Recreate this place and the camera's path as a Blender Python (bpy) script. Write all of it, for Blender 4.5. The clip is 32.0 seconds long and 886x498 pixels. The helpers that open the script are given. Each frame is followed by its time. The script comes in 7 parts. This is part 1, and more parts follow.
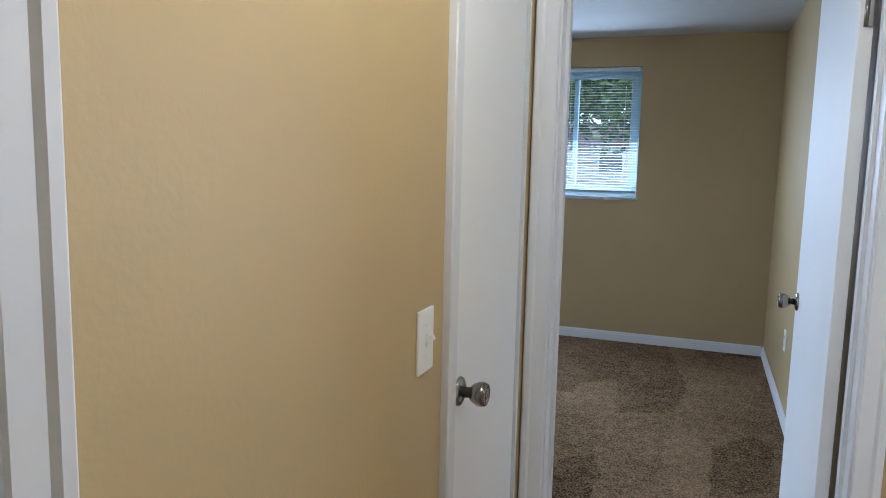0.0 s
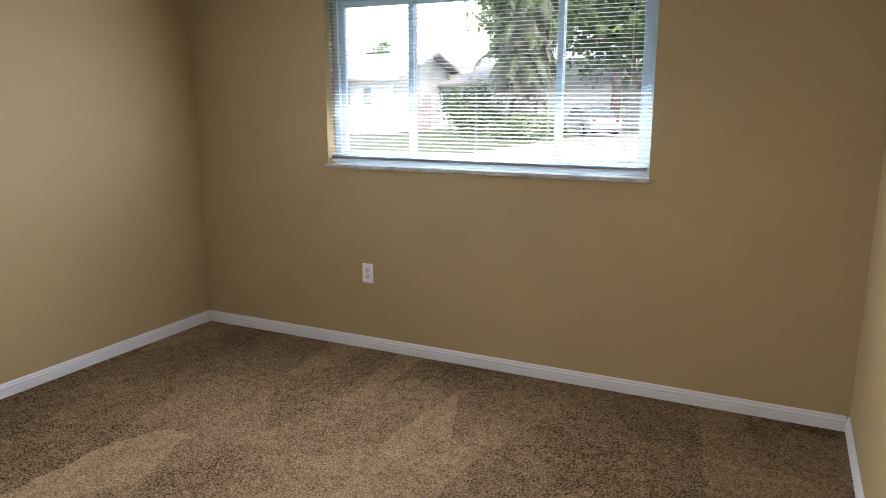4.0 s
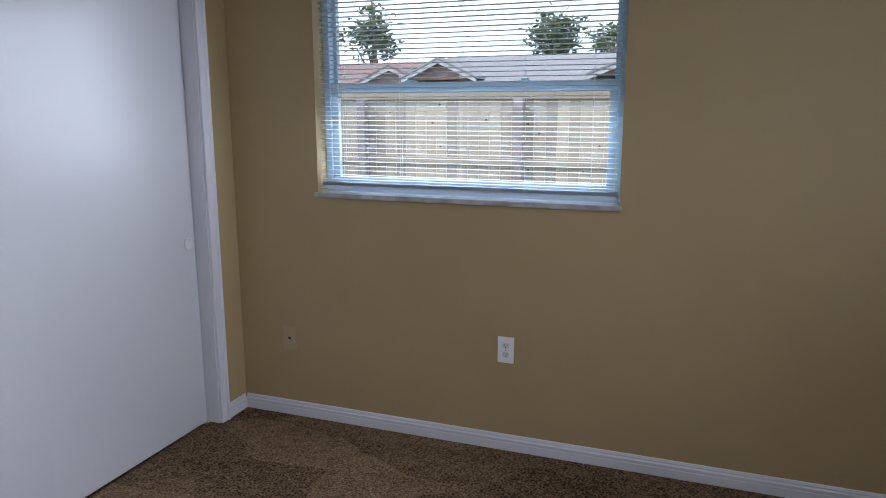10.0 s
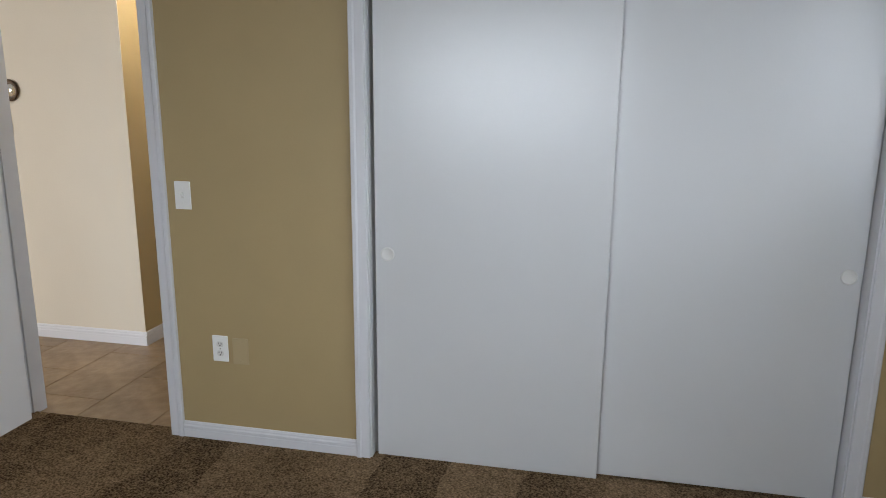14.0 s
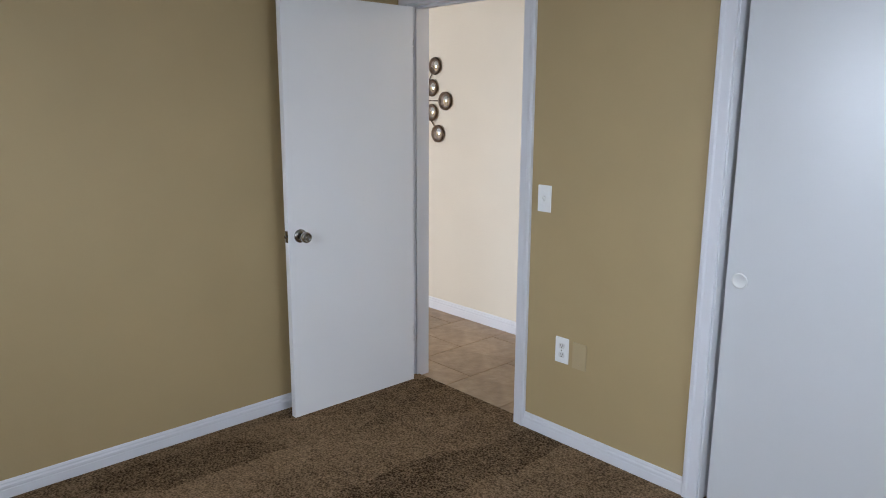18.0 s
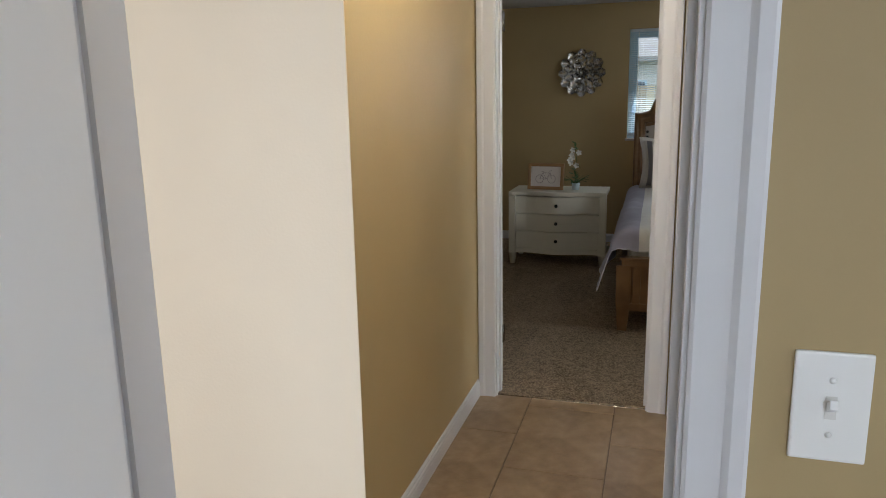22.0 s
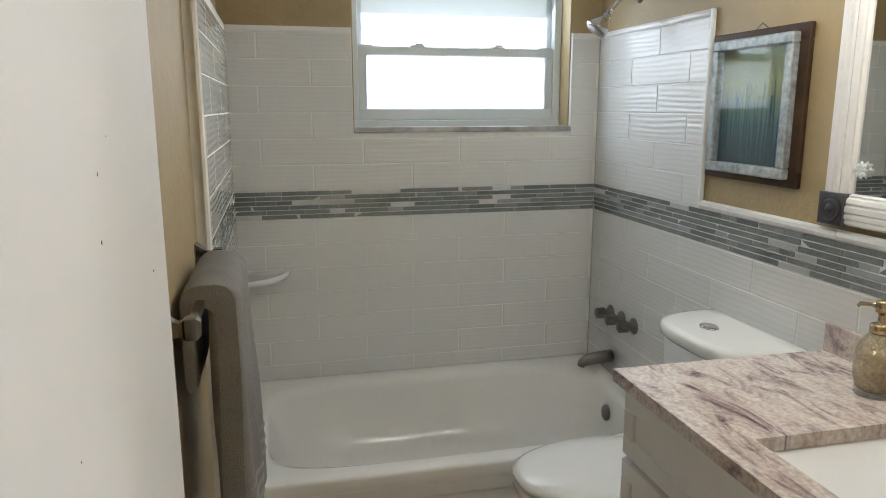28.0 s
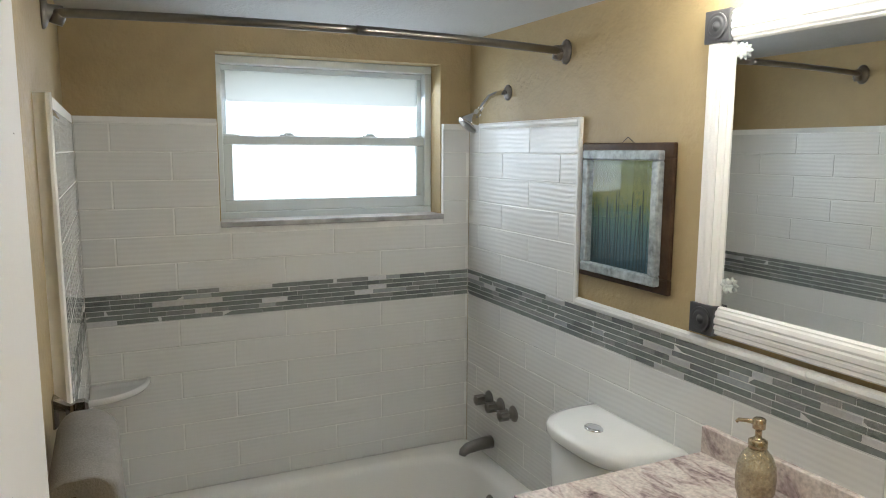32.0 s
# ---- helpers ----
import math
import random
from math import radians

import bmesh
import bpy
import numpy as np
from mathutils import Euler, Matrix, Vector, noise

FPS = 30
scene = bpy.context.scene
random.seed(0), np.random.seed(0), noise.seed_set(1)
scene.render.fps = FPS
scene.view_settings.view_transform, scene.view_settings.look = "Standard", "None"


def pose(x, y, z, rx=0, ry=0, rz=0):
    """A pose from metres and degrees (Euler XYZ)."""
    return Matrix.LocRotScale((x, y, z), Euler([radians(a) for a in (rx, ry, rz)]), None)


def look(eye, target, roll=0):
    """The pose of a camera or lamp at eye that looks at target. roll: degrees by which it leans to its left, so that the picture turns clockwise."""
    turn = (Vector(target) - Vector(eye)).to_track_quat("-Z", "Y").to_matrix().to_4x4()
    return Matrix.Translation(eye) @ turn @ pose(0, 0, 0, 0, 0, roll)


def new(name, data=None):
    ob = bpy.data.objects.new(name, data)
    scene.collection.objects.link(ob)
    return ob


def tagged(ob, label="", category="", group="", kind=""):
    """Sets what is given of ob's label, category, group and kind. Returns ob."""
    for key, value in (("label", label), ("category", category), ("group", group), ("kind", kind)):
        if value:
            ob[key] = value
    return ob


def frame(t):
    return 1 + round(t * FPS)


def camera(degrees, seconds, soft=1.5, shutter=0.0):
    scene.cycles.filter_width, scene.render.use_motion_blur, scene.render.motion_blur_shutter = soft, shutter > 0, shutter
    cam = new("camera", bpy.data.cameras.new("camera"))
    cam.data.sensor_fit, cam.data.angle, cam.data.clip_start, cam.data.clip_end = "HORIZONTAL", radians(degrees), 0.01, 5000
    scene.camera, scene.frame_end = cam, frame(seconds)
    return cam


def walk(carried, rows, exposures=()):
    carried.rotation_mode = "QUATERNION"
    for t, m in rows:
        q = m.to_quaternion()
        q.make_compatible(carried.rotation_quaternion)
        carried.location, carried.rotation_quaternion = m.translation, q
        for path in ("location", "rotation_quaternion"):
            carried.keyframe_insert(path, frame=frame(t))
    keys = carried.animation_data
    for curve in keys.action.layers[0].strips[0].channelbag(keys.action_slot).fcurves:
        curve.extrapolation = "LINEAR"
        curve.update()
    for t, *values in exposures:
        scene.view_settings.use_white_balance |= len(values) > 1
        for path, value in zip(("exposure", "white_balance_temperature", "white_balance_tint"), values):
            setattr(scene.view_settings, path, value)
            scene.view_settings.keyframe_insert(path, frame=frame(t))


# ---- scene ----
cam = camera(64.22, 32.0, soft=1.0)
PATH = [
    (0.0, look((-0.429, -0.406, 1.413), (-1.112, 1.457, 1.163), 1.3)),
    (0.5, look((-0.45, -0.106, 1.417), (-1.023, 1.795, 1.173), 1.2)),
    (1.0, look((-0.446, 0.223, 1.423), (-0.925, 2.151, 1.185), 1.1)),
    (1.5, look((-0.39, 0.58, 1.429), (-0.821, 2.518, 1.19), 1.0)),
    (2.0, look((-0.37, 0.893, 1.418), (-0.788, 2.833, 1.169), 1.0)),
    (2.5, look((-0.388, 1.173, 1.392), (-0.806, 3.112, 1.136), 0.9)),
    (4.5, pose(-0.303, 1.781, 1.572, 76.89, 0.22, 31.93)),
    (5.0, pose(-0.379, 1.948, 1.589, 76.79, 0.12, 36.75)),
    (5.5, pose(-0.482, 2.064, 1.599, 76.58, 0.23, 40.33)),
    (6.0, pose(-0.557, 2.234, 1.604, 76.53, 0.22, 44.20)),
    (6.5, pose(-0.635, 2.412, 1.604, 76.93, 0.25, 51.30)),
    (7.0, pose(-0.700, 2.571, 1.589, 77.15, 0.27, 59.23)),
    (7.5, pose(-0.775, 2.782, 1.581, 77.43, 0.40, 67.18)),
    (8.0, pose(-0.785, 2.953, 1.567, 77.82, 0.23, 74.32)),
    (8.5, pose(-0.796, 3.167, 1.554, 78.33, 0.32, 83.26)),
    (9.0, pose(-0.850, 3.420, 1.536, 78.46, 0.35, 92.83)),
    (9.5, pose(-0.928, 3.619, 1.530, 78.81, 0.19, 99.88)),
    (10.0, pose(-0.993, 3.857, 1.534, 78.74, 0.03, 110.17)),
    (10.5, pose(-1.065, 4.081, 1.554, 78.64, -0.05, 123.66)),
    (11.0, pose(-1.203, 4.174, 1.544, 78.49, -0.37, 134.63)),
    (11.5, pose(-1.401, 4.258, 1.547, 78.48, -0.60, 144.54)),
    (12.0, pose(-1.702, 4.382, 1.550, 78.40, -0.46, 155.68)),
    (12.5, look((-1.925, 4.379, 1.614), (-2.386, 2.485, 1.166), 0.9)),
    (13.0, look((-2.147, 4.338, 1.61), (-2.349, 2.404, 1.143), 0.8)),
    (13.5, look((-2.379, 4.353, 1.583), (-2.309, 2.405, 1.136), 0.7)),
    (14.0, look((-2.675, 4.389, 1.569), (-2.265, 2.48, 1.135), 0.4)),
    (14.5, look((-2.88, 4.398, 1.535), (-2.203, 2.564, 1.116), 0.5)),
    (15.0, look((-3.058, 4.376, 1.533), (-2.206, 2.616, 1.116), 0.5)),
    (15.5, look((-3.213, 4.376, 1.546), (-2.163, 2.726, 1.129), 0.6)),
    (17.5, look((-3.159, 4.28, 1.551), (-1.708, 2.968, 1.138), 0.5)),
    (18.0, look((-2.962, 4.167, 1.55), (-1.522, 2.839, 1.144), 0.3)),
    (18.5, look((-2.755, 3.995, 1.529), (-1.346, 2.632, 1.129), 0.2)),
    (19.0, look((-2.501, 3.797, 1.543), (-1.12, 2.406, 1.145), 0.0)),
    (19.5, look((-2.195, 3.627, 1.527), (-0.834, 2.216, 1.129), -0.3)),
    (20.0, look((-1.882, 3.434, 1.528), (-0.591, 1.962, 1.119), -0.7)),
    (20.5, pose(-1.569, 3.236, 1.505, 78.63, 0.67, 217.01)),
    (21.0, pose(-1.263, 3.026, 1.482, 78.53, 0.82, 213.07)),
    (21.5, pose(-0.988, 2.768, 1.468, 78.39, 0.73, 204.73)),
    (22.0, pose(-0.787, 2.483, 1.450, 78.30, 1.06, 196.65)),
    (22.5, pose(-0.611, 2.139, 1.395, 78.64, 0.89, 190.33)),
    (23.0, pose(-0.472, 1.827, 1.395, 78.60, 0.69, 182.55)),
    (23.5, pose(-0.412, 1.468, 1.398, 78.50, 0.78, 175.55)),
    (24.0, pose(-0.373, 1.097, 1.386, 78.85, 0.95, 170.98)),
    (24.5, pose(-0.343, 0.714, 1.372, 79.18, 0.86, 166.09)),
    (26.5, pose(-0.632, -0.386, 1.449, 79.17, 0.86, 115.14)),
    (27.0, pose(-0.679, -0.469, 1.446, 78.87, 0.63, 99.46)),
    (27.5, pose(-0.731, -0.483, 1.460, 78.65, 0.38, 87.71)),
    (28.0, pose(-0.780, -0.525, 1.481, 78.66, 0.02, 76.70)),
    (28.5, pose(-0.815, -0.553, 1.492, 78.74, -0.24, 70.38)),
    (29.0, pose(-0.831, -0.560, 1.505, 78.76, -0.28, 67.70)),
    (29.5, pose(-0.852, -0.560, 1.525, 78.83, -0.31, 66.17)),
    (30.0, pose(-0.866, -0.572, 1.553, 78.87, -0.35, 65.41)),
    (30.5, pose(-0.872, -0.583, 1.591, 78.94, -0.36, 65.05)),
    (31.0, pose(-0.880, -0.585, 1.623, 79.27, -0.33, 64.92)),
    (31.5, pose(-0.891, -0.588, 1.652, 80.22, -0.29, 64.87)),
    (32.0, pose(-0.894, -0.588, 1.676, 82.06, -0.27, 64.75)),
]
EXPOSURE = [(0.0, 1.0, 5100, 7), (1.0, 0.95, 5200, 9), (2.5, 1.22, 6000, 9), (4.5, 1.35, 6700, 18), (6.0, 1.3, 6900, 22), (8.0, 1.25, 6600, 18), (9.0, 0.7, 6300, 20), (10.0, 0.3, 5900, 18), (11.0, 0.3, 5900, 14), (13.0, 0.4, 6300, 12), (14.0, 0.35, 6400, 10), (15.0, 0.4, 6300, 8), (19.0, 0.65, 5900, 12), (21.0, 0.5, 6200, 10), (22.0, 0.68, 6250, 10), (23.0, 0.95, 5550, 10), (24.0, 1.2, 5450, 10), (26.5, 0.5, 5600, 6), (28.0, 0.48, 6150, 9), (32.0, 0.5, 6150, 8)]
walk(cam, PATH, exposures=EXPOSURE)

# world and sun: high daylight from behind the house, so no sun enters the two bedroom windows
world = bpy.data.worlds.new("sky")
scene.world = world
world.use_nodes = True
wn = world.node_tree.nodes
sky = wn.new("ShaderNodeTexSky")
sky.sky_type = "NISHITA"
sky.sun_disc = False
sky.sun_elevation = radians(52)
sky.sun_rotation = radians(140)
sky.air_density, sky.dust_density = 1.0, 2.0
world.node_tree.links.new(sky.outputs[0], wn["Background"].inputs[0])
wn["Background"].inputs[1].default_value = 0.11
sun = new("sun", bpy.data.lights.new("sun", "SUN"))
sun.data.energy, sun.data.angle, sun.data.color = 2.0, radians(0.6), (1.0, 0.95, 0.87)
sun.matrix_world = look((0, 0, 0), (-0.45, 0.55, -0.9))


def window_light(name, eye, target, width, height, watts, color, spread=180):
    ob = new(name, bpy.data.lights.new(name, "AREA"))
    ob.data.shape, ob.data.size, ob.data.size_y = "RECTANGLE", width, height
    ob.data.energy, ob.data.color, ob.data.spread = watts, color, radians(spread)
    ob.matrix_world = look(eye, target)
    return ob


def bulb(name, at, watts, color, radius):
    ob = new(name, bpy.data.lights.new(name, "POINT"))
    ob.data.energy, ob.data.color, ob.data.shadow_soft_size = watts, color, radius
    ob.location = at
    return ob


N_LAMP, W_LAMP = 5.219, -3.868     # just inside the blinds, whose level slats let light through near the horizontal
DAY = (0.85, 0.91, 1.0)
WARM = (1.0, 0.90, 0.74)
# each bedroom window: a broad glow from the ground and the blind, and sky light that only falls downward
window_light("light_window_north", (-1.85, N_LAMP, 1.60), (-1.85, 2.6, 0.85), 1.86, 0.90, 21, DAY)
window_light("light_sky_north", (-1.85, N_LAMP, 1.62), (-1.85, N_LAMP - 1.0, 0.95), 1.86, 0.90, 11.5, DAY, 105)
window_light("light_window_west", (W_LAMP, 2.86, 1.60), (-1.3, 2.86, 0.85), 1.3, 0.90, 10.5, DAY)
window_light("light_sky_west", (W_LAMP, 2.86, 1.62), (W_LAMP + 1.0, 2.86, 0.95), 1.3, 0.90, 5.5, DAY, 105)
window_light("light_window_bath", (-3.96, 0.255, 1.73), (-2.5, 0.255, 0.5), 0.90, 0.62, 5.5, DAY)
window_light("light_window_rear", (-1.5, -4.876, 1.58), (-1.5, 0, 0.4), 1.9, 0.95, 18, DAY)
window_light("light_window_rear_west", (-4.14, -2.1, 1.50), (-1.0, -2.3, 0.45), 1.5, 1.1, 17, (0.93, 0.96, 1.0), 160)
window_light("light_window_living", (2.6, 5.1, 1.4), (1.5, 0, 1.0), 2.2, 1.5, 92, (0.97, 0.97, 1.0))
bulb("light_hall", (-0.43, 0.45, 2.22), 11.5, WARM, 0.10)
bulb("light_vanity", (-2.18, 0.760, 2.10), 3.2, (1.0, 0.93, 0.82), 0.045)
bulb("light_vanity", (-1.62, 0.760, 2.10), 3.8, (1.0, 0.93, 0.82), 0.045)
bulb("light_bath", (-2.05, 0.340, 2.06), 8.0, (1.0, 0.94, 0.84), 0.07)


# ---- materials ----
def material(name, color, rough=0.5, metal=0.0, vary=0.0, scale=8.0, bump=0.0, bump_scale=60.0, spec=0.5, second=None, second_scale=1.2, coords="Object", detail=4.0):
    m = bpy.data.materials.new(name)
    m.use_nodes = True
    n, k = m.node_tree.nodes, m.node_tree.links.new
    b = n["Principled BSDF"]
    b.inputs["Base Color"].default_value = (*color, 1)
    b.inputs["Roughness"].default_value, b.inputs["Metallic"].default_value = rough, metal
    b.inputs["Specular IOR Level"].default_value = spec
    tex = n.new("ShaderNodeTexCoord")
    if vary or second:
        a = n.new("ShaderNodeTexNoise")
        a.inputs["Scale"].default_value, a.inputs["Detail"].default_value = scale, detail
        k(tex.outputs[coords], a.inputs["Vector"])
        c = n.new("ShaderNodeTexNoise")
        c.inputs["Scale"].default_value, c.inputs["Detail"].default_value = second_scale, 3
        k(tex.outputs[coords], c.inputs["Vector"])
        mix = n.new("ShaderNodeMix")
        mix.data_type = "RGBA"
        lo = tuple(max(0, v * (1 - vary)) for v in color)
        hi = second if second else tuple(min(1, v * (1 + vary)) for v in color)
        mix.inputs[6].default_value, mix.inputs[7].default_value = (*lo, 1), (*hi, 1)
        add = n.new("ShaderNodeMath")
        add.operation = "MULTIPLY_ADD"
        add.inputs[1].default_value, add.inputs[2].default_value = 0.5, 0.0
        k(a.outputs["Fac"], add.inputs[0])
        add2 = n.new("ShaderNodeMath")
        add2.operation = "MULTIPLY_ADD"
        add2.inputs[1].default_value = 0.5
        k(c.outputs["Fac"], add2.inputs[0])
        k(add.outputs[0], add2.inputs[2])
        ramp = n.new("ShaderNodeMapRange")
        ramp.inputs[1].default_value, ramp.inputs[2].default_value = 0.3, 0.7
        k(add2.outputs[0], ramp.inputs[0])
        k(ramp.outputs[0], mix.inputs[0])
        k(mix.outputs[2], b.inputs["Base Color"])
    if bump:
        a = n.new("ShaderNodeTexNoise")
        a.inputs["Scale"].default_value, a.inputs["Detail"].default_value = bump_scale, 5
        k(tex.outputs[coords], a.inputs["Vector"])
        bm_ = n.new("ShaderNodeBump")
        bm_.inputs["Strength"].default_value, bm_.inputs["Distance"].default_value = bump, 0.01
        k(a.outputs["Fac"], bm_.inputs["Height"])
        k(bm_.outputs[0], b.inputs["Normal"])
    return m


def shader(m):
    return m.node_tree.nodes["Principled BSDF"]


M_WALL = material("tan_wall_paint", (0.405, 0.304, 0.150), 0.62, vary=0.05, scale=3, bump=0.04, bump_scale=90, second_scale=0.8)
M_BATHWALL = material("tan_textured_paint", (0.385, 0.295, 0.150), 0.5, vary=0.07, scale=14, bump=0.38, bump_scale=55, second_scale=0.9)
# Same tan paint, lightened for the sheen and light on the hall walls.
M_WALL_LIT = material("tan_wall_paint_lit", (0.50, 0.378, 0.186), 0.52, vary=0.05, scale=3, bump=0.06, bump_scale=90, second_scale=0.8)
M_CREAMWALL = material("cream_wall_paint", (0.68, 0.615, 0.50), 0.62, vary=0.03, scale=3, bump=0.10, bump_scale=90, second_scale=0.8)
M_CEIL = material("ceiling_white", (0.52, 0.53, 0.53), 0.8, vary=0.03, bump=0.4, bump_scale=70)
M_TRIM = material("white_trim_paint", (0.66, 0.66, 0.68), 0.45, vary=0.02, scale=3)
M_DOOR = material("white_door_paint", (0.78, 0.775, 0.77), 0.62, vary=0.03, scale=2, bump=0.04, bump_scale=75, spec=0.22)
M_CLOSET = material("white_satin_door_paint", (0.62, 0.62, 0.62), 0.30, vary=0.03, scale=2, bump=0.03, bump_scale=75, spec=0.80)
M_PLATE = material("white_plastic", (0.84, 0.84, 0.82), 0.35)
M_CHIP = material("dark_paint_chip", (0.16, 0.14, 0.12), 0.8)
# White plastic, greyed so its colour carries the shade on socket faces.
M_SOCKET = material("white_plastic_shaded", (0.70, 0.69, 0.66), 0.35)
M_ALMOND = material("tan_painted_plate", (0.43, 0.335, 0.188), 0.35)
M_DARK = material("dark_slot", (0.02, 0.018, 0.015), 0.6)
M_NICKEL = material("satin_nickel", (0.29, 0.27, 0.24), 0.18, 1.0, vary=0.08, scale=40)
# Frames and slats are white; the sky's blue cast is put into their colour.
M_VINYL = material("white_vinyl_sky_tint", (0.49, 0.65, 0.76), 0.35, vary=0.03)
# Bathroom frame: the same white, with a fainter sky tint.
M_BATHFRAME = material("white_frame_faint_tint", (0.62, 0.67, 0.68), 0.38, vary=0.03)
M_SLAT = material("white_slat_sky_tint", (0.60, 0.67, 0.72), 0.4)
M_CORD = material("white_cord", (0.80, 0.79, 0.75), 0.8)
M_SILL = material("marble_sill", (0.24, 0.23, 0.22), 0.3, vary=0.3, scale=14, second=(0.60, 0.59, 0.58), second_scale=5)
M_CONCRETE = material("concrete", (0.42, 0.40, 0.37), 0.9, vary=0.15, scale=6, bump=0.3)


def glass_material(name, rough=0.0, tint=(1, 1, 1)):
    m = bpy.data.materials.new(name)
    m.use_nodes = True
    n, k = m.node_tree.nodes, m.node_tree.links.new
    out = n["Material Output"]
    n.remove(n["Principled BSDF"])
    t = n.new("ShaderNodeBsdfTransparent")
    t.inputs[0].default_value = (*tint, 1)
    g = n.new("ShaderNodeBsdfGlossy")
    g.inputs["Roughness"].default_value = rough
    lw = n.new("ShaderNodeLayerWeight")
    lw.inputs[0].default_value = 0.5
    p5 = n.new("ShaderNodeMath")
    p5.operation = "POWER"
    p5.inputs[1].default_value = 5.0
    k(lw.outputs["Facing"], p5.inputs[0])
    f = n.new("ShaderNodeMath")
    f.operation = "MULTIPLY_ADD"
    f.inputs[1].default_value, f.inputs[2].default_value = 0.9, 0.04
    k(p5.outputs[0], f.inputs[0])
    mix = n.new("ShaderNodeMixShader")
    k(f.outputs[0], mix.inputs[0])
    k(t.outputs[0], mix.inputs[1])
    k(g.outputs[0], mix.inputs[2])
    k(mix.outputs[0], out.inputs[0])
    return m


M_GLASS = glass_material("window_glass", 0.0, (0.97, 0.99, 1.0))
M_FROST = bpy.data.materials.new("frosted_glass")
M_FROST.use_nodes = True
_n, _k = M_FROST.node_tree.nodes, M_FROST.node_tree.links.new
_n.remove(_n["Principled BSDF"])
_t = _n.new("ShaderNodeBsdfTranslucent")
_t.inputs[0].default_value = (0.95, 0.97, 0.98, 1)
_g = _n.new("ShaderNodeBsdfTransparent")
_m = _n.new("ShaderNodeMixShader")
_m.inputs[0].default_value = 0.10
_k(_t.outputs[0], _m.inputs[1])
_k(_g.outputs[0], _m.inputs[2])
_k(_m.outputs[0], _n["Material Output"].inputs[0])


def carpet_material(name, dark, light, rub=1.0):
    """Cut pile: tufts of about a centimetre with dark gaps, and larger strokes left by the vacuum cleaner."""
    m = bpy.data.materials.new(name)
    m.use_nodes = True
    n, k = m.node_tree.nodes, m.node_tree.links.new
    b = n["Principled BSDF"]
    b.inputs["Roughness"].default_value, b.inputs["Specular IOR Level"].default_value = 0.95, 0.0
    tex = n.new("ShaderNodeTexCoord")

    def noise(scale, detail, rough=0.5, distort=0.0):
        t = n.new("ShaderNodeTexNoise")
        t.inputs["Scale"].default_value, t.inputs["Detail"].default_value = scale, detail
        t.inputs["Roughness"].default_value, t.inputs["Distortion"].default_value = rough, distort
        k(tex.outputs["Object"], t.inputs["Vector"])
        return t.outputs["Fac"]

    def span(value, a, b_, c=0.0, d=1.0):
        r = n.new("ShaderNodeMapRange")
        for i, v in enumerate((a, b_, c, d)):
            r.inputs[i + 1].default_value = v
        k(value, r.inputs[0])
        return r.outputs[0]

    def add(a, b_):
        r = n.new("ShaderNodeMath")
        k(a, r.inputs[0])
        k(b_, r.inputs[1])
        return r.outputs[0]

    bend = n.new("ShaderNodeTexNoise")
    bend.inputs["Scale"].default_value, bend.inputs["Detail"].default_value = 6.0, 3
    k(tex.outputs["Object"], bend.inputs["Vector"])
    shifted = n.new("ShaderNodeMix")
    shifted.data_type = "VECTOR"
    shifted.inputs[0].default_value = 0.06
    k(tex.outputs["Object"], shifted.inputs[4])
    k(bend.outputs["Color"], shifted.inputs[5])
    warped = n.new("ShaderNodeMapping")
    warped.inputs["Scale"].default_value, warped.inputs["Rotation"].default_value = (1.7, 0.62, 1.0), (0, 0, 0.55)
    k(shifted.outputs[1], warped.inputs["Vector"])
    stroke = n.new("ShaderNodeTexVoronoi")
    stroke.voronoi_dimensions = "2D"
    stroke.inputs["Scale"].default_value, stroke.inputs["Randomness"].default_value = 2.3, 1.0
    k(warped.outputs[0], stroke.inputs["Vector"])
    tuft = n.new("ShaderNodeTexVoronoi")
    tuft.inputs["Scale"].default_value = 105
    k(tex.outputs["Object"], tuft.inputs["Vector"])
    gaps = span(tuft.outputs["Distance"], 0.22, 0.62, 0.33, 0.05)
    flecks = span(noise(100, 2, 0.65), 0.42, 0.58, -0.02, 0.33)
    clumps = span(noise(24, 2), 0.35, 0.65, -0.03, 0.12)
    strokes = span(stroke.outputs["Color"], 0.15, 0.85, -0.08 * rub, 0.15 * rub)
    sweep = span(noise(1.6, 3, 0.5, 0.8), 0.35, 0.65, -0.05, 0.06)
    total = add(add(add(gaps, flecks), add(clumps, strokes)), sweep)
    mix = n.new("ShaderNodeMix")
    mix.data_type = "RGBA"
    mix.inputs[6].default_value, mix.inputs[7].default_value = (*dark, 1), (*light, 1)
    k(total, mix.inputs[0])
    k(mix.outputs[2], b.inputs["Base Color"])
    bp = n.new("ShaderNodeBump")
    bp.inputs["Strength"].default_value, bp.inputs["Distance"].default_value = 1.0, 0.010
    k(add(gaps, flecks), bp.inputs["Height"])
    k(bp.outputs[0], b.inputs["Normal"])
    return m


M_CARPET = carpet_material("brown_carpet", (0.043, 0.027, 0.015), (0.42, 0.285, 0.165), 1.3)
M_CARPET2 = carpet_material("grey_brown_carpet", (0.125, 0.094, 0.066), (0.58, 0.45, 0.31), 0.5)


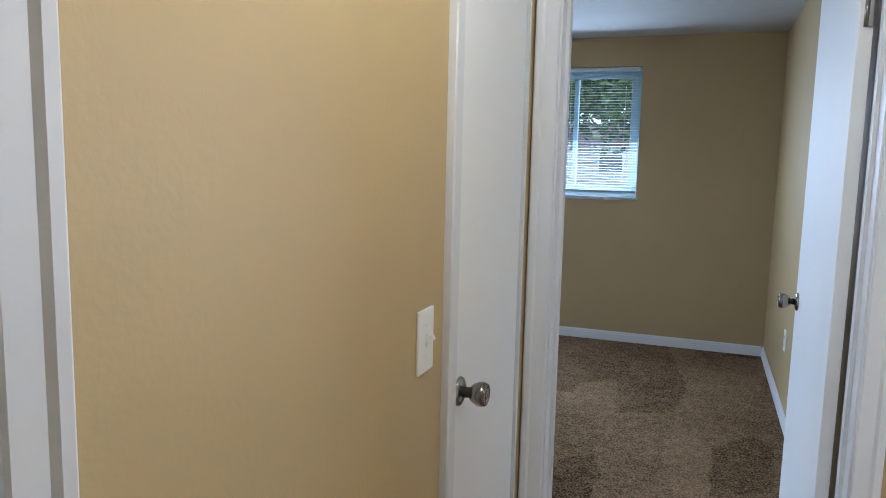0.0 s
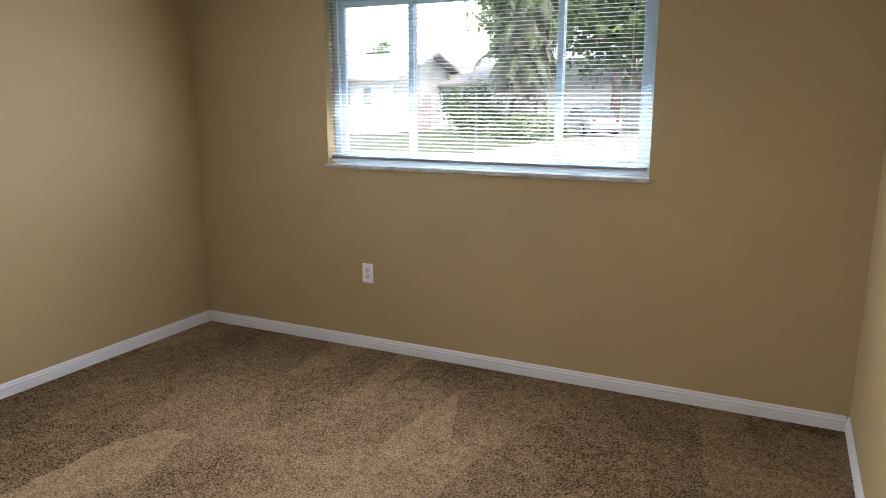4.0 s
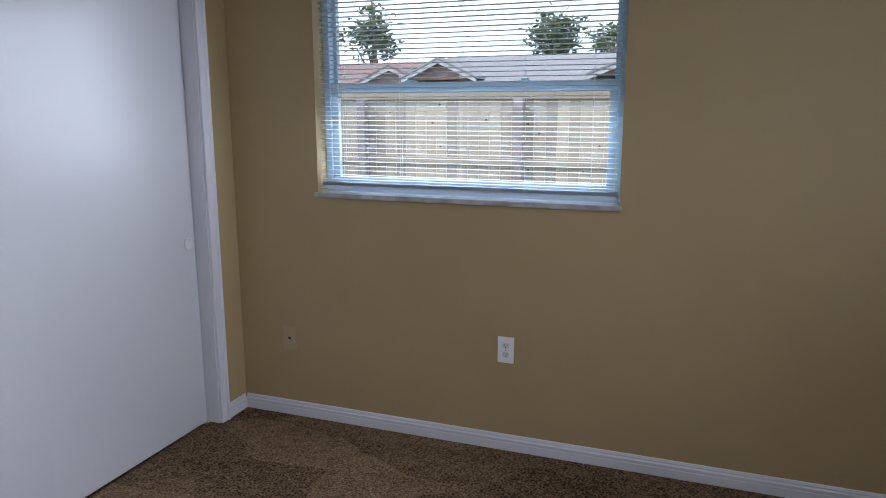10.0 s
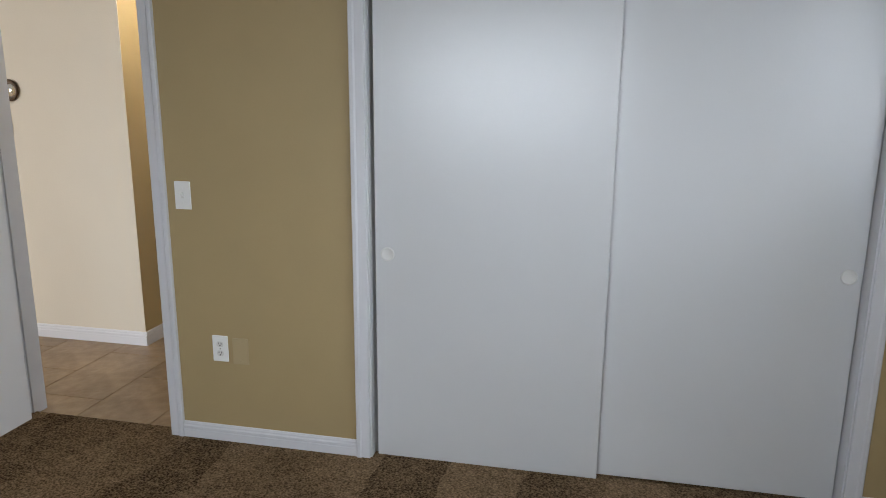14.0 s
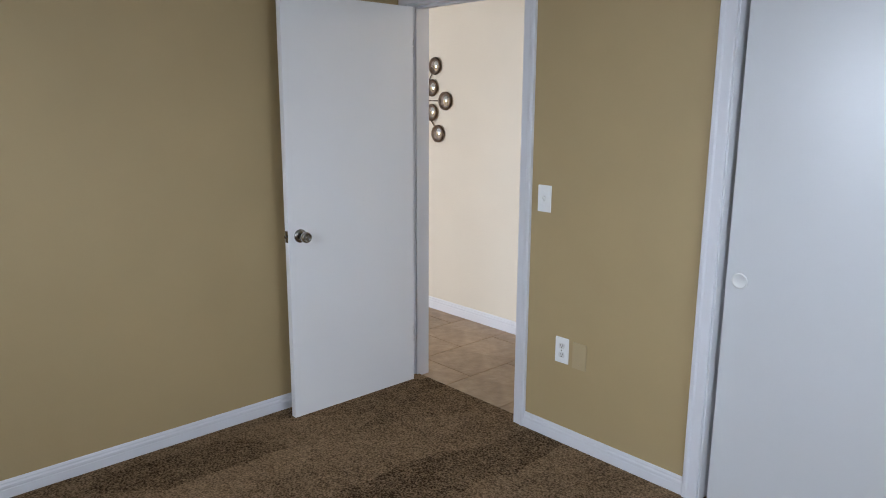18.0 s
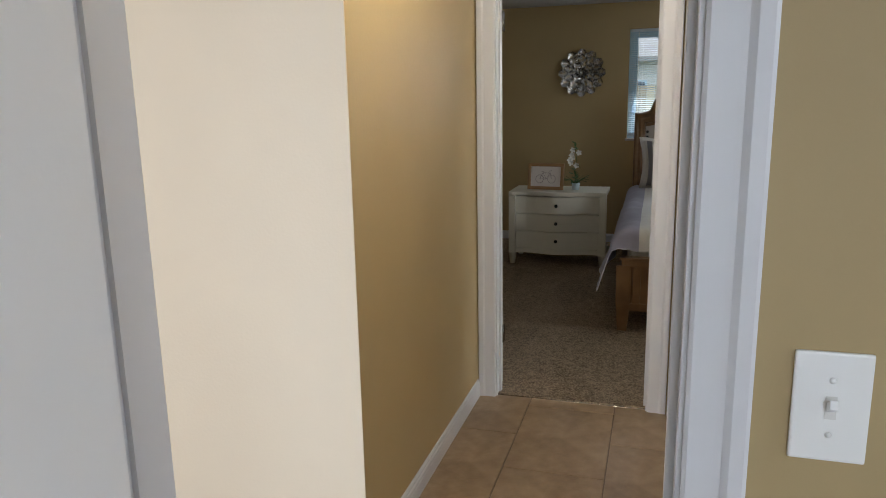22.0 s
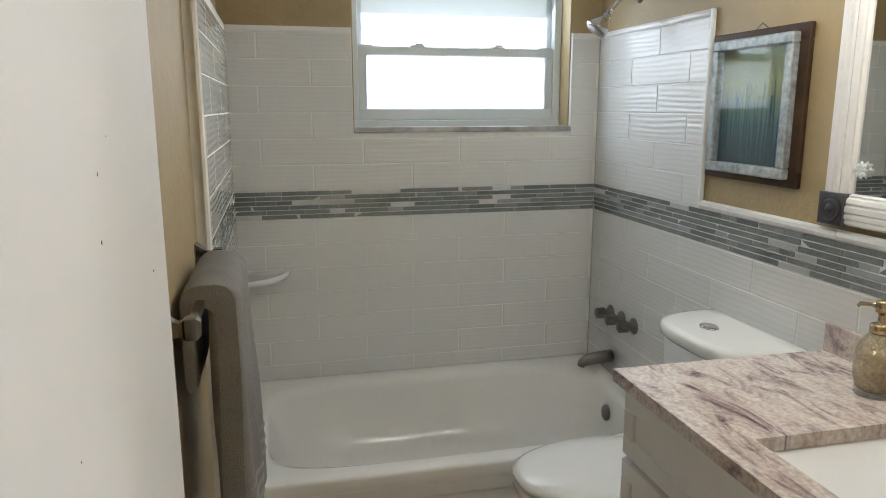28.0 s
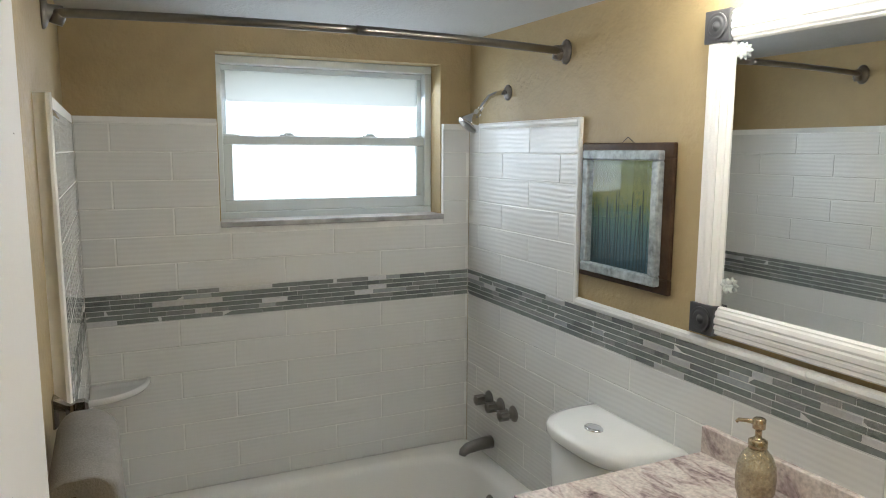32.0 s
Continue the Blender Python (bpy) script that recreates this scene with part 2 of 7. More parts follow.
def tile_material(name, color, other, rough=0.35):
    m = material(name, color, rough, vary=0.12, scale=15, second=other, second_scale=4.5, bump=0.30, bump_scale=34, detail=9)
    n, k = m.node_tree.nodes, m.node_tree.links.new
    b = shader(m)
    info = n.new("ShaderNodeObjectInfo")
    hsv = n.new("ShaderNodeHueSaturation")
    r = n.new("ShaderNodeMapRange")
    r.inputs[3].default_value, r.inputs[4].default_value = 0.86, 1.12
    k(info.outputs["Random"], r.inputs[0])
    k(r.outputs[0], hsv.inputs["Value"])
    link = b.inputs["Base Color"].links[0]
    source = link.from_socket
    k(source, hsv.inputs["Color"])
    k(hsv.outputs[0], b.inputs["Base Color"])
    return m


M_FLOORTILE = tile_material("beige_travertine_tile", (0.235, 0.150, 0.080), (0.43, 0.305, 0.185), 0.40)
M_GROUT = material("brown_grout", (0.20, 0.145, 0.10), 0.9, vary=0.1, scale=30)


# ---- mesh helpers ----
def box(bm, x0, y0, z0, x1, y1, z1, bevel=0.0, seg=2):
    r = bmesh.ops.create_cube(bm, size=1.0)
    v = r["verts"]
    for p in v:
        p.co = Vector(((x0 + x1) / 2 + p.co.x * abs(x1 - x0), (y0 + y1) / 2 + p.co.y * abs(y1 - y0), (z0 + z1) / 2 + p.co.z * abs(z1 - z0)))
    if bevel:
        e = list({e for p in v for e in p.link_edges})
        bmesh.ops.bevel(bm, geom=e, offset=bevel, segments=seg, affect="EDGES", profile=0.6)
    return bm


def boxes(*rows, bevel=0.0):
    bm = bmesh.new()
    for r in rows:
        box(bm, *r, bevel=bevel)
    return bm


def prism(bm, poly, at, u, v, w, length):
    """A polygon in the plane of u and v, drawn out along w."""
    at, u, v, w = Vector(at), Vector(u), Vector(v), Vector(w)
    a = [bm.verts.new(at + u * p + v * q) for p, q in poly]
    b = [bm.verts.new(at + u * p + v * q + w * length) for p, q in poly]
    faces = [bm.faces.new(a), bm.faces.new(b)]
    for i in range(len(poly)):
        j = (i + 1) % len(poly)
        faces.append(bm.faces.new((a[i], a[j], b[j], b[i])))
    bmesh.ops.recalc_face_normals(bm, faces=faces)
    return bm


def lathe(bm, profile, at=(0, 0, 0), axis=(0, 0, 1), seg=20, caps=True):
    """Rings of (radius, height) turned round an axis."""
    q = Vector((0, 0, 1)).rotation_difference(Vector(axis).normalized())
    at = Vector(at)
    rings = []
    for r, h in profile:
        rings.append([bm.verts.new(at + q @ Vector((r * math.cos(2 * math.pi * i / seg), r * math.sin(2 * math.pi * i / seg), h))) for i in range(seg)])
    fs = []
    for a, b in zip(rings, rings[1:]):
        for i in range(seg):
            j = (i + 1) % seg
            fs.append(bm.faces.new((a[i], a[j], b[j], b[i])))
    if caps:
        fs.append(bm.faces.new(rings[0]))
        fs.append(bm.faces.new(rings[-1]))
    bmesh.ops.recalc_face_normals(bm, faces=fs)
    for f in fs:
        f.smooth = True
    return bm


def tube(bm, points, radius, seg=10):
    """A round bar along a line of points; radius may be a list."""
    pts = [Vector(p) for p in points]
    rad = radius if isinstance(radius, (list, tuple)) else [radius] * len(pts)
    rings, up = [], None
    for i, p in enumerate(pts):
        d = (pts[min(i + 1, len(pts) - 1)] - pts[max(i - 1, 0)]).normalized()
        if up is None:
            up = d.orthogonal().normalized()
        up = (up - d * up.dot(d)).normalized()
        side = d.cross(up)
        rings.append([bm.verts.new(p + (up * math.cos(2 * math.pi * k / seg) + side * math.sin(2 * math.pi * k / seg)) * rad[i]) for k in range(seg)])
    fs = []
    for a, b in zip(rings, rings[1:]):
        for i in range(seg):
            j = (i + 1) % seg
            fs.append(bm.faces.new((a[i], a[j], b[j], b[i])))
    fs.append(bm.faces.new(rings[0]))
    fs.append(bm.faces.new(rings[-1]))
    bmesh.ops.recalc_face_normals(bm, faces=fs)
    for f in fs:
        f.smooth = True
    return bm


def grid_surface(bm, rows, closed=False):
    """Quads between rows of points; smooth."""
    vs = [[bm.verts.new(p) for p in r] for r in rows]
    fs = []
    for a, b in zip(vs, vs[1:]):
        for i in range(len(a) if closed else len(a) - 1):
            j = (i + 1) % len(a)
            fs.append(bm.faces.new((a[i], a[j], b[j], b[i])))
    for f in fs:
        f.smooth = True
    return vs, fs


def smooth(bm):
    for f in bm.faces:
        f.smooth = True
    return bm


def mesh_of(name, bm, mat):
    me = bpy.data.meshes.new(name)
    bm.to_mesh(me)
    bm.free()
    for m in mat if isinstance(mat, (list, tuple)) else (mat,):
        me.materials.append(m)
    return me


def part(name, bm, mat, parent, label=""):
    ob = new(name, mesh_of(name, bm, mat))
    ob.parent = parent
    return tagged(ob, label)


def shared(name, me, parent, m=None):
    ob = new(name, me)
    ob.parent = parent
    if m is not None:
        ob.matrix_local = m
    return ob


def thing(name, m, label, category, group="", kind=""):
    ob = new(name)
    ob.empty_display_size = 0.1
    ob.matrix_world = m if isinstance(m, Matrix) else Matrix.Translation(m)
    return tagged(ob, label, category, group, kind)


def solid(name, bm, mat, label, category, group="", kind="structure"):
    return tagged(new(name, mesh_of(name, bm, mat)), label, category, group, kind)


def wall(name, axis, a0, a1, p0, p1, z0, z1, mat, openings=(), label="tan painted drywall wall"):
    """A wall along x or y from a0 to a1, between the planes p0 and p1, with openings (from, to, bottom, top)."""
    bm = bmesh.new()

    def put(s, e, b, t):
        if e - s < 1e-4 or t - b < 1e-4:
            return
        if axis == "x":
            box(bm, s, p0, b, e, p1, t)
        else:
            box(bm, p0, s, b, p1, e, t)

    at = a0
    for s, e, b, t in sorted(openings):
        put(at, s, z0, z1)
        put(s, e, z0, b)
        put(s, e, t, z1)
        at = e
    put(at, a1, z0, z1)
    return solid(name, bm, mat, label, "wall")


BASE = [(0, 0), (0.013, 0), (0.013, 0.054), (0.011, 0.058), (0.0125, 0.062), (0.0125, 0.071), (0.008, 0.077), (0.0085, 0.083), (0.004, 0.092), (0, 0.092)]


def baseboard(at, along, out, length, mat=None, label="white ribbed baseboard along the wall"):
    bm = bmesh.new()
    prism(bm, BASE, at, out, (0, 0, 1), along, length)
    return solid("baseboard", bm, mat or M_TRIM, label, "baseboard")


CASING = [(0, 0), (0, 0.010), (0.004, 0.013), (0.036, 0.013), (0.043, 0.018), (0.056, 0.018), (0.060, 0.015), (0.060, 0)]
CASEW = 0.060


def doorway(name, axis, a0, a1, faces, top, sides, label, stop_at=None, floor=0.0, wide=1.0):
    """The lining of an opening from a0 to a1 along an axis, between two wall faces, with casings on the sides asked for (+1, -1)."""
    root = thing(name, (0, 0, 0), label, "door frame", kind="structure")
    lo, hi = min(faces), max(faces)
    j = 0.018
    profile = [(p * wide, q) for p, q in CASING]
    casew = CASEW * wide

    def put(s0, s1, q0, q1, z0, z1):
        return boxes((s0, q0, z0, s1, q1, z1)) if axis == "x" else boxes((q0, s0, z0, q1, s1, z1))

    part("jamb", put(a0 - j, a0, lo - 0.002, hi + 0.002, floor, top + j), M_TRIM, root)
    part("jamb", put(a1, a1 + j, lo - 0.002, hi + 0.002, floor, top + j), M_TRIM, root)
    part("head_jamb", put(a0, a1, lo - 0.002, hi + 0.002, top, top + j), M_TRIM, root)
    if stop_at:
        s0, s1 = stop_at
        part("door_stop_strip", put(a0, a0 + 0.010, s0, s1, floor, top), M_TRIM, root)
        part("door_stop_strip", put(a1 - 0.010, a1, s0, s1, floor, top), M_TRIM, root)
        part("door_stop_strip", put(a0 + 0.010, a1 - 0.010, s0, s1, top - 0.010, top), M_TRIM, root)
    for side in sides:
        q = hi + 0.0005 if side > 0 else lo - 0.0005
        out = (0, side, 0) if axis == "x" else (side, 0, 0)
        al = (1, 0, 0) if axis == "x" else (0, 1, 0)
        neg = (-1, 0, 0) if axis == "x" else (0, -1, 0)
        pt = (lambda a, z: (a, q, z)) if axis == "x" else (lambda a, z: (q, a, z))
        r = 0.006
        for nm, a, d in (("casing", a0 - r, neg), ("casing", a1 + r, al)):
            bm = bmesh.new()
            prism(bm, profile, pt(a, floor), d, out, (0, 0, 1), top + r - floor)
            part(nm, bm, M_TRIM, root)
        bm = bmesh.new()
        prism(bm, profile, pt(a0 - r - casew, top + r), (0, 0, 1), out, al, a1 - a0 + 2 * r + 2 * casew)
        part("head_casing", bm, M_TRIM, root)
    return root


def knob_parts(root, x, y, z, out, mat, keyed=True):
    """A round door knob with its rose; out is the way it sticks out of the leaf."""
    bm = bmesh.new()
    lathe(bm, [(0.033, 0), (0.033, 0.003), (0.030, 0.007), (0.022, 0.010), (0.015, 0.011)], (x, y, z), out, 28)
    rose = part("rose", bm, mat, root, "satin nickel rose")
    bm = bmesh.new()
    lathe(bm, [(0.012, 0.008), (0.012, 0.026), (0.015, 0.028), (0.021, 0.034), (0.0265, 0.046), (0.027, 0.056), (0.024, 0.064), (0.019, 0.066), (0.0185, 0.063), (0.010, 0.063)], (x, y, z), out, 28)
    k = part("knob", bm, mat, root, "satin nickel door knob")
    bm = bmesh.new()
    lathe(bm, [(0.009, 0.0625), (0.009, 0.0645), (0.006, 0.0655)], (x, y, z), out, 16)
    part("knob_button", bm, M_NICKEL, k)
    return rose


def hinge_parts(root, x, y, zs):
    for z in zs:
        bm = bmesh.new()
        lathe(bm, [(0.0055, -0.045), (0.0055, 0.045)], (x, y, z), (0, 0, 1), 10)
        lathe(bm, [(0.007, 0.045), (0.004, 0.050)], (x, y, z), (0, 0, 1), 10)
        box(bm, x - 0.001, y - 0.030, z - 0.045, x + 0.001, y, z + 0.045)
        part("hinge", bm, M_NICKEL, root, "satin nickel butt hinge")


def door_leaf(name, m, width, height, label, knob_z=0.91, thick=0.035, front=True, back=True, floor=0.012, inset=0.062):
    """A flush leaf that runs from its pivot along +x of its own frame; it lies between y = 0 and -thick."""
    root = thing(name, m, label, "door")
    part("door_slab", box(bmesh.new(), 0.003, -thick, floor, width, 0, height, bevel=0.0015, seg=1), M_DOOR, root)
    kx = width - inset
    if front:
        knob_parts(root, kx, 0, knob_z, (0, 1, 0), M_NICKEL)
    if back:
        knob_parts(root, kx, -thick, knob_z, (0, -1, 0), M_NICKEL)
    part("latch_plate", box(bmesh.new(), width - 0.0005, -thick * 0.82, knob_z - 0.028, width + 0.0015, -thick * 0.18, knob_z + 0.028), M_NICKEL, root, "brushed latch plate on the door edge")
    bm = bmesh.new()
    lathe(bm, [(0.007, 0), (0.007, 0.009), (0.004, 0.011)], (width + 0.001, -thick / 2, knob_z), (1, 0, 0), 12)
    part("latch_bolt", bm, M_NICKEL, root)
    hinge_parts(root, -0.005, -0.016, (0.28, 1.82))
    return root


def plate(name, m, label, kind_of, mat=None, category="outlet"):
    """A cover plate in the xz plane that faces +y of its own frame: outlet, switch or blank."""
    root = thing(name, m, label, category)
    mat = mat or M_PLATE
    part("cover_plate", box(bmesh.new(), -0.037, 0, -0.060, 0.037, 0.006, 0.060, bevel=0.003), mat, root)
    if kind_of == "outlet":
        for z in (-0.021, 0.021):
            bm = bmesh.new()
            poly = [(0.017 * math.cos(a) * 0.95, max(-0.0125, min(0.0125, 0.017 * math.sin(a)))) for a in [2 * math.pi * i / 20 for i in range(20)]]
            prism(bm, poly, (0, 0.006, z), (1, 0, 0), (0, 0, 1), (0, 1, 0), 0.0016)
            face = part("socket_face", bm, M_SOCKET, root)
            part("slot", boxes((-0.0080, 0.0070, z - 0.001, -0.0052, 0.0079, z + 0.008), (0.0048, 0.0070, z + 0.000, 0.0076, 0.0079, z + 0.007)), M_DARK, face)
            bm = bmesh.new()
            lathe(bm, [(0.0033, 0.0068), (0.0033, 0.0079)], (0, 0, z - 0.007), (0, 1, 0), 10)
            part("ground_hole", bm, M_DARK, face)
        bm = bmesh.new()
        lathe(bm, [(0.003, 0.006), (0.0025, 0.0073)], (0, 0, 0), (0, 1, 0), 10)
        part("screw", bm, M_NICKEL, root)
    else:
        for z in (-0.030, 0.030) if kind_of == "switch" else (-0.042, 0.042):
            bm = bmesh.new()
            lathe(bm, [(0.0035, 0.006), (0.0028, 0.0075)], (0, 0, z), (0, 1, 0), 10)
            part("screw", bm, mat if kind_of != "switch" else M_PLATE, root)
        if kind_of == "switch":
            part("toggle_slot", box(bmesh.new(), -0.0055, 0.0055, -0.0125, 0.0055, 0.0066, 0.0125), M_SOCKET, root)
            bm = box(bmesh.new(), -0.0042, 0.003, -0.0050, 0.0042, 0.023, 0.0050, bevel=0.001)
            bmesh.ops.rotate(bm, verts=bm.verts, cent=(0, 0.004, 0), matrix=Matrix.Rotation(radians(28), 3, "X"))
            part("toggle", bm, M_PLATE, root)
        if kind_of == "jack":
            part("jack", box(bmesh.new(), -0.007, 0.005, -0.006, 0.007, 0.008, 0.006), M_DARK, root)
    return root


# ---- setting: floors, walls, ceilings ----
W1, E1, N1, S1, CEIL = -3.874, 0.058, 5.225, 1.712, 2.370
HALLW, HALLE, LIT = -0.900, 0.028, 0.667
S1B, CARPET_EDGE = 1.582, 1.657    # hall face of the bedroom's south wall; where carpet meets tile in its doorway
B2N, B2S = -0.780, -4.884        # rear bedroom: hall face of its north wall, south wall
BW, BN, BS = -3.700, 0.866, -0.718
BCEIL = 2.150

solid("floor", boxes((W1, CARPET_EDGE, -0.05, E1, N1, 0.018)), M_CARPET, "brown cut-pile carpet with vacuum marks", "carpet")
solid("floor_rear", boxes((-4.2, B2S, -0.05, 1.6, -0.805, 0.006)), M_CARPET2, "grey-brown textured carpet in the rear bedroom", "carpet")
FLOOR_TILES = solid("floor_hall", boxes((-4.0, -0.805, -0.06, 4.6, CARPET_EDGE, -0.006), (0.25, CARPET_EDGE, -0.06, 4.6, N1, -0.006)), M_GROUT, "beige stone-look tile floor with brown grout", "floor")
solid("ceiling", boxes((W1 - 0.2, S1B + 0.05, CEIL, E1 + 0.12, N1 + 0.2, CEIL + 0.1)), M_CEIL, "white textured ceiling", "ceiling")
solid("ceiling_hall", boxes((-1.03, -0.80, CEIL, 4.7, S1B + 0.05, CEIL + 0.1), (E1 + 0.12, S1B + 0.05, CEIL, 4.7, N1 + 0.2, CEIL + 0.1)), M_CEIL, "white textured ceiling", "ceiling")
solid("ceiling_bath", boxes((-4.0, -0.80, BCEIL, -1.03, 1.0, BCEIL + 0.1)), M_CEIL, "white bathroom ceiling", "ceiling")
solid("ceiling_closet", boxes((-4.0, 1.0, CEIL, -1.03, S1B + 0.05, CEIL + 0.1)), M_CEIL, "closet ceiling", "ceiling")
solid("ceiling_rear", boxes((-4.3, B2S - 0.2, CEIL, 1.8, -0.80, CEIL + 0.1)), M_CEIL, "white ceiling of the rear bedroom", "ceiling")

NW = (-2.830, -0.921, 1.146, 2.150)
WW = (2.178, 3.551, 1.139, 2.150)
BWIN = (-0.205, 0.722, 1.396, 2.040)
RW = (-2.45, -0.492, 1.055, 2.120)
wall("wall_north", "x", W1 - 0.2, 4.7, N1, N1 + 0.2, -0.2, 2.6, M_WALL, [NW, (1.4, 3.8, 0.6, 2.15)])
wall("wall_west", "y", S1 - 0.12, N1, W1 - 0.2, W1, -0.2, 2.6, M_WALL, [WW])
wall("wall_east", "y", S1B, N1, E1, E1 + 0.115, 0, 2.5, M_WALL)
wall("wall_south", "x", -3.99, E1, S1B, S1, 0, 2.5, M_WALL, [(-3.668, -1.775, 0, 2.06), (-0.840, -0.016, 0, 2.055)])
wall("wall_hall_west", "y", B2N, S1B, HALLW - 0.13, HALLW, 0, 2.5, M_WALL_LIT, [(-0.717, -0.048, 0, 2.055), (0.934, 1.535, 0, 2.055)])
wall("wall_hall_east", "y", B2N, LIT - 0.004, HALLE, HALLE + 0.12, 0, 2.5, M_WALL_LIT)
solid("wall_living", boxes((HALLE + 0.12, LIT - 0.12, 0, 4.7, LIT, 2.5), (HALLE, LIT - 0.004, 0, HALLE + 0.12, LIT, 2.5)), M_CREAMWALL, "cream painted wall of the living room", "wall")
wall("wall_living_east", "y", LIT, N1, 4.6, 4.75, 0, 2.5, M_WALL)
wall("wall_rear_north", "x", -4.3, 1.8, B2N - 0.120, B2N, 0, 2.5, M_WALL, [(-0.803, -0.050, 0, 2.055)])
wall("wall_rear_south", "x", -4.3, 1.8, B2S - 0.2, B2S, -0.2, 2.6, M_WALL, [RW])
wall("wall_rear_west", "y", B2S, B2N - 0.12, -4.3, -4.15, 0, 2.5, M_WALL, [(-2.9, -1.3, 0.92, 2.08)])
wall("wall_rear_east", "y", B2S, B2N - 0.12, 1.6, 1.8, 0, 2.5, M_WALL)
wall("wall_bath_west", "y", B2N, 1.0, BW - 0.3, BW, -0.2, 2.5, M_BATHWALL, [BWIN], "tan textured bathroom wall")
wall("wall_bath_north", "x", BW, HALLW - 0.13, BN, BN + 0.12, 0, 2.5, M_BATHWALL, (), "tan textured bathroom wall")
wall("wall_bath_south", "x", BW, HALLW - 0.13, B2N, BS, 0, 2.5, M_BATHWALL, (), "tan textured bathroom wall")
# closets behind the doors, closed around
wall("wall_closet_back", "x", -3.99, HALLW - 0.13, 1.0, 1.06, 0, 2.5, M_WALL)
solid("floor_closet", boxes((-3.99, 1.06, -0.05, HALLW - 0.13, CARPET_EDGE, -0.001)), M_CARPET, "carpet inside the closet", "carpet")

# baseboards, room by room
baseboard((W1, S1 + 0.01, 0), (0, 1, 0), (1, 0, 0), N1 - S1 - 0.01)
baseboard((W1 + 0.0135, N1, 0), (1, 0, 0), (0, -1, 0), E1 - W1 - 0.027)
baseboard((E1, S1, 0), (0, 1, 0), (-1, 0, 0), N1 - S1)
baseboard((-1.727, S1, 0), (1, 0, 0), (0, 1, 0), 0.832)
baseboard((W1 + 0.0135, S1, 0), (1, 0, 0), (0, 1, 0), 0.144)
baseboard((HALLE, B2N + 0.018, -0.005), (0, 1, 0), (-1, 0, 0), LIT - B2N - 0.018)
baseboard((HALLE - 0.013, LIT, -0.005), (1, 0, 0), (0, 1, 0), 4.5)
baseboard((HALLW, 0.002, -0.005), (0, 1, 0), (1, 0, 0), 0.880)
baseboard((-4.15, B2S, 0), (1, 0, 0), (0, 1, 0), 5.75)
baseboard((1.6, B2S, 0), (0, 1, 0), (-1, 0, 0), 4.0)
baseboard((-2.55, BS, -0.005), (1, 0, 0), (0, 1, 0), 1.50)

# carpet strip at the rear bedroom's threshold
solid("threshold_strip", prism(bmesh.new(), [(-0.010, 0), (-0.006, 0.004), (0.006, 0.004), (0.010, 0)], (-0.788, -0.802, -0.003), (0, 1, 0), (0, 0, 1), (1, 0, 0), 0.732), M_NICKEL, "thin pale metal strip between tile and carpet", "threshold")

# ---- doorways and doors ----
door_1 = doorway("door_1", "x", -0.822, -0.034, (S1B, S1), 2.037, (1, -1), "white painted door frame with moulded casing", (S1 - 0.075, S1 - 0.040), wide=1.10)
door_2 = doorway("door_2", "x", -0.785, -0.068, (B2N - 0.120, B2N), 2.037, (1, -1), "white painted door frame with moulded casing", (B2N - 0.080, B2N - 0.045), wide=1.4)
door_3 = doorway("door_3", "y", -0.699, -0.066, (HALLW - 0.13, HALLW), 2.037, (1,), "white painted bathroom door frame with moulded casing", (HALLW - 0.080, HALLW - 0.045))
door_4 = doorway("door_4", "y", 0.952, 1.517, (HALLW - 0.13, HALLW), 2.037, (), "white painted hall closet door frame")
bm = bmesh.new()
prism(bm, CASING, (HALLW + 0.0005, 0.944, 0), (0, -1, 0), (1, 0, 0), (0, 0, 1), 2.043)
part("casing", bm, M_TRIM, door_4)
bm = bmesh.new()
prism(bm, CASING, (HALLW + 0.0005, 0.884, 2.043), (0, 0, 1), (1, 0, 0), (0, 1, 0), 0.68)
part("head_casing", bm, M_TRIM, door_4)
for z in (0.33, 1.84):
    part("hinge", boxes((-0.071, B2N - 0.110, z - 0.044, -0.068, B2N - 0.086, z + 0.044), bevel=0.001), M_NICKEL, door_2, "satin nickel hinge leaf")
    part("hinge", boxes((HALLW - 0.128, -0.699, z - 0.064, HALLW - 0.106, -0.6965, z + 0.024), bevel=0.001), M_NICKEL, door_3, "satin nickel hinge leaf")
closet_frame = thing("door_5", (0, 0, 0), "white painted frame round the sliding closet doors", "door frame", kind="structure")
part("jamb", boxes((-3.668, S1B, 0, -3.650, S1 + 0.002, 2.043)), M_TRIM, closet_frame)
part("jamb", boxes((-1.793, S1B, 0, -1.775, S1 + 0.002, 2.043)), M_TRIM, closet_frame)
part("head_jamb", boxes((-3.650, S1B, 2.025, -1.793, S1 + 0.002, 2.043)), M_TRIM, closet_frame)
for a, d in ((-3.656, -1), (-1.787, 1)):
    bm = bmesh.new()
    prism(bm, CASING, (a, S1 + 0.0025, 0), (d, 0, 0), (0, 1, 0), (0, 0, 1), 2.031)
    part("casing", bm, M_TRIM, closet_frame)
bm = bmesh.new()
prism(bm, CASING, (-3.716, S1 + 0.0025, 2.031), (0, 0, 1), (0, 1, 0), (1, 0, 0), 1.989)
part("head_casing", bm, M_TRIM, closet_frame)


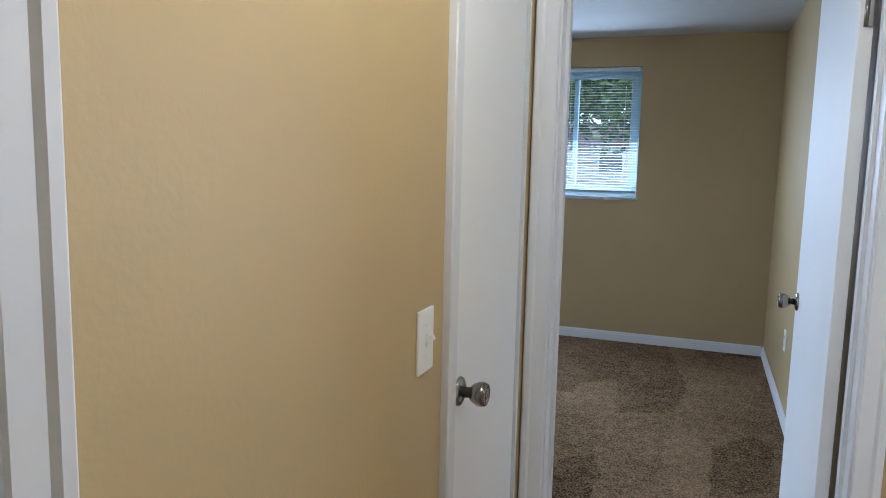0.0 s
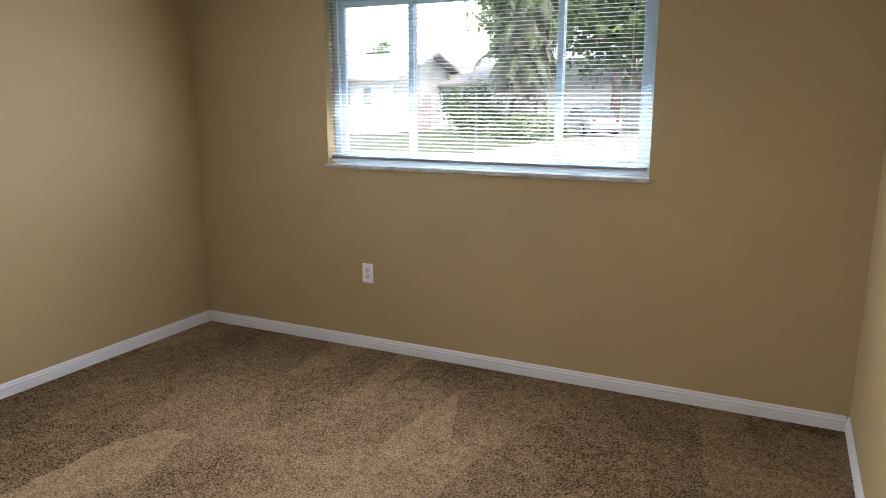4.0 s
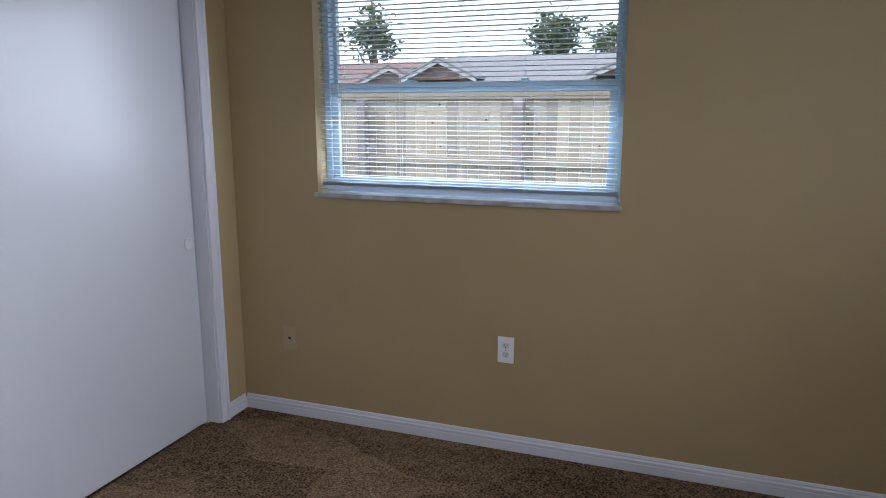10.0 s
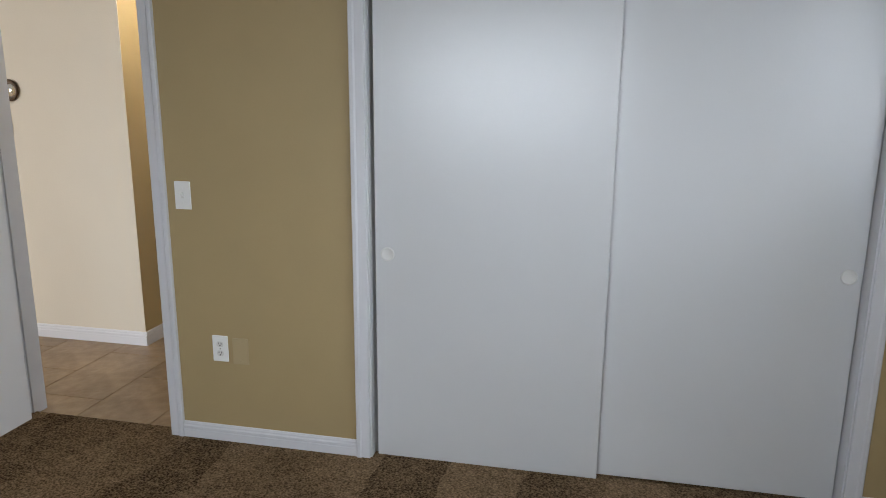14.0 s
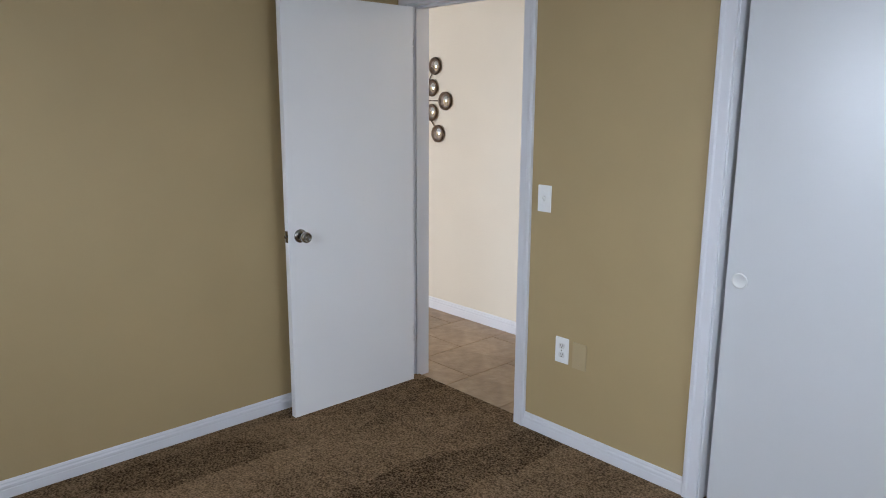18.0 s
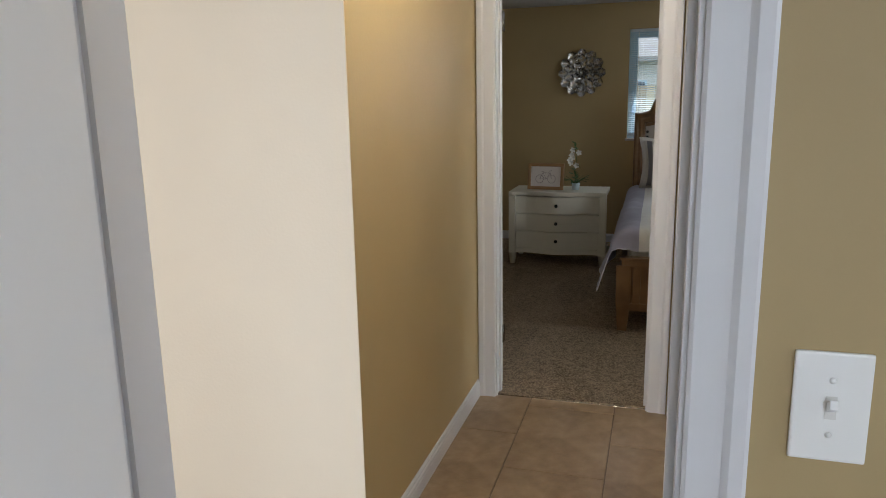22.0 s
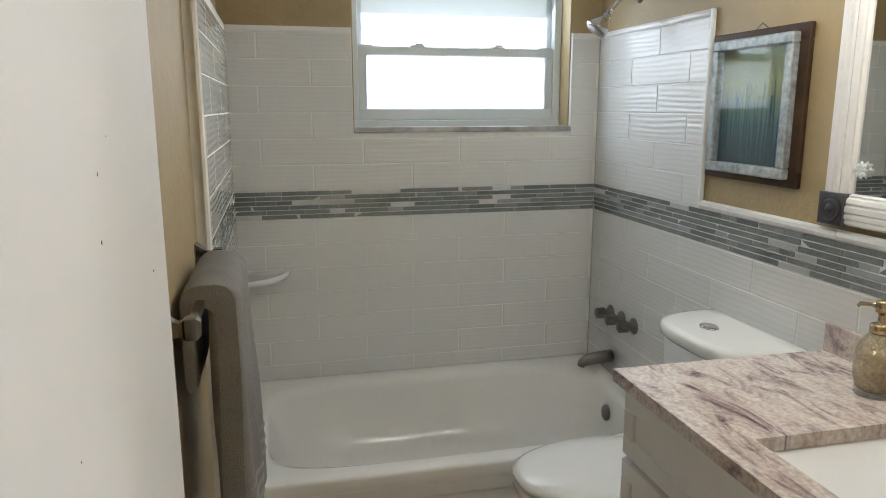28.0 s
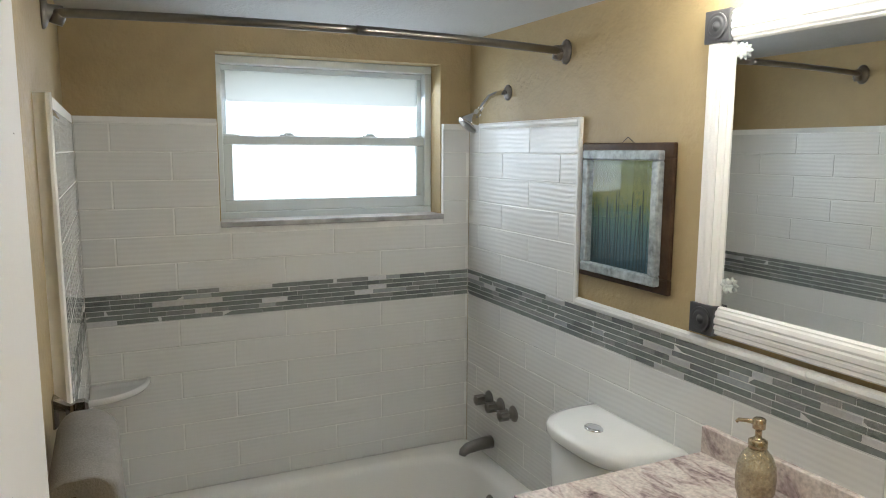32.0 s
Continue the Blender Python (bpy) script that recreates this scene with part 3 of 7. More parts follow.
def sliding_door(x0, x1, y, pull_x, label):
    root = thing("sliding_closet_door", (x0, y, 0.02), label, "closet door", "sliding closet doors")
    w = x1 - x0
    part("door_panel", box(bmesh.new(), 0, -0.032, 0.0, w, 0, 1.995, bevel=0.0015, seg=1), M_CLOSET, root)
    bm = bmesh.new()
    lathe(bm, [(0.029, 0.0), (0.029, 0.003), (0.025, 0.004), (0.022, 0.0025), (0.020, 0.0006), (0.002, 0.0004)], (pull_x - x0, 0, 0.90), (0, 1, 0), 28)
    part("finger_pull", bm, M_SOCKET, root, "white round recessed finger pull")


sliding_door(-2.745, -1.811, S1 - 0.028, -1.862, "white flush sliding closet door, the front one")
sliding_door(-3.646, -2.700, S1 - 0.070, -3.600, "white flush sliding closet door behind the other")

bedroom_leaf = door_leaf("bedroom_door", pose(-0.083, S1 + 0.014, 0.002, 0, 0, 89.8), 0.768, 2.025, "white flush bedroom door standing open against the wall", knob_z=0.925)
bath_leaf = door_leaf("bathroom_door", pose(HALLW - 0.136, -0.6805, 0, 0, 0, 181.3), 0.640, 2.025, "white flush bathroom door standing open along the wall", knob_z=0.935, front=False)
hall_leaf = door_leaf("hall_closet_door", pose(HALLW - 0.006, 1.515, 0, 0, 0, -90), 0.560, 2.025, "white flush hall closet door, closed", back=False)
rear_leaf = door_leaf("rear_bedroom_door", pose(-0.060, B2N - 0.128, 0, 0, 0, -9), 0.712, 2.025, "white flush bedroom door standing open")

# small chips and specks in the paint of the two open doors
me_c = [mesh_of("paint_chip", lathe(bmesh.new(), [(r, 0.0), (r * 0.6, 0.0005)], (0, 0, 0), (0, 1, 0), 7), M_CHIP) for r in (0.0006, 0.0009, 0.0013)]
rc = random.Random(12)
for leaf, w, depth in ((bath_leaf, 0.60, -0.0354), (bedroom_leaf, 0.74, 0.0)):
    for i in range(10):
        shared("paint_chip", me_c[rc.randrange(3)], leaf, pose(rc.uniform(0.03, w), depth, rc.uniform(0.5, 1.95)) @ Matrix.Diagonal((rc.uniform(0.6, 1.4), 1, rc.uniform(0.6, 2.0), 1)))

# strike plates
for nm, m in (("strike_plate", (-0.8215, S1 - 0.017, 0.91)), ("strike_plate", (-0.787, B2N - 0.10, 0.91))):
    ob = thing(nm, m, "satin nickel strike plate on the door jamb", "strike plate")
    part("plate", box(bmesh.new(), -0.0005, -0.012, -0.028, 0.0012, 0.019, 0.028), M_NICKEL, ob)

# spring door stop on the east baseboard
stop = thing("door_stop", (E1 - 0.013, 2.400, 0.045), "small metal spring door stop on the baseboard", "door stop")
bm = bmesh.new()
lathe(bm, [(0.012, 0), (0.012, 0.004), (0.006, 0.007)], (0, 0, 0), (-1, 0, 0), 14)
part("base", bm, M_NICKEL, stop)
bm = bmesh.new()
tube(bm, [(-0.006 - 0.05 * i / 90, 0.005 * math.cos(i * 0.9), 0.005 * math.sin(i * 0.9)) for i in range(91)], 0.0011, 5)
part("spring", bm, M_NICKEL, stop)
bm = bmesh.new()
lathe(bm, [(0.007, 0.054), (0.008, 0.060), (0.007, 0.066)], (0, 0, 0), (-1, 0, 0), 12)
part("tip", bm, M_PLATE, stop)

# cover plates
plate("outlet", pose(-2.562, N1, 0.500, 0, 0, 180), "white duplex outlet under the wide window", "outlet")
plate("outlet", pose(W1, 3.094, 0.490, 0, 0, -90), "white duplex outlet under the side window", "outlet")
plate("cable_plate", pose(W1, 1.992, 0.420, 0, 0, -90), "tan painted cable jack plate", "jack", M_ALMOND, "cover plate")
plate("outlet", pose(-1.100, S1, 0.458, 0, 0, 0), "white duplex outlet beside a tan blank plate", "outlet")
plate("blank_plate", pose(-1.196, S1, 0.452, 0, 0, 0), "tan painted blank cover plate", "blank", M_ALMOND, "cover plate")
plate("light_switch", pose(-0.970, S1, 1.134, 0, 0, 0), "white toggle light switch beside the bedroom door", "switch", category="switch")
plate("light_switch", pose(HALLW, 0.785, 1.080, 0, 0, -90), "white toggle light switch in the hall", "switch", category="switch")
plate("outlet", pose(E1, 3.94, 0.44, 0, 0, 90), "white duplex outlet behind the open door", "outlet")
plate("outlet", pose(1.09, LIT, 0.40, 0, 0, 0), "white duplex outlet under the round mirrors", "outlet")


# ---- windows ----
def slats(root, width, top, bottom, depth, pitch, tilt, ladders, side=-1):
    """Mini blind in the thing's own frame: x along the window, -y into the room is not used; slats lie round y = 0."""
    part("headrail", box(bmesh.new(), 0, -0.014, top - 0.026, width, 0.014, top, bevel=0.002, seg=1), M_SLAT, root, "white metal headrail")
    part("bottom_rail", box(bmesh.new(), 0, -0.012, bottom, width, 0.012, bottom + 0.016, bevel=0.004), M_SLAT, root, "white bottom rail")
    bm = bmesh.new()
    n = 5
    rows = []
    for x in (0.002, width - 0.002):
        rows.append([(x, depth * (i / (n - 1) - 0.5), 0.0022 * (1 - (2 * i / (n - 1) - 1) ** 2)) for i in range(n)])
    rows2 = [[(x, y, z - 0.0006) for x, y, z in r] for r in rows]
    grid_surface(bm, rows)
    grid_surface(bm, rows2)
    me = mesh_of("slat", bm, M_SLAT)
    z = bottom + 0.034 + pitch * 0.5
    while z < top - 0.032:
        shared("slat", me, root, pose(0, 0, z, tilt + random.uniform(-1.5, 1.5), random.uniform(-0.05, 0.05), 0))
        z += pitch
    for x in ladders:
        for y in (-depth * 0.48, depth * 0.48):
            part("ladder_cord", tube(bmesh.new(), [(x, y, bottom + 0.01), (x, y, top - 0.02)], 0.0007, 5), M_CORD, root)
    wand = part("tilt_wand", tube(bmesh.new(), [(0.075, side * 0.020, top - 0.03), (0.078, side * 0.024, top - 0.30), (0.080, side * 0.022, bottom + 0.12)], 0.0035, 6), M_CORD, root, "clear plastic tilt wand")
    part("wand_hook", tube(bmesh.new(), [(0.075, side * 0.012, top - 0.022), (0.075, side * 0.021, top - 0.034)], 0.0018, 5), M_NICKEL, wand)
    for i in range(5):
        shared("slat", me, root, pose(0, 0, bottom + 0.018 + i * 0.0032, 0, 0, 0))


def sill(name, m, length, depth, label="pale marble window sill"):
    root = thing(name, m, label, "window sill", kind="structure")
    part("sill_slab", box(bmesh.new(), 0, 0, -0.022, length, depth, 0, bevel=0.004), M_SILL, root)


def bar(bm, x0, x1, z0, z1, y0=0.0, y1=0.045):
    return box(bm, x0, y0, z0, x1, y1, z1, bevel=0.003, seg=1)


def pane(root, x0, x1, z0, z1, y, mat):
    ob = part("pane", boxes((x0, y - 0.002, z0, x1, y + 0.002, z1)), mat, root)
    ob.visible_shadow = False


def slider_window(name, m, w, h, cuts, label):
    """Sliding window in its own frame: x along, y outward."""
    root = thing(name, m, label, "window", kind="structure")
    f = 0.045
    fr = bmesh.new()
    bar(fr, 0, w, 0, f, 0, 0.07)
    bar(fr, 0, w, h - f, h, 0, 0.07)
    bar(fr, 0, f, f, h - f, 0, 0.07)
    bar(fr, w - f, w, f, h - f, 0, 0.07)
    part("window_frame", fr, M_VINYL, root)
    edges = [f, *cuts, w - f]
    for i, (a, b) in enumerate(zip(edges, edges[1:])):
        s = 0.034
        y0 = 0.012 if i != 1 else 0.038
        bm = bmesh.new()
        for r in ((a - s / 2 if i else a, b + s / 2 if i < len(edges) - 2 else b, f, f + s), (a - s / 2 if i else a, b + s / 2 if i < len(edges) - 2 else b, h - f - s, h - f)):
            bar(bm, *r, y0, y0 + 0.024)
        for r in ((a - s / 2 if i else a, (a - s / 2 if i else a) + s, f + s, h - f - s), ((b + s / 2 if i < len(edges) - 2 else b) - s, b + s / 2 if i < len(edges) - 2 else b, f + s, h - f - s)):
            bar(bm, *r, y0, y0 + 0.024)
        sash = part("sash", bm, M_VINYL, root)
        pane(sash, a + 0.01, b - 0.01, f + 0.03, h - f - 0.03, y0 + 0.012, M_GLASS)
    return root


def hung_window(name, m, w, h, meet, label, glass, M_VINYL=M_VINYL):
    """Single-hung window in its own frame: x along, y outward."""
    root = thing(name, m, label, "window", kind="structure")
    f = 0.032
    fr = bmesh.new()
    bar(fr, 0, w, 0, f, 0, 0.08)
    bar(fr, 0, w, h - f, h, 0, 0.08)
    bar(fr, 0, f, f, h - f, 0, 0.08)
    bar(fr, w - f, w, f, h - f, 0, 0.08)
    part("window_frame", fr, M_VINYL, root)
    s = 0.036
    lo = bmesh.new()
    bar(lo, f, w - f, f, f + s + 0.012, 0.010, 0.036)
    bar(lo, f, w - f, meet - s / 2, meet + s / 2, 0.006, 0.036)
    bar(lo, f, f + s, f + s + 0.012, meet - s / 2, 0.010, 0.036)
    bar(lo, w - f - s, w - f, f + s + 0.012, meet - s / 2, 0.010, 0.036)
    lower = part("lower_sash", lo, M_VINYL, root)
    pane(lower, f + s - 0.01, w - f - s + 0.01, f + s, meet - s / 2 + 0.005, 0.024, glass)
    up = bmesh.new()
    bar(up, f, w - f, h - f - s * 0.6, h - f, 0.040, 0.066)
    bar(up, f, w - f, meet - s / 2, meet + s / 2, 0.040, 0.066)
    bar(up, f, f + s * 0.6, meet + s / 2, h - f - s * 0.6, 0.040, 0.066)
    bar(up, w - f - s * 0.6, w - f, meet + s / 2, h - f - s * 0.6, 0.040, 0.066)
    upper = part("upper_sash", up, M_VINYL, root)
    pane(upper, f + s * 0.6 - 0.01, w - f - s * 0.6 + 0.01, meet + s / 2 - 0.005, h - f - s * 0.6 + 0.01, 0.053, glass)
    for x in (w * 0.31, w * 0.69):
        bm = boxes((x - 0.03, 0.008, meet + s / 2, x + 0.03, 0.032, meet + s / 2 + 0.007), (x - 0.012, 0.004, meet + s / 2 + 0.007, x + 0.022, 0.022, meet + s / 2 + 0.014), bevel=0.002)
        part("sash_lock", bm, M_VINYL, root)
    for x in (f + 0.005, w - f - 0.065):
        part("tilt_latch", boxes((x, 0.008, meet + s / 2, x + 0.06, 0.030, meet + s / 2 + 0.006), bevel=0.002), M_VINYL, root)
    return root


slider_window("window_1", pose(NW[0], N1 + 0.085, NW[2] + 0.012), NW[1] - NW[0], NW[3] - NW[2] - 0.012, [0.525, 1.405], "white three-part sliding window with mini blind")
sill("window_sill_1", pose(NW[0] - 0.012, N1 - 0.020, NW[2] + 0.012), NW[1] - NW[0] + 0.024, 0.105)
blind_1 = thing("mini_blind", pose(NW[0] + 0.012, N1 + 0.030, 0), "white horizontal mini blind, lowered and open", "blind", "window blinds")
slats(blind_1, NW[1] - NW[0] - 0.024, NW[3] - 0.003, NW[2] + 0.030, 0.025, 0.0205, 4, (0.12, 0.55, 0.95, 1.36, 1.78))
hung_window("window_2", pose(W1 - 0.085, WW[0], WW[2], 0, 0, 90), WW[1] - WW[0], WW[3] - WW[2], 0.487, "white single-hung window with mini blind", M_GLASS)
sill("window_sill_2", pose(W1 + 0.020, WW[0] - 0.012, WW[2] + 0.012, 0, 0, 90), WW[1] - WW[0] + 0.024, 0.105)
blind_2 = thing("mini_blind", pose(W1 - 0.030, WW[0] + 0.012, 0, 0, 0, 90), "white horizontal mini blind, lowered and open", "blind", "window blinds")
slats(blind_2, WW[1] - WW[0] - 0.024, WW[3] - 0.003, WW[2] + 0.030, 0.025, 0.0205, -4, (0.12, 0.40, 0.68, 0.96, 1.24), 1)
hung_window("window_3", pose(BW - 0.095, BWIN[0], BWIN[2], 0, 0, 90), BWIN[1] - BWIN[0], BWIN[3] - BWIN[2], 0.318, "white single-hung bathroom window with frosted glass", M_FROST, M_BATHFRAME)
sill("window_sill_3", pose(BW + 0.030, BWIN[0] - 0.006, BWIN[2] + 0.006, 0, 0, 90), BWIN[1] - BWIN[0] + 0.012, 0.125)
slider_window("window_4", pose(RW[1], B2S - 0.085, RW[2], 0, 0, 180), RW[1] - RW[0], RW[3] - RW[2], [0.45, 1.50], "white sliding window behind the bed")
sill("window_sill_4", pose(RW[1] + 0.012, B2S + 0.020, RW[2] + 0.012, 0, 0, 180), RW[1] - RW[0] + 0.024, 0.105)
slider_window("window_5", pose(-4.20, -2.9, 0.92, 0, 0, 90), 1.6, 1.16, [0.8], "white sliding window in the side wall of the rear bedroom")
blind_3 = thing("mini_blind", pose(RW[1] - 0.012, B2S - 0.030, 0, 0, 0, 180), "white horizontal mini blind, lowered and open", "blind", "window blinds")
slats(blind_3, RW[1] - RW[0] - 0.024, RW[3] - 0.003, RW[2] + 0.030, 0.025, 0.0205, 10, (0.12, 0.55, 0.95, 1.36, 1.78))


# ---- bathroom ----
TW, TN, TS = -3.682, 0.854, -0.690     # faces of the tile
RIM = 0.355
BAND0, BAND1, TILETOP = 1.035, 1.150, 1.790
EDGEX, STEPX = -2.560, -2.870          # where the tile ends on the south wall, and steps down on the north wall


def wavy_tile(name):
    m = bpy.data.materials.new(name)
    m.use_nodes = True
    n, k = m.node_tree.nodes, m.node_tree.links.new
    b = n["Principled BSDF"]
    b.inputs["Base Color"].default_value = (0.70, 0.70, 0.68, 1)
    b.inputs["Roughness"].default_value, b.inputs["Specular IOR Level"].default_value = 0.45, 0.2
    b.inputs["Coat Weight"].default_value, b.inputs["Coat Roughness"].default_value = 1.0, 0.025
    tex = n.new("ShaderNodeTexCoord")
    wave = n.new("ShaderNodeTexWave")
    wave.bands_direction = "Z"
    wave.inputs["Scale"].default_value, wave.inputs["Distortion"].default_value = 17.0, 4.5
    wave.inputs["Detail"].default_value, wave.inputs["Detail Scale"].default_value = 1.0, 0.6
    squash = n.new("ShaderNodeMapping")
    squash.inputs["Scale"].default_value = (0.32, 0.32, 1.0)
    info = n.new("ShaderNodeObjectInfo")
    shift = n.new("ShaderNodeVectorMath")
    shift.operation = "ADD"
    k(tex.outputs["Object"], squash.inputs["Vector"])
    k(squash.outputs[0], shift.inputs[0])
    k(info.outputs["Location"], shift.inputs[1])
    k(shift.outputs[0], wave.inputs["Vector"])
    bp = n.new("ShaderNodeBump")
    bp.inputs["Strength"].default_value, bp.inputs["Distance"].default_value = 1.0, 0.0011
    k(wave.outputs["Fac"], bp.inputs["Height"])
    k(bp.outputs[0], b.inputs["Coat Normal"])
    faint = n.new("ShaderNodeBump")
    faint.inputs["Strength"].default_value, faint.inputs["Distance"].default_value = 1.0, 0.0003
    k(wave.outputs["Fac"], faint.inputs["Height"])
    k(faint.outputs[0], b.inputs["Normal"])
    return m


M_TILE = wavy_tile("white_wavy_ceramic")
M_WGROUT = material("white_grout", (0.78, 0.78, 0.75), 0.8, vary=0.08, scale=40)
M_GGROUT = material("pale_grey_grout", (0.64, 0.65, 0.63), 0.85, vary=0.1, scale=60)
M_CERAMIC = material("white_glazed_ceramic", (0.80, 0.80, 0.78), 0.07, vary=0.01)
M_ENAMEL = material("white_bath_enamel", (0.80, 0.79, 0.76), 0.10, vary=0.02, scale=2)
M_GUN = material("brushed_dark_nickel", (0.22, 0.205, 0.19), 0.30, 1.0, vary=0.1, scale=60)
M_CHROME = material("chrome", (0.72, 0.72, 0.73), 0.08, 1.0)
M_MIRROR = material("mirror_silver", (0.86, 0.88, 0.88), 0.015, 1.0)
M_VANITY = material("white_lacquer_cabinet", (0.78, 0.78, 0.77), 0.32, vary=0.02)
M_MOSAIC = []
for nm, c, r, s in (("slate_glass", (0.185, 0.205, 0.195), 0.12, 0.6), ("grey_glass", (0.205, 0.225, 0.215), 0.10, 0.6), ("pale_stone", (0.23, 0.24, 0.23), 0.4, 0.3), ("dark_ribbed_glass", (0.165, 0.18, 0.18), 0.18, 0.6), ("pearl_glass", (0.36, 0.39, 0.40), 0.10, 1.0)):
    M_MOSAIC.append(material("mosaic_" + nm, c, r, vary=0.18, scale=60, second_scale=14, spec=s, bump=0.45 if r > 0.11 else 0.1, bump_scale=130))

M_MOSAIC.append(material("mosaic_brushed_steel", (0.66, 0.67, 0.68), 0.30, 1.0, vary=0.15, scale=90, second_scale=14))

# the tile bed behind the pieces, one per wall
bed_w = solid("tile_wall_west", boxes((BW, TS, RIM - 0.02, TW - 0.0016, TN, BWIN[2] - 0.012), (BW, TS, BWIN[2] - 0.012, TW - 0.0016, BWIN[0] - 0.006, TILETOP), (BW, BWIN[1] + 0.006, BWIN[2] - 0.012, TW - 0.0016, TN, TILETOP)), M_WGROUT, "white wavy wall tile over the tub with a grey mosaic band", "wall tile")
bed_n = solid("tile_wall_north", boxes((TW, TN + 0.0016, RIM - 0.02, STEPX, BN, TILETOP), (STEPX, TN + 0.0016, 0, HALLW - 0.13, BN, BAND1 + 0.004)), M_WGROUT, "white wavy wall tile with a grey mosaic band", "wall tile")
bed_s = solid("tile_wall_south", boxes((TW, BS, RIM - 0.02, EDGEX, TS - 0.0016, TILETOP)), M_WGROUT, "white wavy wall tile with a grey mosaic band", "wall tile")

rows_z = []
z = BAND1 + 0.003
while z < TILETOP - 0.03:
    rows_z.append((z, min(z + 0.100, TILETOP - 0.026)))
    z += 0.103
z = BAND0 - 0.003
low = []
while z > 0.05:
    low.append((z - 0.100, z))
    z -= 0.103
TILE_MESH = {}


def tile_mesh(w, h):
    key = (round(w, 3), round(h, 3))
    if key not in TILE_MESH:
        TILE_MESH[key] = mesh_of("tile", box(bmesh.new(), -w / 2, 0, -h / 2, w / 2, 0.0055, h / 2, bevel=0.0018, seg=1), M_TILE)
    return TILE_MESH[key]


def lay(parent, a0, a1, zr, place, turn, shift, holes=()):
    """One row of tiles from a0 to a1 with its joints shifted."""
    a = a0 - shift
    while a < a1 - 0.01:
        s, e = max(a, a0), min(a + 0.4035, a1)
        spans = [(s, e)]
        for h0, h1, hz0, hz1 in holes:
            if zr[0] < hz1 and zr[1] > hz0:
                spans = [q for s_, e_ in spans for q in ((s_, min(e_, h0)), (max(s_, h1), e_)) if q[1] - q[0] > 0.012]
        for s_, e_ in spans:
            w, h = e_ - s_ - 0.0018, zr[1] - zr[0]
            if w > 0.008 and h > 0.01:
                x, y = place((s_ + e_) / 2)
                shared("tile", tile_mesh(w, h), parent, pose(x, y, (zr[0] + zr[1]) / 2, 0, 0, turn))
        a += 0.406


hole = [(BWIN[0] - 0.006, BWIN[1] + 0.006, BWIN[2] - 0.014, 9)]
for i, zr in enumerate(rows_z + low):
    sh = (0.0, 0.203)[i % 2] + 0.09
    if zr[1] > RIM:
        z0 = max(zr[0], RIM - 0.004)
        lay(bed_w, TS, TN, (z0, zr[1]), lambda a: (TW - 0.0055, a), -90, sh, hole)
        lay(bed_s, TW, EDGEX - 0.014, (z0, zr[1]), lambda a: (a, TS - 0.0055), 0, sh + 0.1)
    if zr[1] > BAND1:
        lay(bed_n, TW, STEPX - 0.014, zr, lambda a: (a, TN + 0.0055), 180, sh + 0.02)
    else:
        lay(bed_n, TW, HALLW - 0.14, zr, lambda a: (a, TN + 0.0055), 180, sh + 0.02)

# bullnose and pencil trims
for x0, x1 in ((TS, BWIN[0] - 0.006), (BWIN[1] + 0.006, TN)):
    bm = bmesh.new()
    prism(bm, [(0, 0), (0.008, 0.002), (0.010, 0.010), (0.006, 0.024), (0, 0.026)], (TW - 0.006, x0, TILETOP - 0.026), (1, 0, 0), (0, 0, 1), (0, 1, 0), x1 - x0)
    part("trim_tile", bm, M_CERAMIC, bed_w)
EDGE = [(0, 0), (0.008, 0.0), (0.011, 0.006), (0.0105, 0.013), (0.007, 0.018), (0, 0.020)]
bm = bmesh.new()
prism(bm, EDGE, (STEPX - 0.012, TN + 0.005, BAND1 + 0.004), (0, -1, 0), (1, 0, 0), (0, 0, 1), TILETOP - BAND1 - 0.004)
part("trim_tile", bm, M_CERAMIC, bed_n)
bm = bmesh.new()
prism(bm, EDGE, (TW, TN + 0.005, TILETOP - 0.022), (0, -1, 0), (0, 0, 1), (1, 0, 0), STEPX - TW - 0.012)
part("trim_tile", bm, M_CERAMIC, bed_n)
x = STEPX + 0.009
while x < HALLW - 0.16:
    e = min(x + 0.300, HALLW - 0.14)
    bm = bmesh.new()
    prism(bm, [(0, 0), (0.009, 0.001), (0.013, 0.010), (0.011, 0.020), (0, 0.026)], (x, TN + 0.004, BAND1 + 0.002), (0, -1, 0), (0, 0, 1), (1, 0, 0), e - x - 0.002)
    part("trim_tile", bm, M_CERAMIC, bed_n)
    x = e
bm = bmesh.new()
prism(bm, EDGE, (EDGEX - 0.013, TS - 0.005, RIM), (0, 1, 0), (1, 0, 0), (0, 0, 1), TILETOP - RIM)
part("trim_tile", bm, M_CERAMIC, bed_s)

# mosaic band: five courses of thin glass and stone strips
PIECE = {}


def strip_mesh(w, mat):
    key = (round(w, 2), mat.name)
    if key not in PIECE:
        PIECE[key] = mesh_of("mosaic_strip", box(bmesh.new(), -w / 2, 0, -0.0080, w / 2, 0.0065, 0.0080, bevel=0.0008, seg=1), mat)
    return PIECE[key]


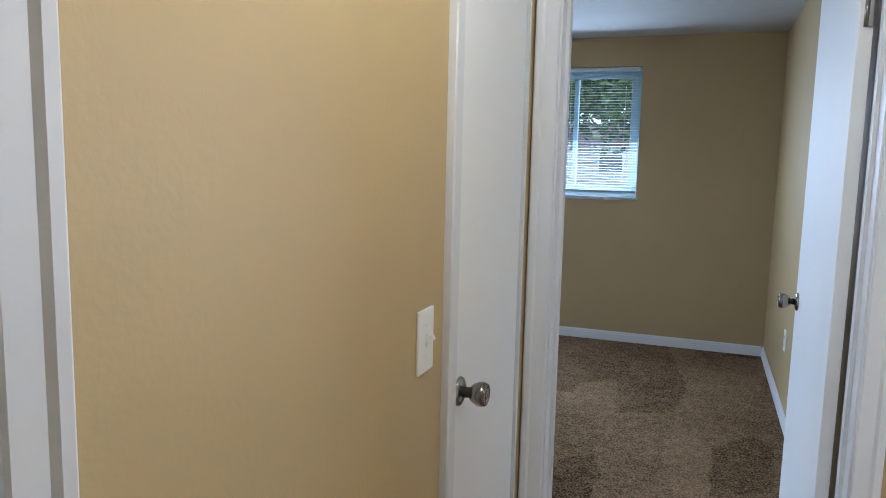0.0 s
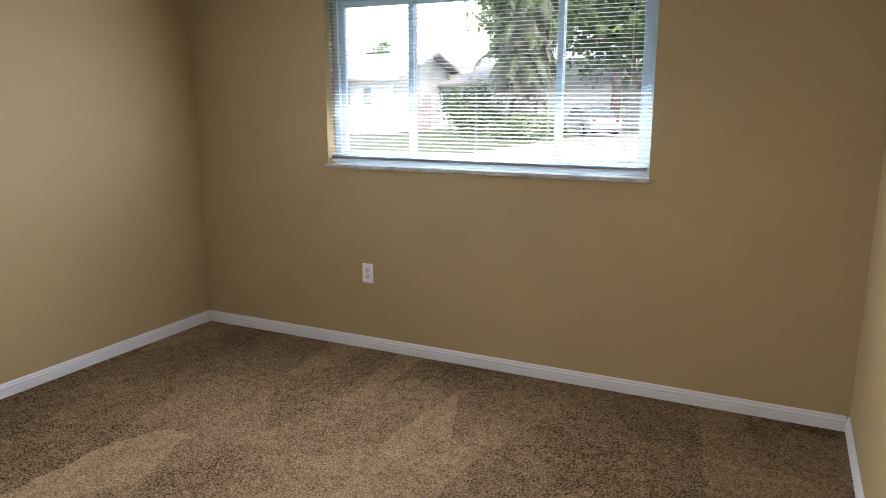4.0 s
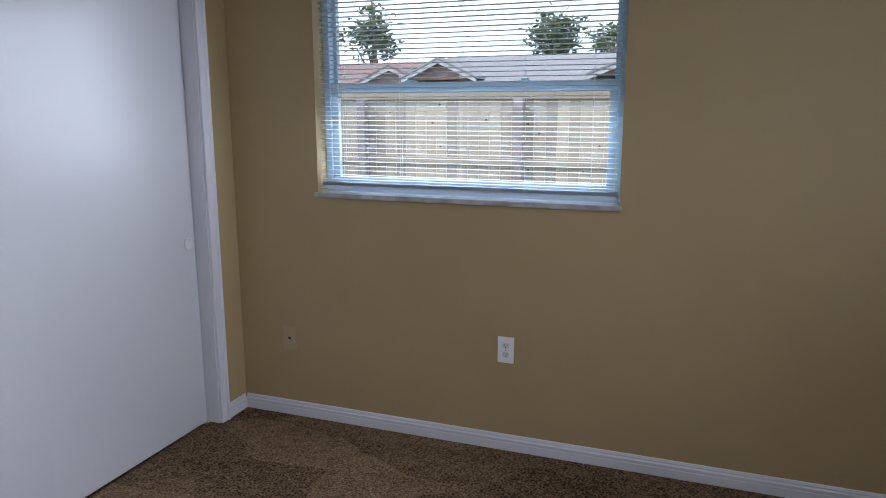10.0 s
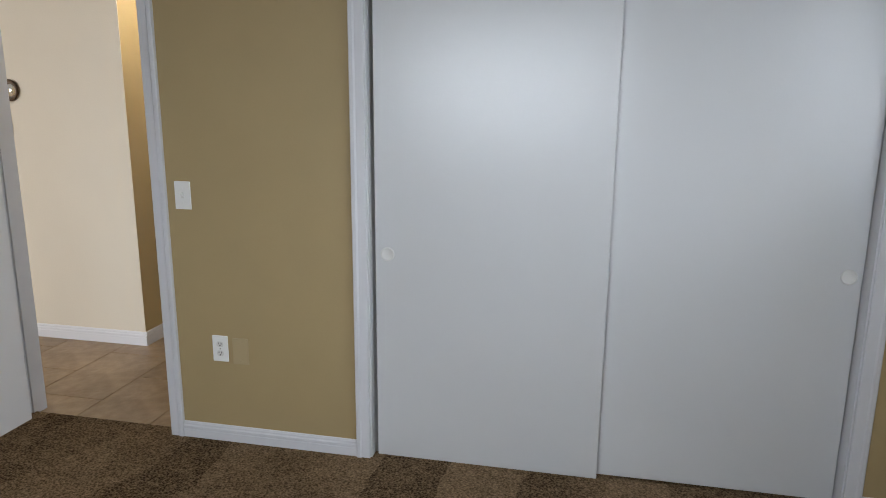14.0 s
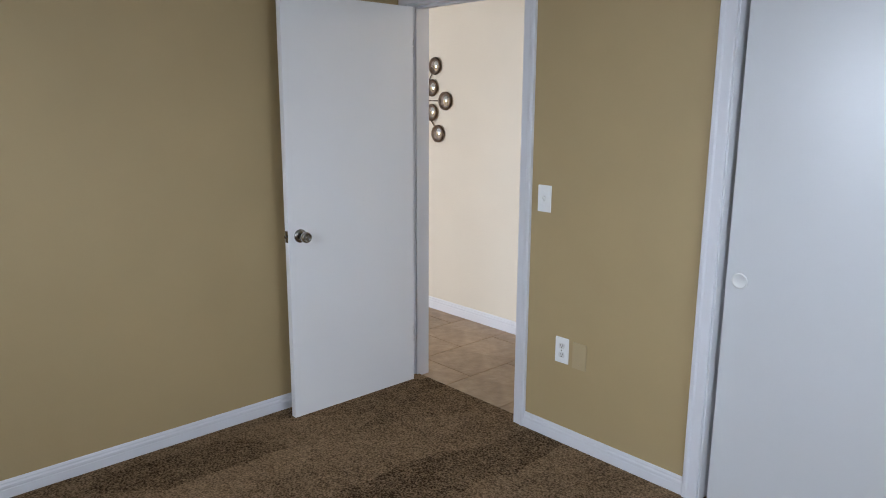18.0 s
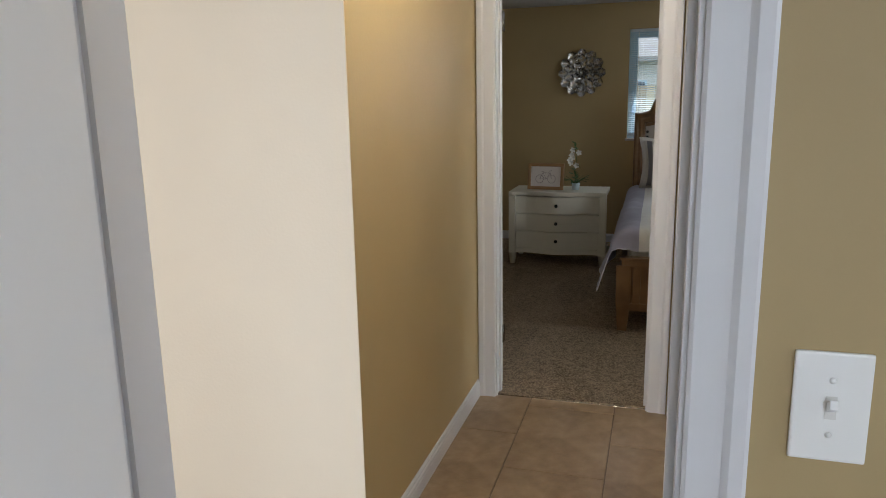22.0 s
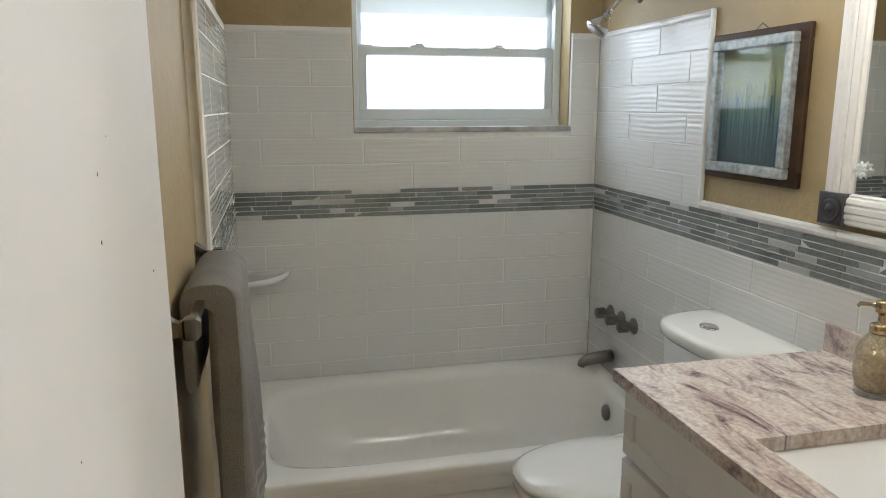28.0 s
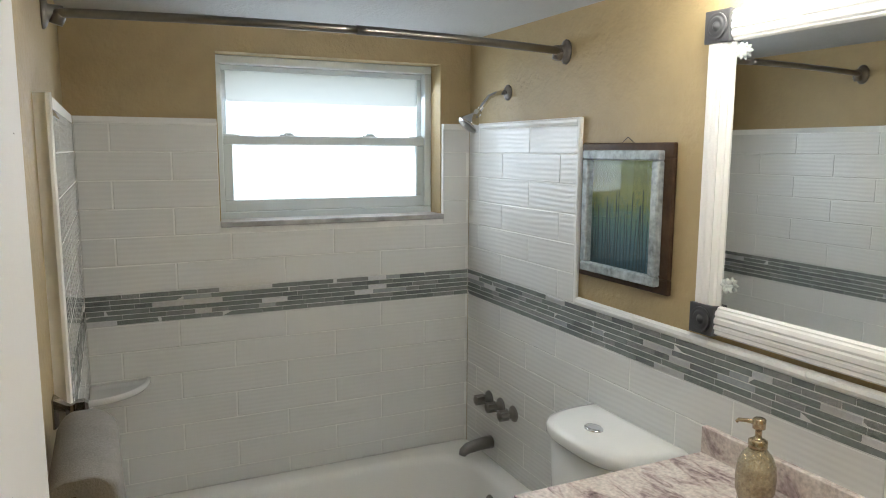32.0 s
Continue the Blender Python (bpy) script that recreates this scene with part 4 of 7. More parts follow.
def mosaic(parent, a0, a1, place, turn, rnd):
    for i in range(6):
        zc = BAND0 + 0.0098 + i * 0.0190
        a = a0 + 0.001
        while a < a1 - 0.02:
            w = min(rnd.choice((0.06, 0.08, 0.10, 0.12, 0.15)), a1 - a - 0.002)
            if a1 - a - w < 0.03:
                w = a1 - a - 0.002
            mat = rnd.choices(M_MOSAIC, (4, 5, 3, 2, 0.7, 0.9))[0]
            x, y = place(a + w / 2)
            ob = shared("mosaic_strip", strip_mesh(w, mat), parent, pose(x, y, zc, rnd.uniform(-3.0, 3.0), 0, turn + rnd.uniform(-1.4, 1.4)))
            a += w + 0.0010


rnd = random.Random(7)
for nm, bed, bm in (("mosaic_backing", bed_w, boxes((BW + 0.001, TS, BAND0 - 0.002, TW - 0.0010, TN, BAND1 + 0.002))), ("mosaic_backing", bed_n, boxes((TW, TN + 0.0010, BAND0 - 0.002, HALLW - 0.14, BN - 0.001, BAND1 + 0.002))), ("mosaic_backing", bed_s, boxes((TW, BS + 0.001, BAND0 - 0.002, EDGEX - 0.014, TS - 0.0010, BAND1 + 0.002)))):
    part(nm, bm, M_GGROUT, bed)
mosaic(bed_w, TS, TN, lambda a: (TW - 0.0062, a), -90, rnd)
mosaic(bed_n, TW, -1.45, lambda a: (a, TN + 0.0062), 180, rnd)
mosaic(bed_s, TW, EDGEX - 0.014, lambda a: (a, TS - 0.0062), 0, rnd)

# bathtub
FRONT = -2.795
tub = thing("bathtub", ((TW + FRONT) / 2, (TN + TS) / 2, 0), "white enamelled alcove bathtub with a panelled apron", "bathtub")
hx, hy = (FRONT - TW) / 2, (TN - TS) / 2 - 0.001


def ring(fx, fy, power, z, ox=0.0, oy=0.0, n=88):
    pts = []
    for i in range(n):
        a = 2 * math.pi * i / n
        c, s = math.cos(a), math.sin(a)
        pts.append((ox + fx * math.copysign(abs(c) ** (2 / power), c), oy + fy * math.copysign(abs(s) ** (2 / power), s), z))
    return pts


bm = bmesh.new()
grid_surface(bm, [ring(hx, hy, 60, RIM - 0.045), ring(hx, hy, 60, RIM - 0.010), ring(hx - 0.004, hy - 0.004, 50, RIM - 0.002), ring(hx - 0.012, hy - 0.010, 40, RIM),
                  ring(hx - 0.075, hy - 0.070, 6, RIM - 0.002), ring(hx - 0.092, hy - 0.086, 5, RIM - 0.010), ring(hx - 0.102, hy - 0.098, 4.6, RIM - 0.035),
                  ring(hx - 0.120, hy - 0.125, 4.4, RIM - 0.15, 0, 0.02), ring(hx - 0.145, hy - 0.175, 4.2, 0.105, 0, 0.04), ring(hx - 0.20, hy - 0.25, 3.6, 0.072, 0, 0.05), ring(0.02, 0.03, 2, 0.066, 0, 0.05)], closed=True)
bmesh.ops.recalc_face_normals(bm, faces=bm.faces)
part("basin", bm, M_ENAMEL, tub)
bm = bmesh.new()
box(bm, hx - 0.030, -hy, 0.0, hx - 0.006, hy, RIM - 0.044)
for r in ((-hy, -hy + 0.14, 0.0, RIM - 0.045), (hy - 0.14, hy, 0.0, RIM - 0.045), (-hy + 0.14, hy - 0.14, RIM - 0.10, RIM - 0.045), (-hy + 0.14, hy - 0.14, 0.0, 0.06)):
    box(bm, hx - 0.012, r[0], r[2], hx - 0.001, r[1], r[3], bevel=0.005)
part("apron", bm, M_ENAMEL, tub)
bm = bmesh.new()
lathe(bm, [(0.033, 0), (0.033, 0.004), (0.028, 0.008), (0.012, 0.008)], (0.0, hy - 0.116, 0.265), (0, -1, 0.12), 24)
overflow = part("overflow_plate", bm, M_GUN, tub, "dark round overflow plate")
bm = bmesh.new()
lathe(bm, [(0.030, 0), (0.028, 0.003), (0.020, 0.004)], (0.02, hy - 0.34, 0.068), (0, 0, 1), 20)
part("drain", bm, M_GUN, tub)

# tub spout, three handles, shower head
spout = thing("tub_faucet", (-3.445, TN - 0.001, 0.425), "dark brushed nickel tub spout with three handles", "faucet")
bm = bmesh.new()
tube(bm, [(0, 0, 0), (0, -0.03, 0.0), (0, -0.075, -0.003), (0, -0.115, -0.010), (0, -0.135, -0.022), (0, -0.140, -0.036)], [0.028, 0.027, 0.026, 0.024, 0.020, 0.016], 16)
part("spout", bm, M_GUN, spout)
for xh in (-3.465, -3.365, -3.262):
    lx, lz = xh + 3.445, 0.190
    bm = bmesh.new()
    prism(bm, [((0.019 if i % 2 else 0.024) * math.cos(math.pi * i / 8), (0.019 if i % 2 else 0.024) * math.sin(math.pi * i / 8)) for i in range(16)], (lx, -0.030, lz), (1, 0, 0), (0, 0, 1), (0, -1, 0), 0.038)
    lathe(bm, [(0.016, 0.028), (0.022, 0.034), (0.018, 0.070), (0.012, 0.073)], (lx, 0, lz), (0, -1, 0), 16)
    h = part("handle", bm, M_GUN, spout, "ribbed round handle")
    bm = bmesh.new()
    lathe(bm, [(0.034, 0), (0.034, 0.003), (0.028, 0.010), (0.018, 0.014), (0.014, 0.030)], (lx, 0, lz), (0, -1, 0), 24)
    part("flange", bm, M_GUN, h)
shower = thing("shower", (-3.372, BN - 0.001, 1.905), "chrome shower head on a bent arm", "shower head")
bm = bmesh.new()
lathe(bm, [(0.031, 0), (0.031, 0.003), (0.020, 0.010), (0.011, 0.011)], (0, 0, 0), (0, -1, 0), 22)
part("flange", bm, M_GUN, shower)
bm = bmesh.new()
tube(bm, [(0, 0, 0), (0, -0.05, -0.004), (0, -0.085, -0.020), (0, -0.115, -0.055), (0, -0.132, -0.078)], 0.0095, 12)
part("arm", bm, M_CHROME, shower)
bm = bmesh.new()
lathe(bm, [(0.014, 0), (0.018, 0.012), (0.015, 0.022), (0.022, 0.030), (0.042, 0.060), (0.046, 0.072), (0.043, 0.079), (0.032, 0.081)], (0, -0.130, -0.074), (0, -0.62, -0.78), 24)
head = part("head", bm, M_CHROME, shower)
bm = bmesh.new()
lathe(bm, [(0.038, 0.0805), (0.030, 0.083), (0.007, 0.083)], (0, -0.130, -0.074), (0, -0.62, -0.78), 24)
part("spray_face", bm, M_GUN, head)

# curved shower rod
rod = thing("shower_rod", (-2.98, 0.08, 2.015), "dark bronze curved shower curtain rod", "curtain rod")
pts = []
for i in range(41):
    f = i / 40
    y = (BS + 0.02) + (BN - BS - 0.04) * f
    pts.append((0.10 * math.sin(math.pi * f) ** 0.8, y - 0.08, 0.0))
bm = bmesh.new()
tube(bm, pts[:21], 0.0120, 14)
part("rod_tube", bm, M_GUN, rod)
bm = bmesh.new()
tube(bm, pts[20:], 0.0135, 14)
part("rod_sleeve", bm, M_GUN, rod)
for y, s in ((BS, 1), (BN, -1)):
    bm = bmesh.new()
    lathe(bm, [(0.042, 0.0), (0.042, 0.006), (0.034, 0.012), (0.022, 0.016), (0.019, 0.050)], (0, y - 0.08, 0.0), (0, s, 0), 20)
    bmesh.ops.scale(bm, vec=(0.72, 1, 1), verts=bm.verts)
    br = part("end_bracket", bm, M_GUN, rod)
    bm = bmesh.new()
    lathe(bm, [(0.016, -0.018), (0.019, 0.0), (0.016, 0.018)], (0, y - 0.08 + s * 0.036, -0.010), (0, 0.3, 1), 14)
    part("swivel", bm, M_GUN, br)

# corner shelf
shelf = thing("corner_shelf", (TW, TS, 0.815), "white ceramic corner soap shelf", "shelf")
arc = [(0.205 * math.cos(a), 0.205 * math.sin(a)) for a in [math.pi / 2 * i / 16 for i in range(17)]]
rows = [[(0.004, 0.004, -0.012)] * 17, [(x * 0.96, y * 0.96, -0.010) for x, y in arc], [(x, y, 0.0) for x, y in arc], [(x, y, 0.012) for x, y in arc], [(x * 0.93, y * 0.93, 0.014) for x, y in arc], [(x * 0.88, y * 0.88, 0.004) for x, y in arc], [(0.004, 0.004, 0.004)] * 17]
bm = bmesh.new()
grid_surface(bm, rows)
box(bm, 0, 0, -0.045, 0.012, 0.16, 0.0, bevel=0.004)
box(bm, 0, 0, -0.045, 0.16, 0.012, 0.0, bevel=0.004)
bmesh.ops.recalc_face_normals(bm, faces=bm.faces)
part("shelf_body", bm, M_CERAMIC, shelf)

# towel bar and towel
tb = thing("towel_bar", (-2.21, BS, 1.137), "brushed nickel towel bar on flared posts", "towel bar")
for x in (-0.29, 0.29):
    bm = bmesh.new()
    lathe(bm, [(0.030, 0), (0.030, 0.003), (0.024, 0.012), (0.014, 0.024), (0.0105, 0.032), (0.012, 0.038), (0.017, 0.042), (0.017, 0.060), (0.011, 0.066)], (0, 0, 0), (0, 1, 0), 4)
    bmesh.ops.rotate(bm, verts=bm.verts, cent=(0, 0, 0), matrix=Matrix.Rotation(radians(45), 3, "Y"))
    bmesh.ops.scale(bm, vec=(1.05, 1, 1.45), verts=bm.verts)
    bmesh.ops.translate(bm, verts=bm.verts, vec=(x, 0, 0))
    for f in bm.faces:
        f.smooth = False
    part("post", bm, M_NICKEL, tb)
bm = bmesh.new()
box(bm, -0.29, 0.043, -0.008, 0.29, 0.059, 0.008, bevel=0.003)
part("bar", bm, M_NICKEL, tb)
M_TOWEL = material("grey_terry_cloth", (0.27, 0.262, 0.255), 0.97, vary=0.22, scale=260, second_scale=9, bump=0.35, bump_scale=330, spec=0.05)
M_TOWELBAND = material("grey_woven_band", (0.30, 0.285, 0.27), 0.8, vary=0.1, scale=120, bump=0.3, bump_scale=300)


def hang(x, z):
    return (0.007 * math.sin(x * 34 + 0.6 + z * 3) + 0.004 * math.sin(x * 71 + 2 - z * 6)) * min(1, max(0, -z) * 4)


towel = thing("towel", (-2.225, BS + 0.051, 1.137), "grey terry towel folded over the towel bar", "towel")
front_out = [(0.070 + 0.010 * k / 26, -0.0196 * k) for k in reversed(range(27))]                                   # from the hem up to the bar
over = [(0.016 + 0.054 * math.cos(a), 0.034 * math.sin(a)) for a in [math.pi * k / 12 for k in range(1, 12)]]
back_out = [(-0.038, -0.0155 * k) for k in range(11)]
back_in = [(-0.012, -0.155 + 0.0145 * k) for k in range(11)]
front_in = [(0.011 + 0.004 * k / 26, -0.0196 * k) for k in range(1, 27)]
loop = [(0.078, -0.520), (0.066, -0.532), (0.036, -0.534), (0.020, -0.526)][::-1] + front_out + over + back_out + [(-0.032, -0.163), (-0.020, -0.164)] + back_in + [(-0.009, 0.004), (0.009, 0.004)] + front_in
mid = [((y + (0.045 if y > 0.009 else -0.025)) / 2, z) for y, z in loop]
bm = bmesh.new()
rows = []
for i in range(27):
    x = -0.165 + 0.33 * i / 26
    shrink = 1 - 0.75 * max(0, (abs(x) - 0.140) / 0.025) ** 2
    r = []
    for (y, z), (cy, cz) in zip(loop, mid):
        r.append((x * (1 + 0.12 * max(0, -z)), cy + (y - cy) * shrink + hang(x, z) * (1 if y > 0 else 0.2), z + 0.006 * math.sin(x * 25) * max(0, -z) * 2))
    rows.append(r)
vs, _ = grid_surface(bm, rows, closed=True)
bm.faces.new(vs[0])
bm.faces.new(vs[-1])
bmesh.ops.recalc_face_normals(bm, faces=bm.faces)
part("towel_cloth", bm, M_TOWEL, towel)
for z0 in (-0.440, -0.410, -0.380):
    bm = bmesh.new()
    rows = []
    for i in range(27):
        x = (-0.160 + 0.32 * i / 26) * (1 - 0.12 * z0)
        y = 0.070 + 0.010 * (-z0 / 0.51) + hang(x / (1 - 0.12 * z0), z0) - 0.022 * max(0, (abs(x) - 0.147) / 0.025) ** 2
        rows.append([(x, y + 0.0005, z0), (x, y + 0.0030, z0 + 0.006), (x, y + 0.0005, z0 + 0.012)])
    grid_surface(bm, rows)
    part("woven_band", bm, M_TOWELBAND, towel)

# toilet
toilet = thing("toilet", (-2.528, TN - 0.004, 0), "white two-piece toilet with a closed lid and dual-flush tank", "toilet")


def dshape(hw, depth, front, z, y0=0.0, n=40):
    """A D-shaped outline: flat at the wall, rounded in front."""
    pts = []
    for i in range(n):
        a = math.pi * i / (n - 1)
        c, s = math.cos(a), math.sin(a)
        pts.append((hw * math.copysign(abs(c) ** front, c), y0 - depth * s ** front, z))
    return pts


def stack(rings):
    bm = bmesh.new()
    vs, fs = grid_surface(bm, rings, closed=True)
    bm.faces.new(vs[0])
    bm.faces.new(vs[-1])
    bmesh.ops.recalc_face_normals(bm, faces=bm.faces)
    return bm


part("tank", stack([dshape(0.165, 0.165, 0.62, 0.40, -0.03), dshape(0.195, 0.195, 0.62, 0.46, -0.015), dshape(0.205, 0.222, 0.6, 0.60, -0.012), dshape(0.210, 0.232, 0.6, 0.795, -0.010)]), M_CERAMIC, toilet)
lid = part("tank_lid", stack([dshape(0.214, 0.245, 0.6, 0.796, -0.004), dshape(0.222, 0.255, 0.6, 0.803, 0), dshape(0.222, 0.255, 0.6, 0.826, 0), dshape(0.214, 0.247, 0.6, 0.836, -0.003), dshape(0.19, 0.22, 0.6, 0.841, -0.01), dshape(0.10, 0.12, 0.7, 0.843, -0.03)]), M_CERAMIC, toilet)
bm = bmesh.new()
lathe(bm, [(0.034, 0.841), (0.034, 0.846), (0.030, 0.849), (0.016, 0.8485), (0.002, 0.8485)], (-0.018, -0.150, 0), (0, 0, 1), 24)
bmesh.ops.scale(bm, vec=(1.0, 0.75, 1), verts=bm.verts, space=Matrix.Translation((0.018, 0.150, 0)))
part("flush_button", bm, M_CHROME, lid, "chrome dual-flush button")


def egg(hw, y_back, y_front, z, n=48, flat=0.8):
    yc = (y_back + y_front) / 2 + 0.04
    pts = []
    for i in range(n):
        a = 2 * math.pi * i / n
        c, s = math.cos(a), math.sin(a)
        pts.append((hw * math.copysign(abs(c) ** flat, c), yc + ((y_back - yc) if s > 0 else (yc - y_front)) * s if s > 0 else yc + (yc - y_front) * s, z))
    return pts


part("bowl", stack([egg(0.11, -0.10, -0.60, 0.0), egg(0.12, -0.08, -0.62, 0.03), egg(0.105, -0.09, -0.58, 0.16), egg(0.135, -0.09, -0.66, 0.28), egg(0.180, -0.12, -0.735, 0.375), egg(0.184, -0.13, -0.742, 0.395), egg(0.17, -0.14, -0.73, 0.402)]), M_CERAMIC, toilet)
part("seat", stack([egg(0.178, -0.22, -0.735, 0.403), egg(0.188, -0.215, -0.748, 0.408), egg(0.188, -0.215, -0.748, 0.420), egg(0.180, -0.22, -0.74, 0.425)]), M_CERAMIC, toilet)
part("seat_lid", stack([egg(0.182, -0.215, -0.742, 0.428), egg(0.188, -0.21, -0.749, 0.434), egg(0.187, -0.21, -0.748, 0.446), egg(0.170, -0.22, -0.73, 0.455), egg(0.12, -0.26, -0.67, 0.460), egg(0.03, -0.40, -0.50, 0.461)]), M_CERAMIC, toilet)
part("tank_base", boxes((-0.12, -0.24, 0.33, 0.12, -0.03, 0.402), bevel=0.02), M_CERAMIC, toilet)

# vanity: cabinet, stone top, basin
M_STONE = bpy.data.materials.new("rose_grey_granite")
M_STONE.use_nodes = True
_n, _k = M_STONE.node_tree.nodes, M_STONE.node_tree.links.new
_b = _n["Principled BSDF"]
_b.inputs["Roughness"].default_value = 0.16
_tc = _n.new("ShaderNodeTexCoord")
_mp = _n.new("ShaderNodeMapping")
_mp.inputs["Rotation"].default_value = (0, 0, radians(-28))
_mp.inputs["Scale"].default_value = (1.0, 3.0, 1.0)
_k(_tc.outputs["Object"], _mp.inputs["Vector"])
_big = _n.new("ShaderNodeTexNoise")
_big.inputs["Scale"].default_value, _big.inputs["Detail"].default_value, _big.inputs["Roughness"].default_value, _big.inputs["Distortion"].default_value = 5.5, 9, 0.68, 1.2
_k(_mp.outputs[0], _big.inputs["Vector"])
_ramp = _n.new("ShaderNodeValToRGB")
_e = _ramp.color_ramp.elements
_e[0].position, _e[0].color = 0.30, (0.10, 0.07, 0.075, 1)
_e[1].position, _e[1].color = 0.72, (0.74, 0.69, 0.64, 1)
for pos, col in ((0.40, (0.36, 0.28, 0.27, 1)), (0.47, (0.58, 0.49, 0.45, 1)), (0.56, (0.68, 0.61, 0.56, 1))):
    _x = _e.new(pos)
    _x.color = col
_k(_big.outputs["Fac"], _ramp.inputs[0])
_sp = _n.new("ShaderNodeTexNoise")
_sp.inputs["Scale"].default_value, _sp.inputs["Detail"].default_value = 90, 4
_k(_tc.outputs["Object"], _sp.inputs["Vector"])
_mr = _n.new("ShaderNodeMapRange")
_mr.inputs[1].default_value, _mr.inputs[2].default_value, _mr.inputs[3].default_value, _mr.inputs[4].default_value = 0.35, 0.65, 0.80, 1.12
_k(_sp.outputs["Fac"], _mr.inputs[0])
_hs = _n.new("ShaderNodeHueSaturation")
_k(_ramp.outputs[0], _hs.inputs["Color"])
_k(_mr.outputs[0], _hs.inputs["Value"])
_k(_hs.outputs[0], _b.inputs["Base Color"])

CT = 0.865
VX0, VX1, VY = -2.250, -1.060, 0.244
vanity = thing("vanity_cabinet", ((VX0 + VX1) / 2, TN, 0), "white lacquered vanity cabinet with recessed panel fronts", "cabinet")
cw = (VX1 - VX0) / 2 - 0.015
part("carcass", boxes((-cw, -0.570, 0.09, cw, -0.004, CT - 0.032)), M_VANITY, vanity)
part("toe_kick", boxes((-cw, -0.50, 0, cw, -0.004, 0.09)), M_VANITY, vanity)


def panel_front(x0, x1, z0, z1, nm):
    bm = bmesh.new()
    y = -0.570
    fr = 0.045
    box(bm, x0, y - 0.012, z0, x1, y, z1)
    for r in ((x0, x1, z0, z0 + fr), (x0, x1, z1 - fr, z1), (x0, x0 + fr, z0 + fr, z1 - fr), (x1 - fr, x1, z0 + fr, z1 - fr)):
        box(bm, r[0], y - 0.020, r[2], r[1], y - 0.011, r[3], bevel=0.002, seg=1)
    return part(nm, bm, M_VANITY, vanity)


panel_front(-cw + 0.01, -0.05, 0.66, CT - 0.045, "drawer_front")
panel_front(-0.04, cw - 0.01, 0.66, CT - 0.045, "drawer_front")
panel_front(-cw + 0.01, -0.05, 0.105, 0.645, "cabinet_door")
panel_front(-0.04, cw - 0.01, 0.105, 0.645, "cabinet_door")
SX0, SX1, SY0, SY1 = -1.850, -1.330, 0.335, 0.672
top = thing("stone_worktop", (VX0, TN - 0.001, CT), "veined rose-grey stone vanity top with a backsplash", "worktop")
l = VX1 - VX0
d0 = VY - TN
bm = bmesh.new()
for r in ((0, d0, l, SY0 - TN), (0, SY1 - TN, l, 0.0), (0, SY0 - TN, SX0 - VX0, SY1 - TN), (SX1 - VX0, SY0 - TN, l, SY1 - TN)):
    box(bm, r[0], r[1], -0.030, r[2], r[3], 0.0)
bmesh.ops.remove_doubles(bm, verts=bm.verts, dist=0.0001)
part("stone_slab", bm, M_STONE, top)
part("backsplash", box(bmesh.new(), 0.0, -0.021, 0.0005, l, -0.001, 0.075, bevel=0.002, seg=1), M_STONE, top)
basin = thing("sink_basin", ((SX0 + SX1) / 2, (SY0 + SY1) / 2, CT), "white rectangular undermount sink", "sink")
sw, sd = (SX1 - SX0) / 2, (SY1 - SY0) / 2
bm = bmesh.new()
grid_surface(bm, [ring(sw + 0.004, sd + 0.004, 14, -0.0305), ring(sw - 0.001, sd - 0.001, 12, -0.034), ring(sw - 0.012, sd - 0.012, 9, -0.10), ring(sw - 0.045, sd - 0.045, 6, -0.150), ring(0.02, 0.02, 2, -0.158)], closed=True)
bmesh.ops.recalc_face_normals(bm, faces=bm.faces)
part("bowl", bm, M_CERAMIC, basin)
fh = thing("faucet_handle", (-1.700, 0.757, CT), "brushed nickel faucet lever on a flared base", "faucet handle")
bm = bmesh.new()
lathe(bm, [(0.030, 0), (0.029, 0.006), (0.020, 0.030), (0.015, 0.055), (0.016, 0.064), (0.013, 0.072)], (0, 0, 0), (0, 0, 1), 22)
part("base", bm, M_NICKEL, fh)
bm = bmesh.new()
tube(bm, [(0.012, 0, 0.060), (-0.02, -0.004, 0.072), (-0.055, -0.008, 0.080), (-0.080, -0.010, 0.080)], [0.012, 0.010, 0.008, 0.006], 12)
part("lever", bm, M_NICKEL, fh)

# soap dispenser
M_MERCURY = material("gold_crackled_glass", (0.50, 0.40, 0.25), 0.20, 0.75, vary=0.45, scale=120, second=(0.66, 0.58, 0.42), second_scale=30, bump=0.7, bump_scale=160)
M_BRONZE = material("antique_gold_metal", (0.42, 0.33, 0.21), 0.25, 1.0)
M_CLEAR = glass_material("clear_glass_base", 0.0, (0.9, 0.93, 0.92))
soap = thing("soap_dispenser", (-1.976, 0.722, CT + 0.0005), "gold crackled-glass soap dispenser with a metal pump", "soap dispenser")
bm = bmesh.new()
lathe(bm, [(0.030, 0.012), (0.037, 0.018), (0.043, 0.040), (0.0445, 0.070), (0.042, 0.100), (0.034, 0.122), (0.022, 0.136), (0.018, 0.142)], seg=32)
part("bottle", bm, M_MERCURY, soap)
bm = bmesh.new()
lathe(bm, [(0.036, 0.0), (0.039, 0.004), (0.038, 0.014), (0.033, 0.018)], seg=32)
part("glass_foot", bm, M_CLEAR, soap)
bm = bmesh.new()
lathe(bm, [(0.019, 0.140), (0.021, 0.142), (0.021, 0.158), (0.014, 0.162), (0.0075, 0.164), (0.0075, 0.184), (0.014, 0.187), (0.0145, 0.208), (0.011, 0.211)], seg=22)
pump = part("pump", bm, M_BRONZE, soap)
bm = bmesh.new()
tube(bm, [(0, 0, 0.198), (-0.022, -0.010, 0.199), (-0.042, -0.018, 0.196), (-0.046, -0.020, 0.190)], [0.006, 0.005, 0.0045, 0.004], 10)
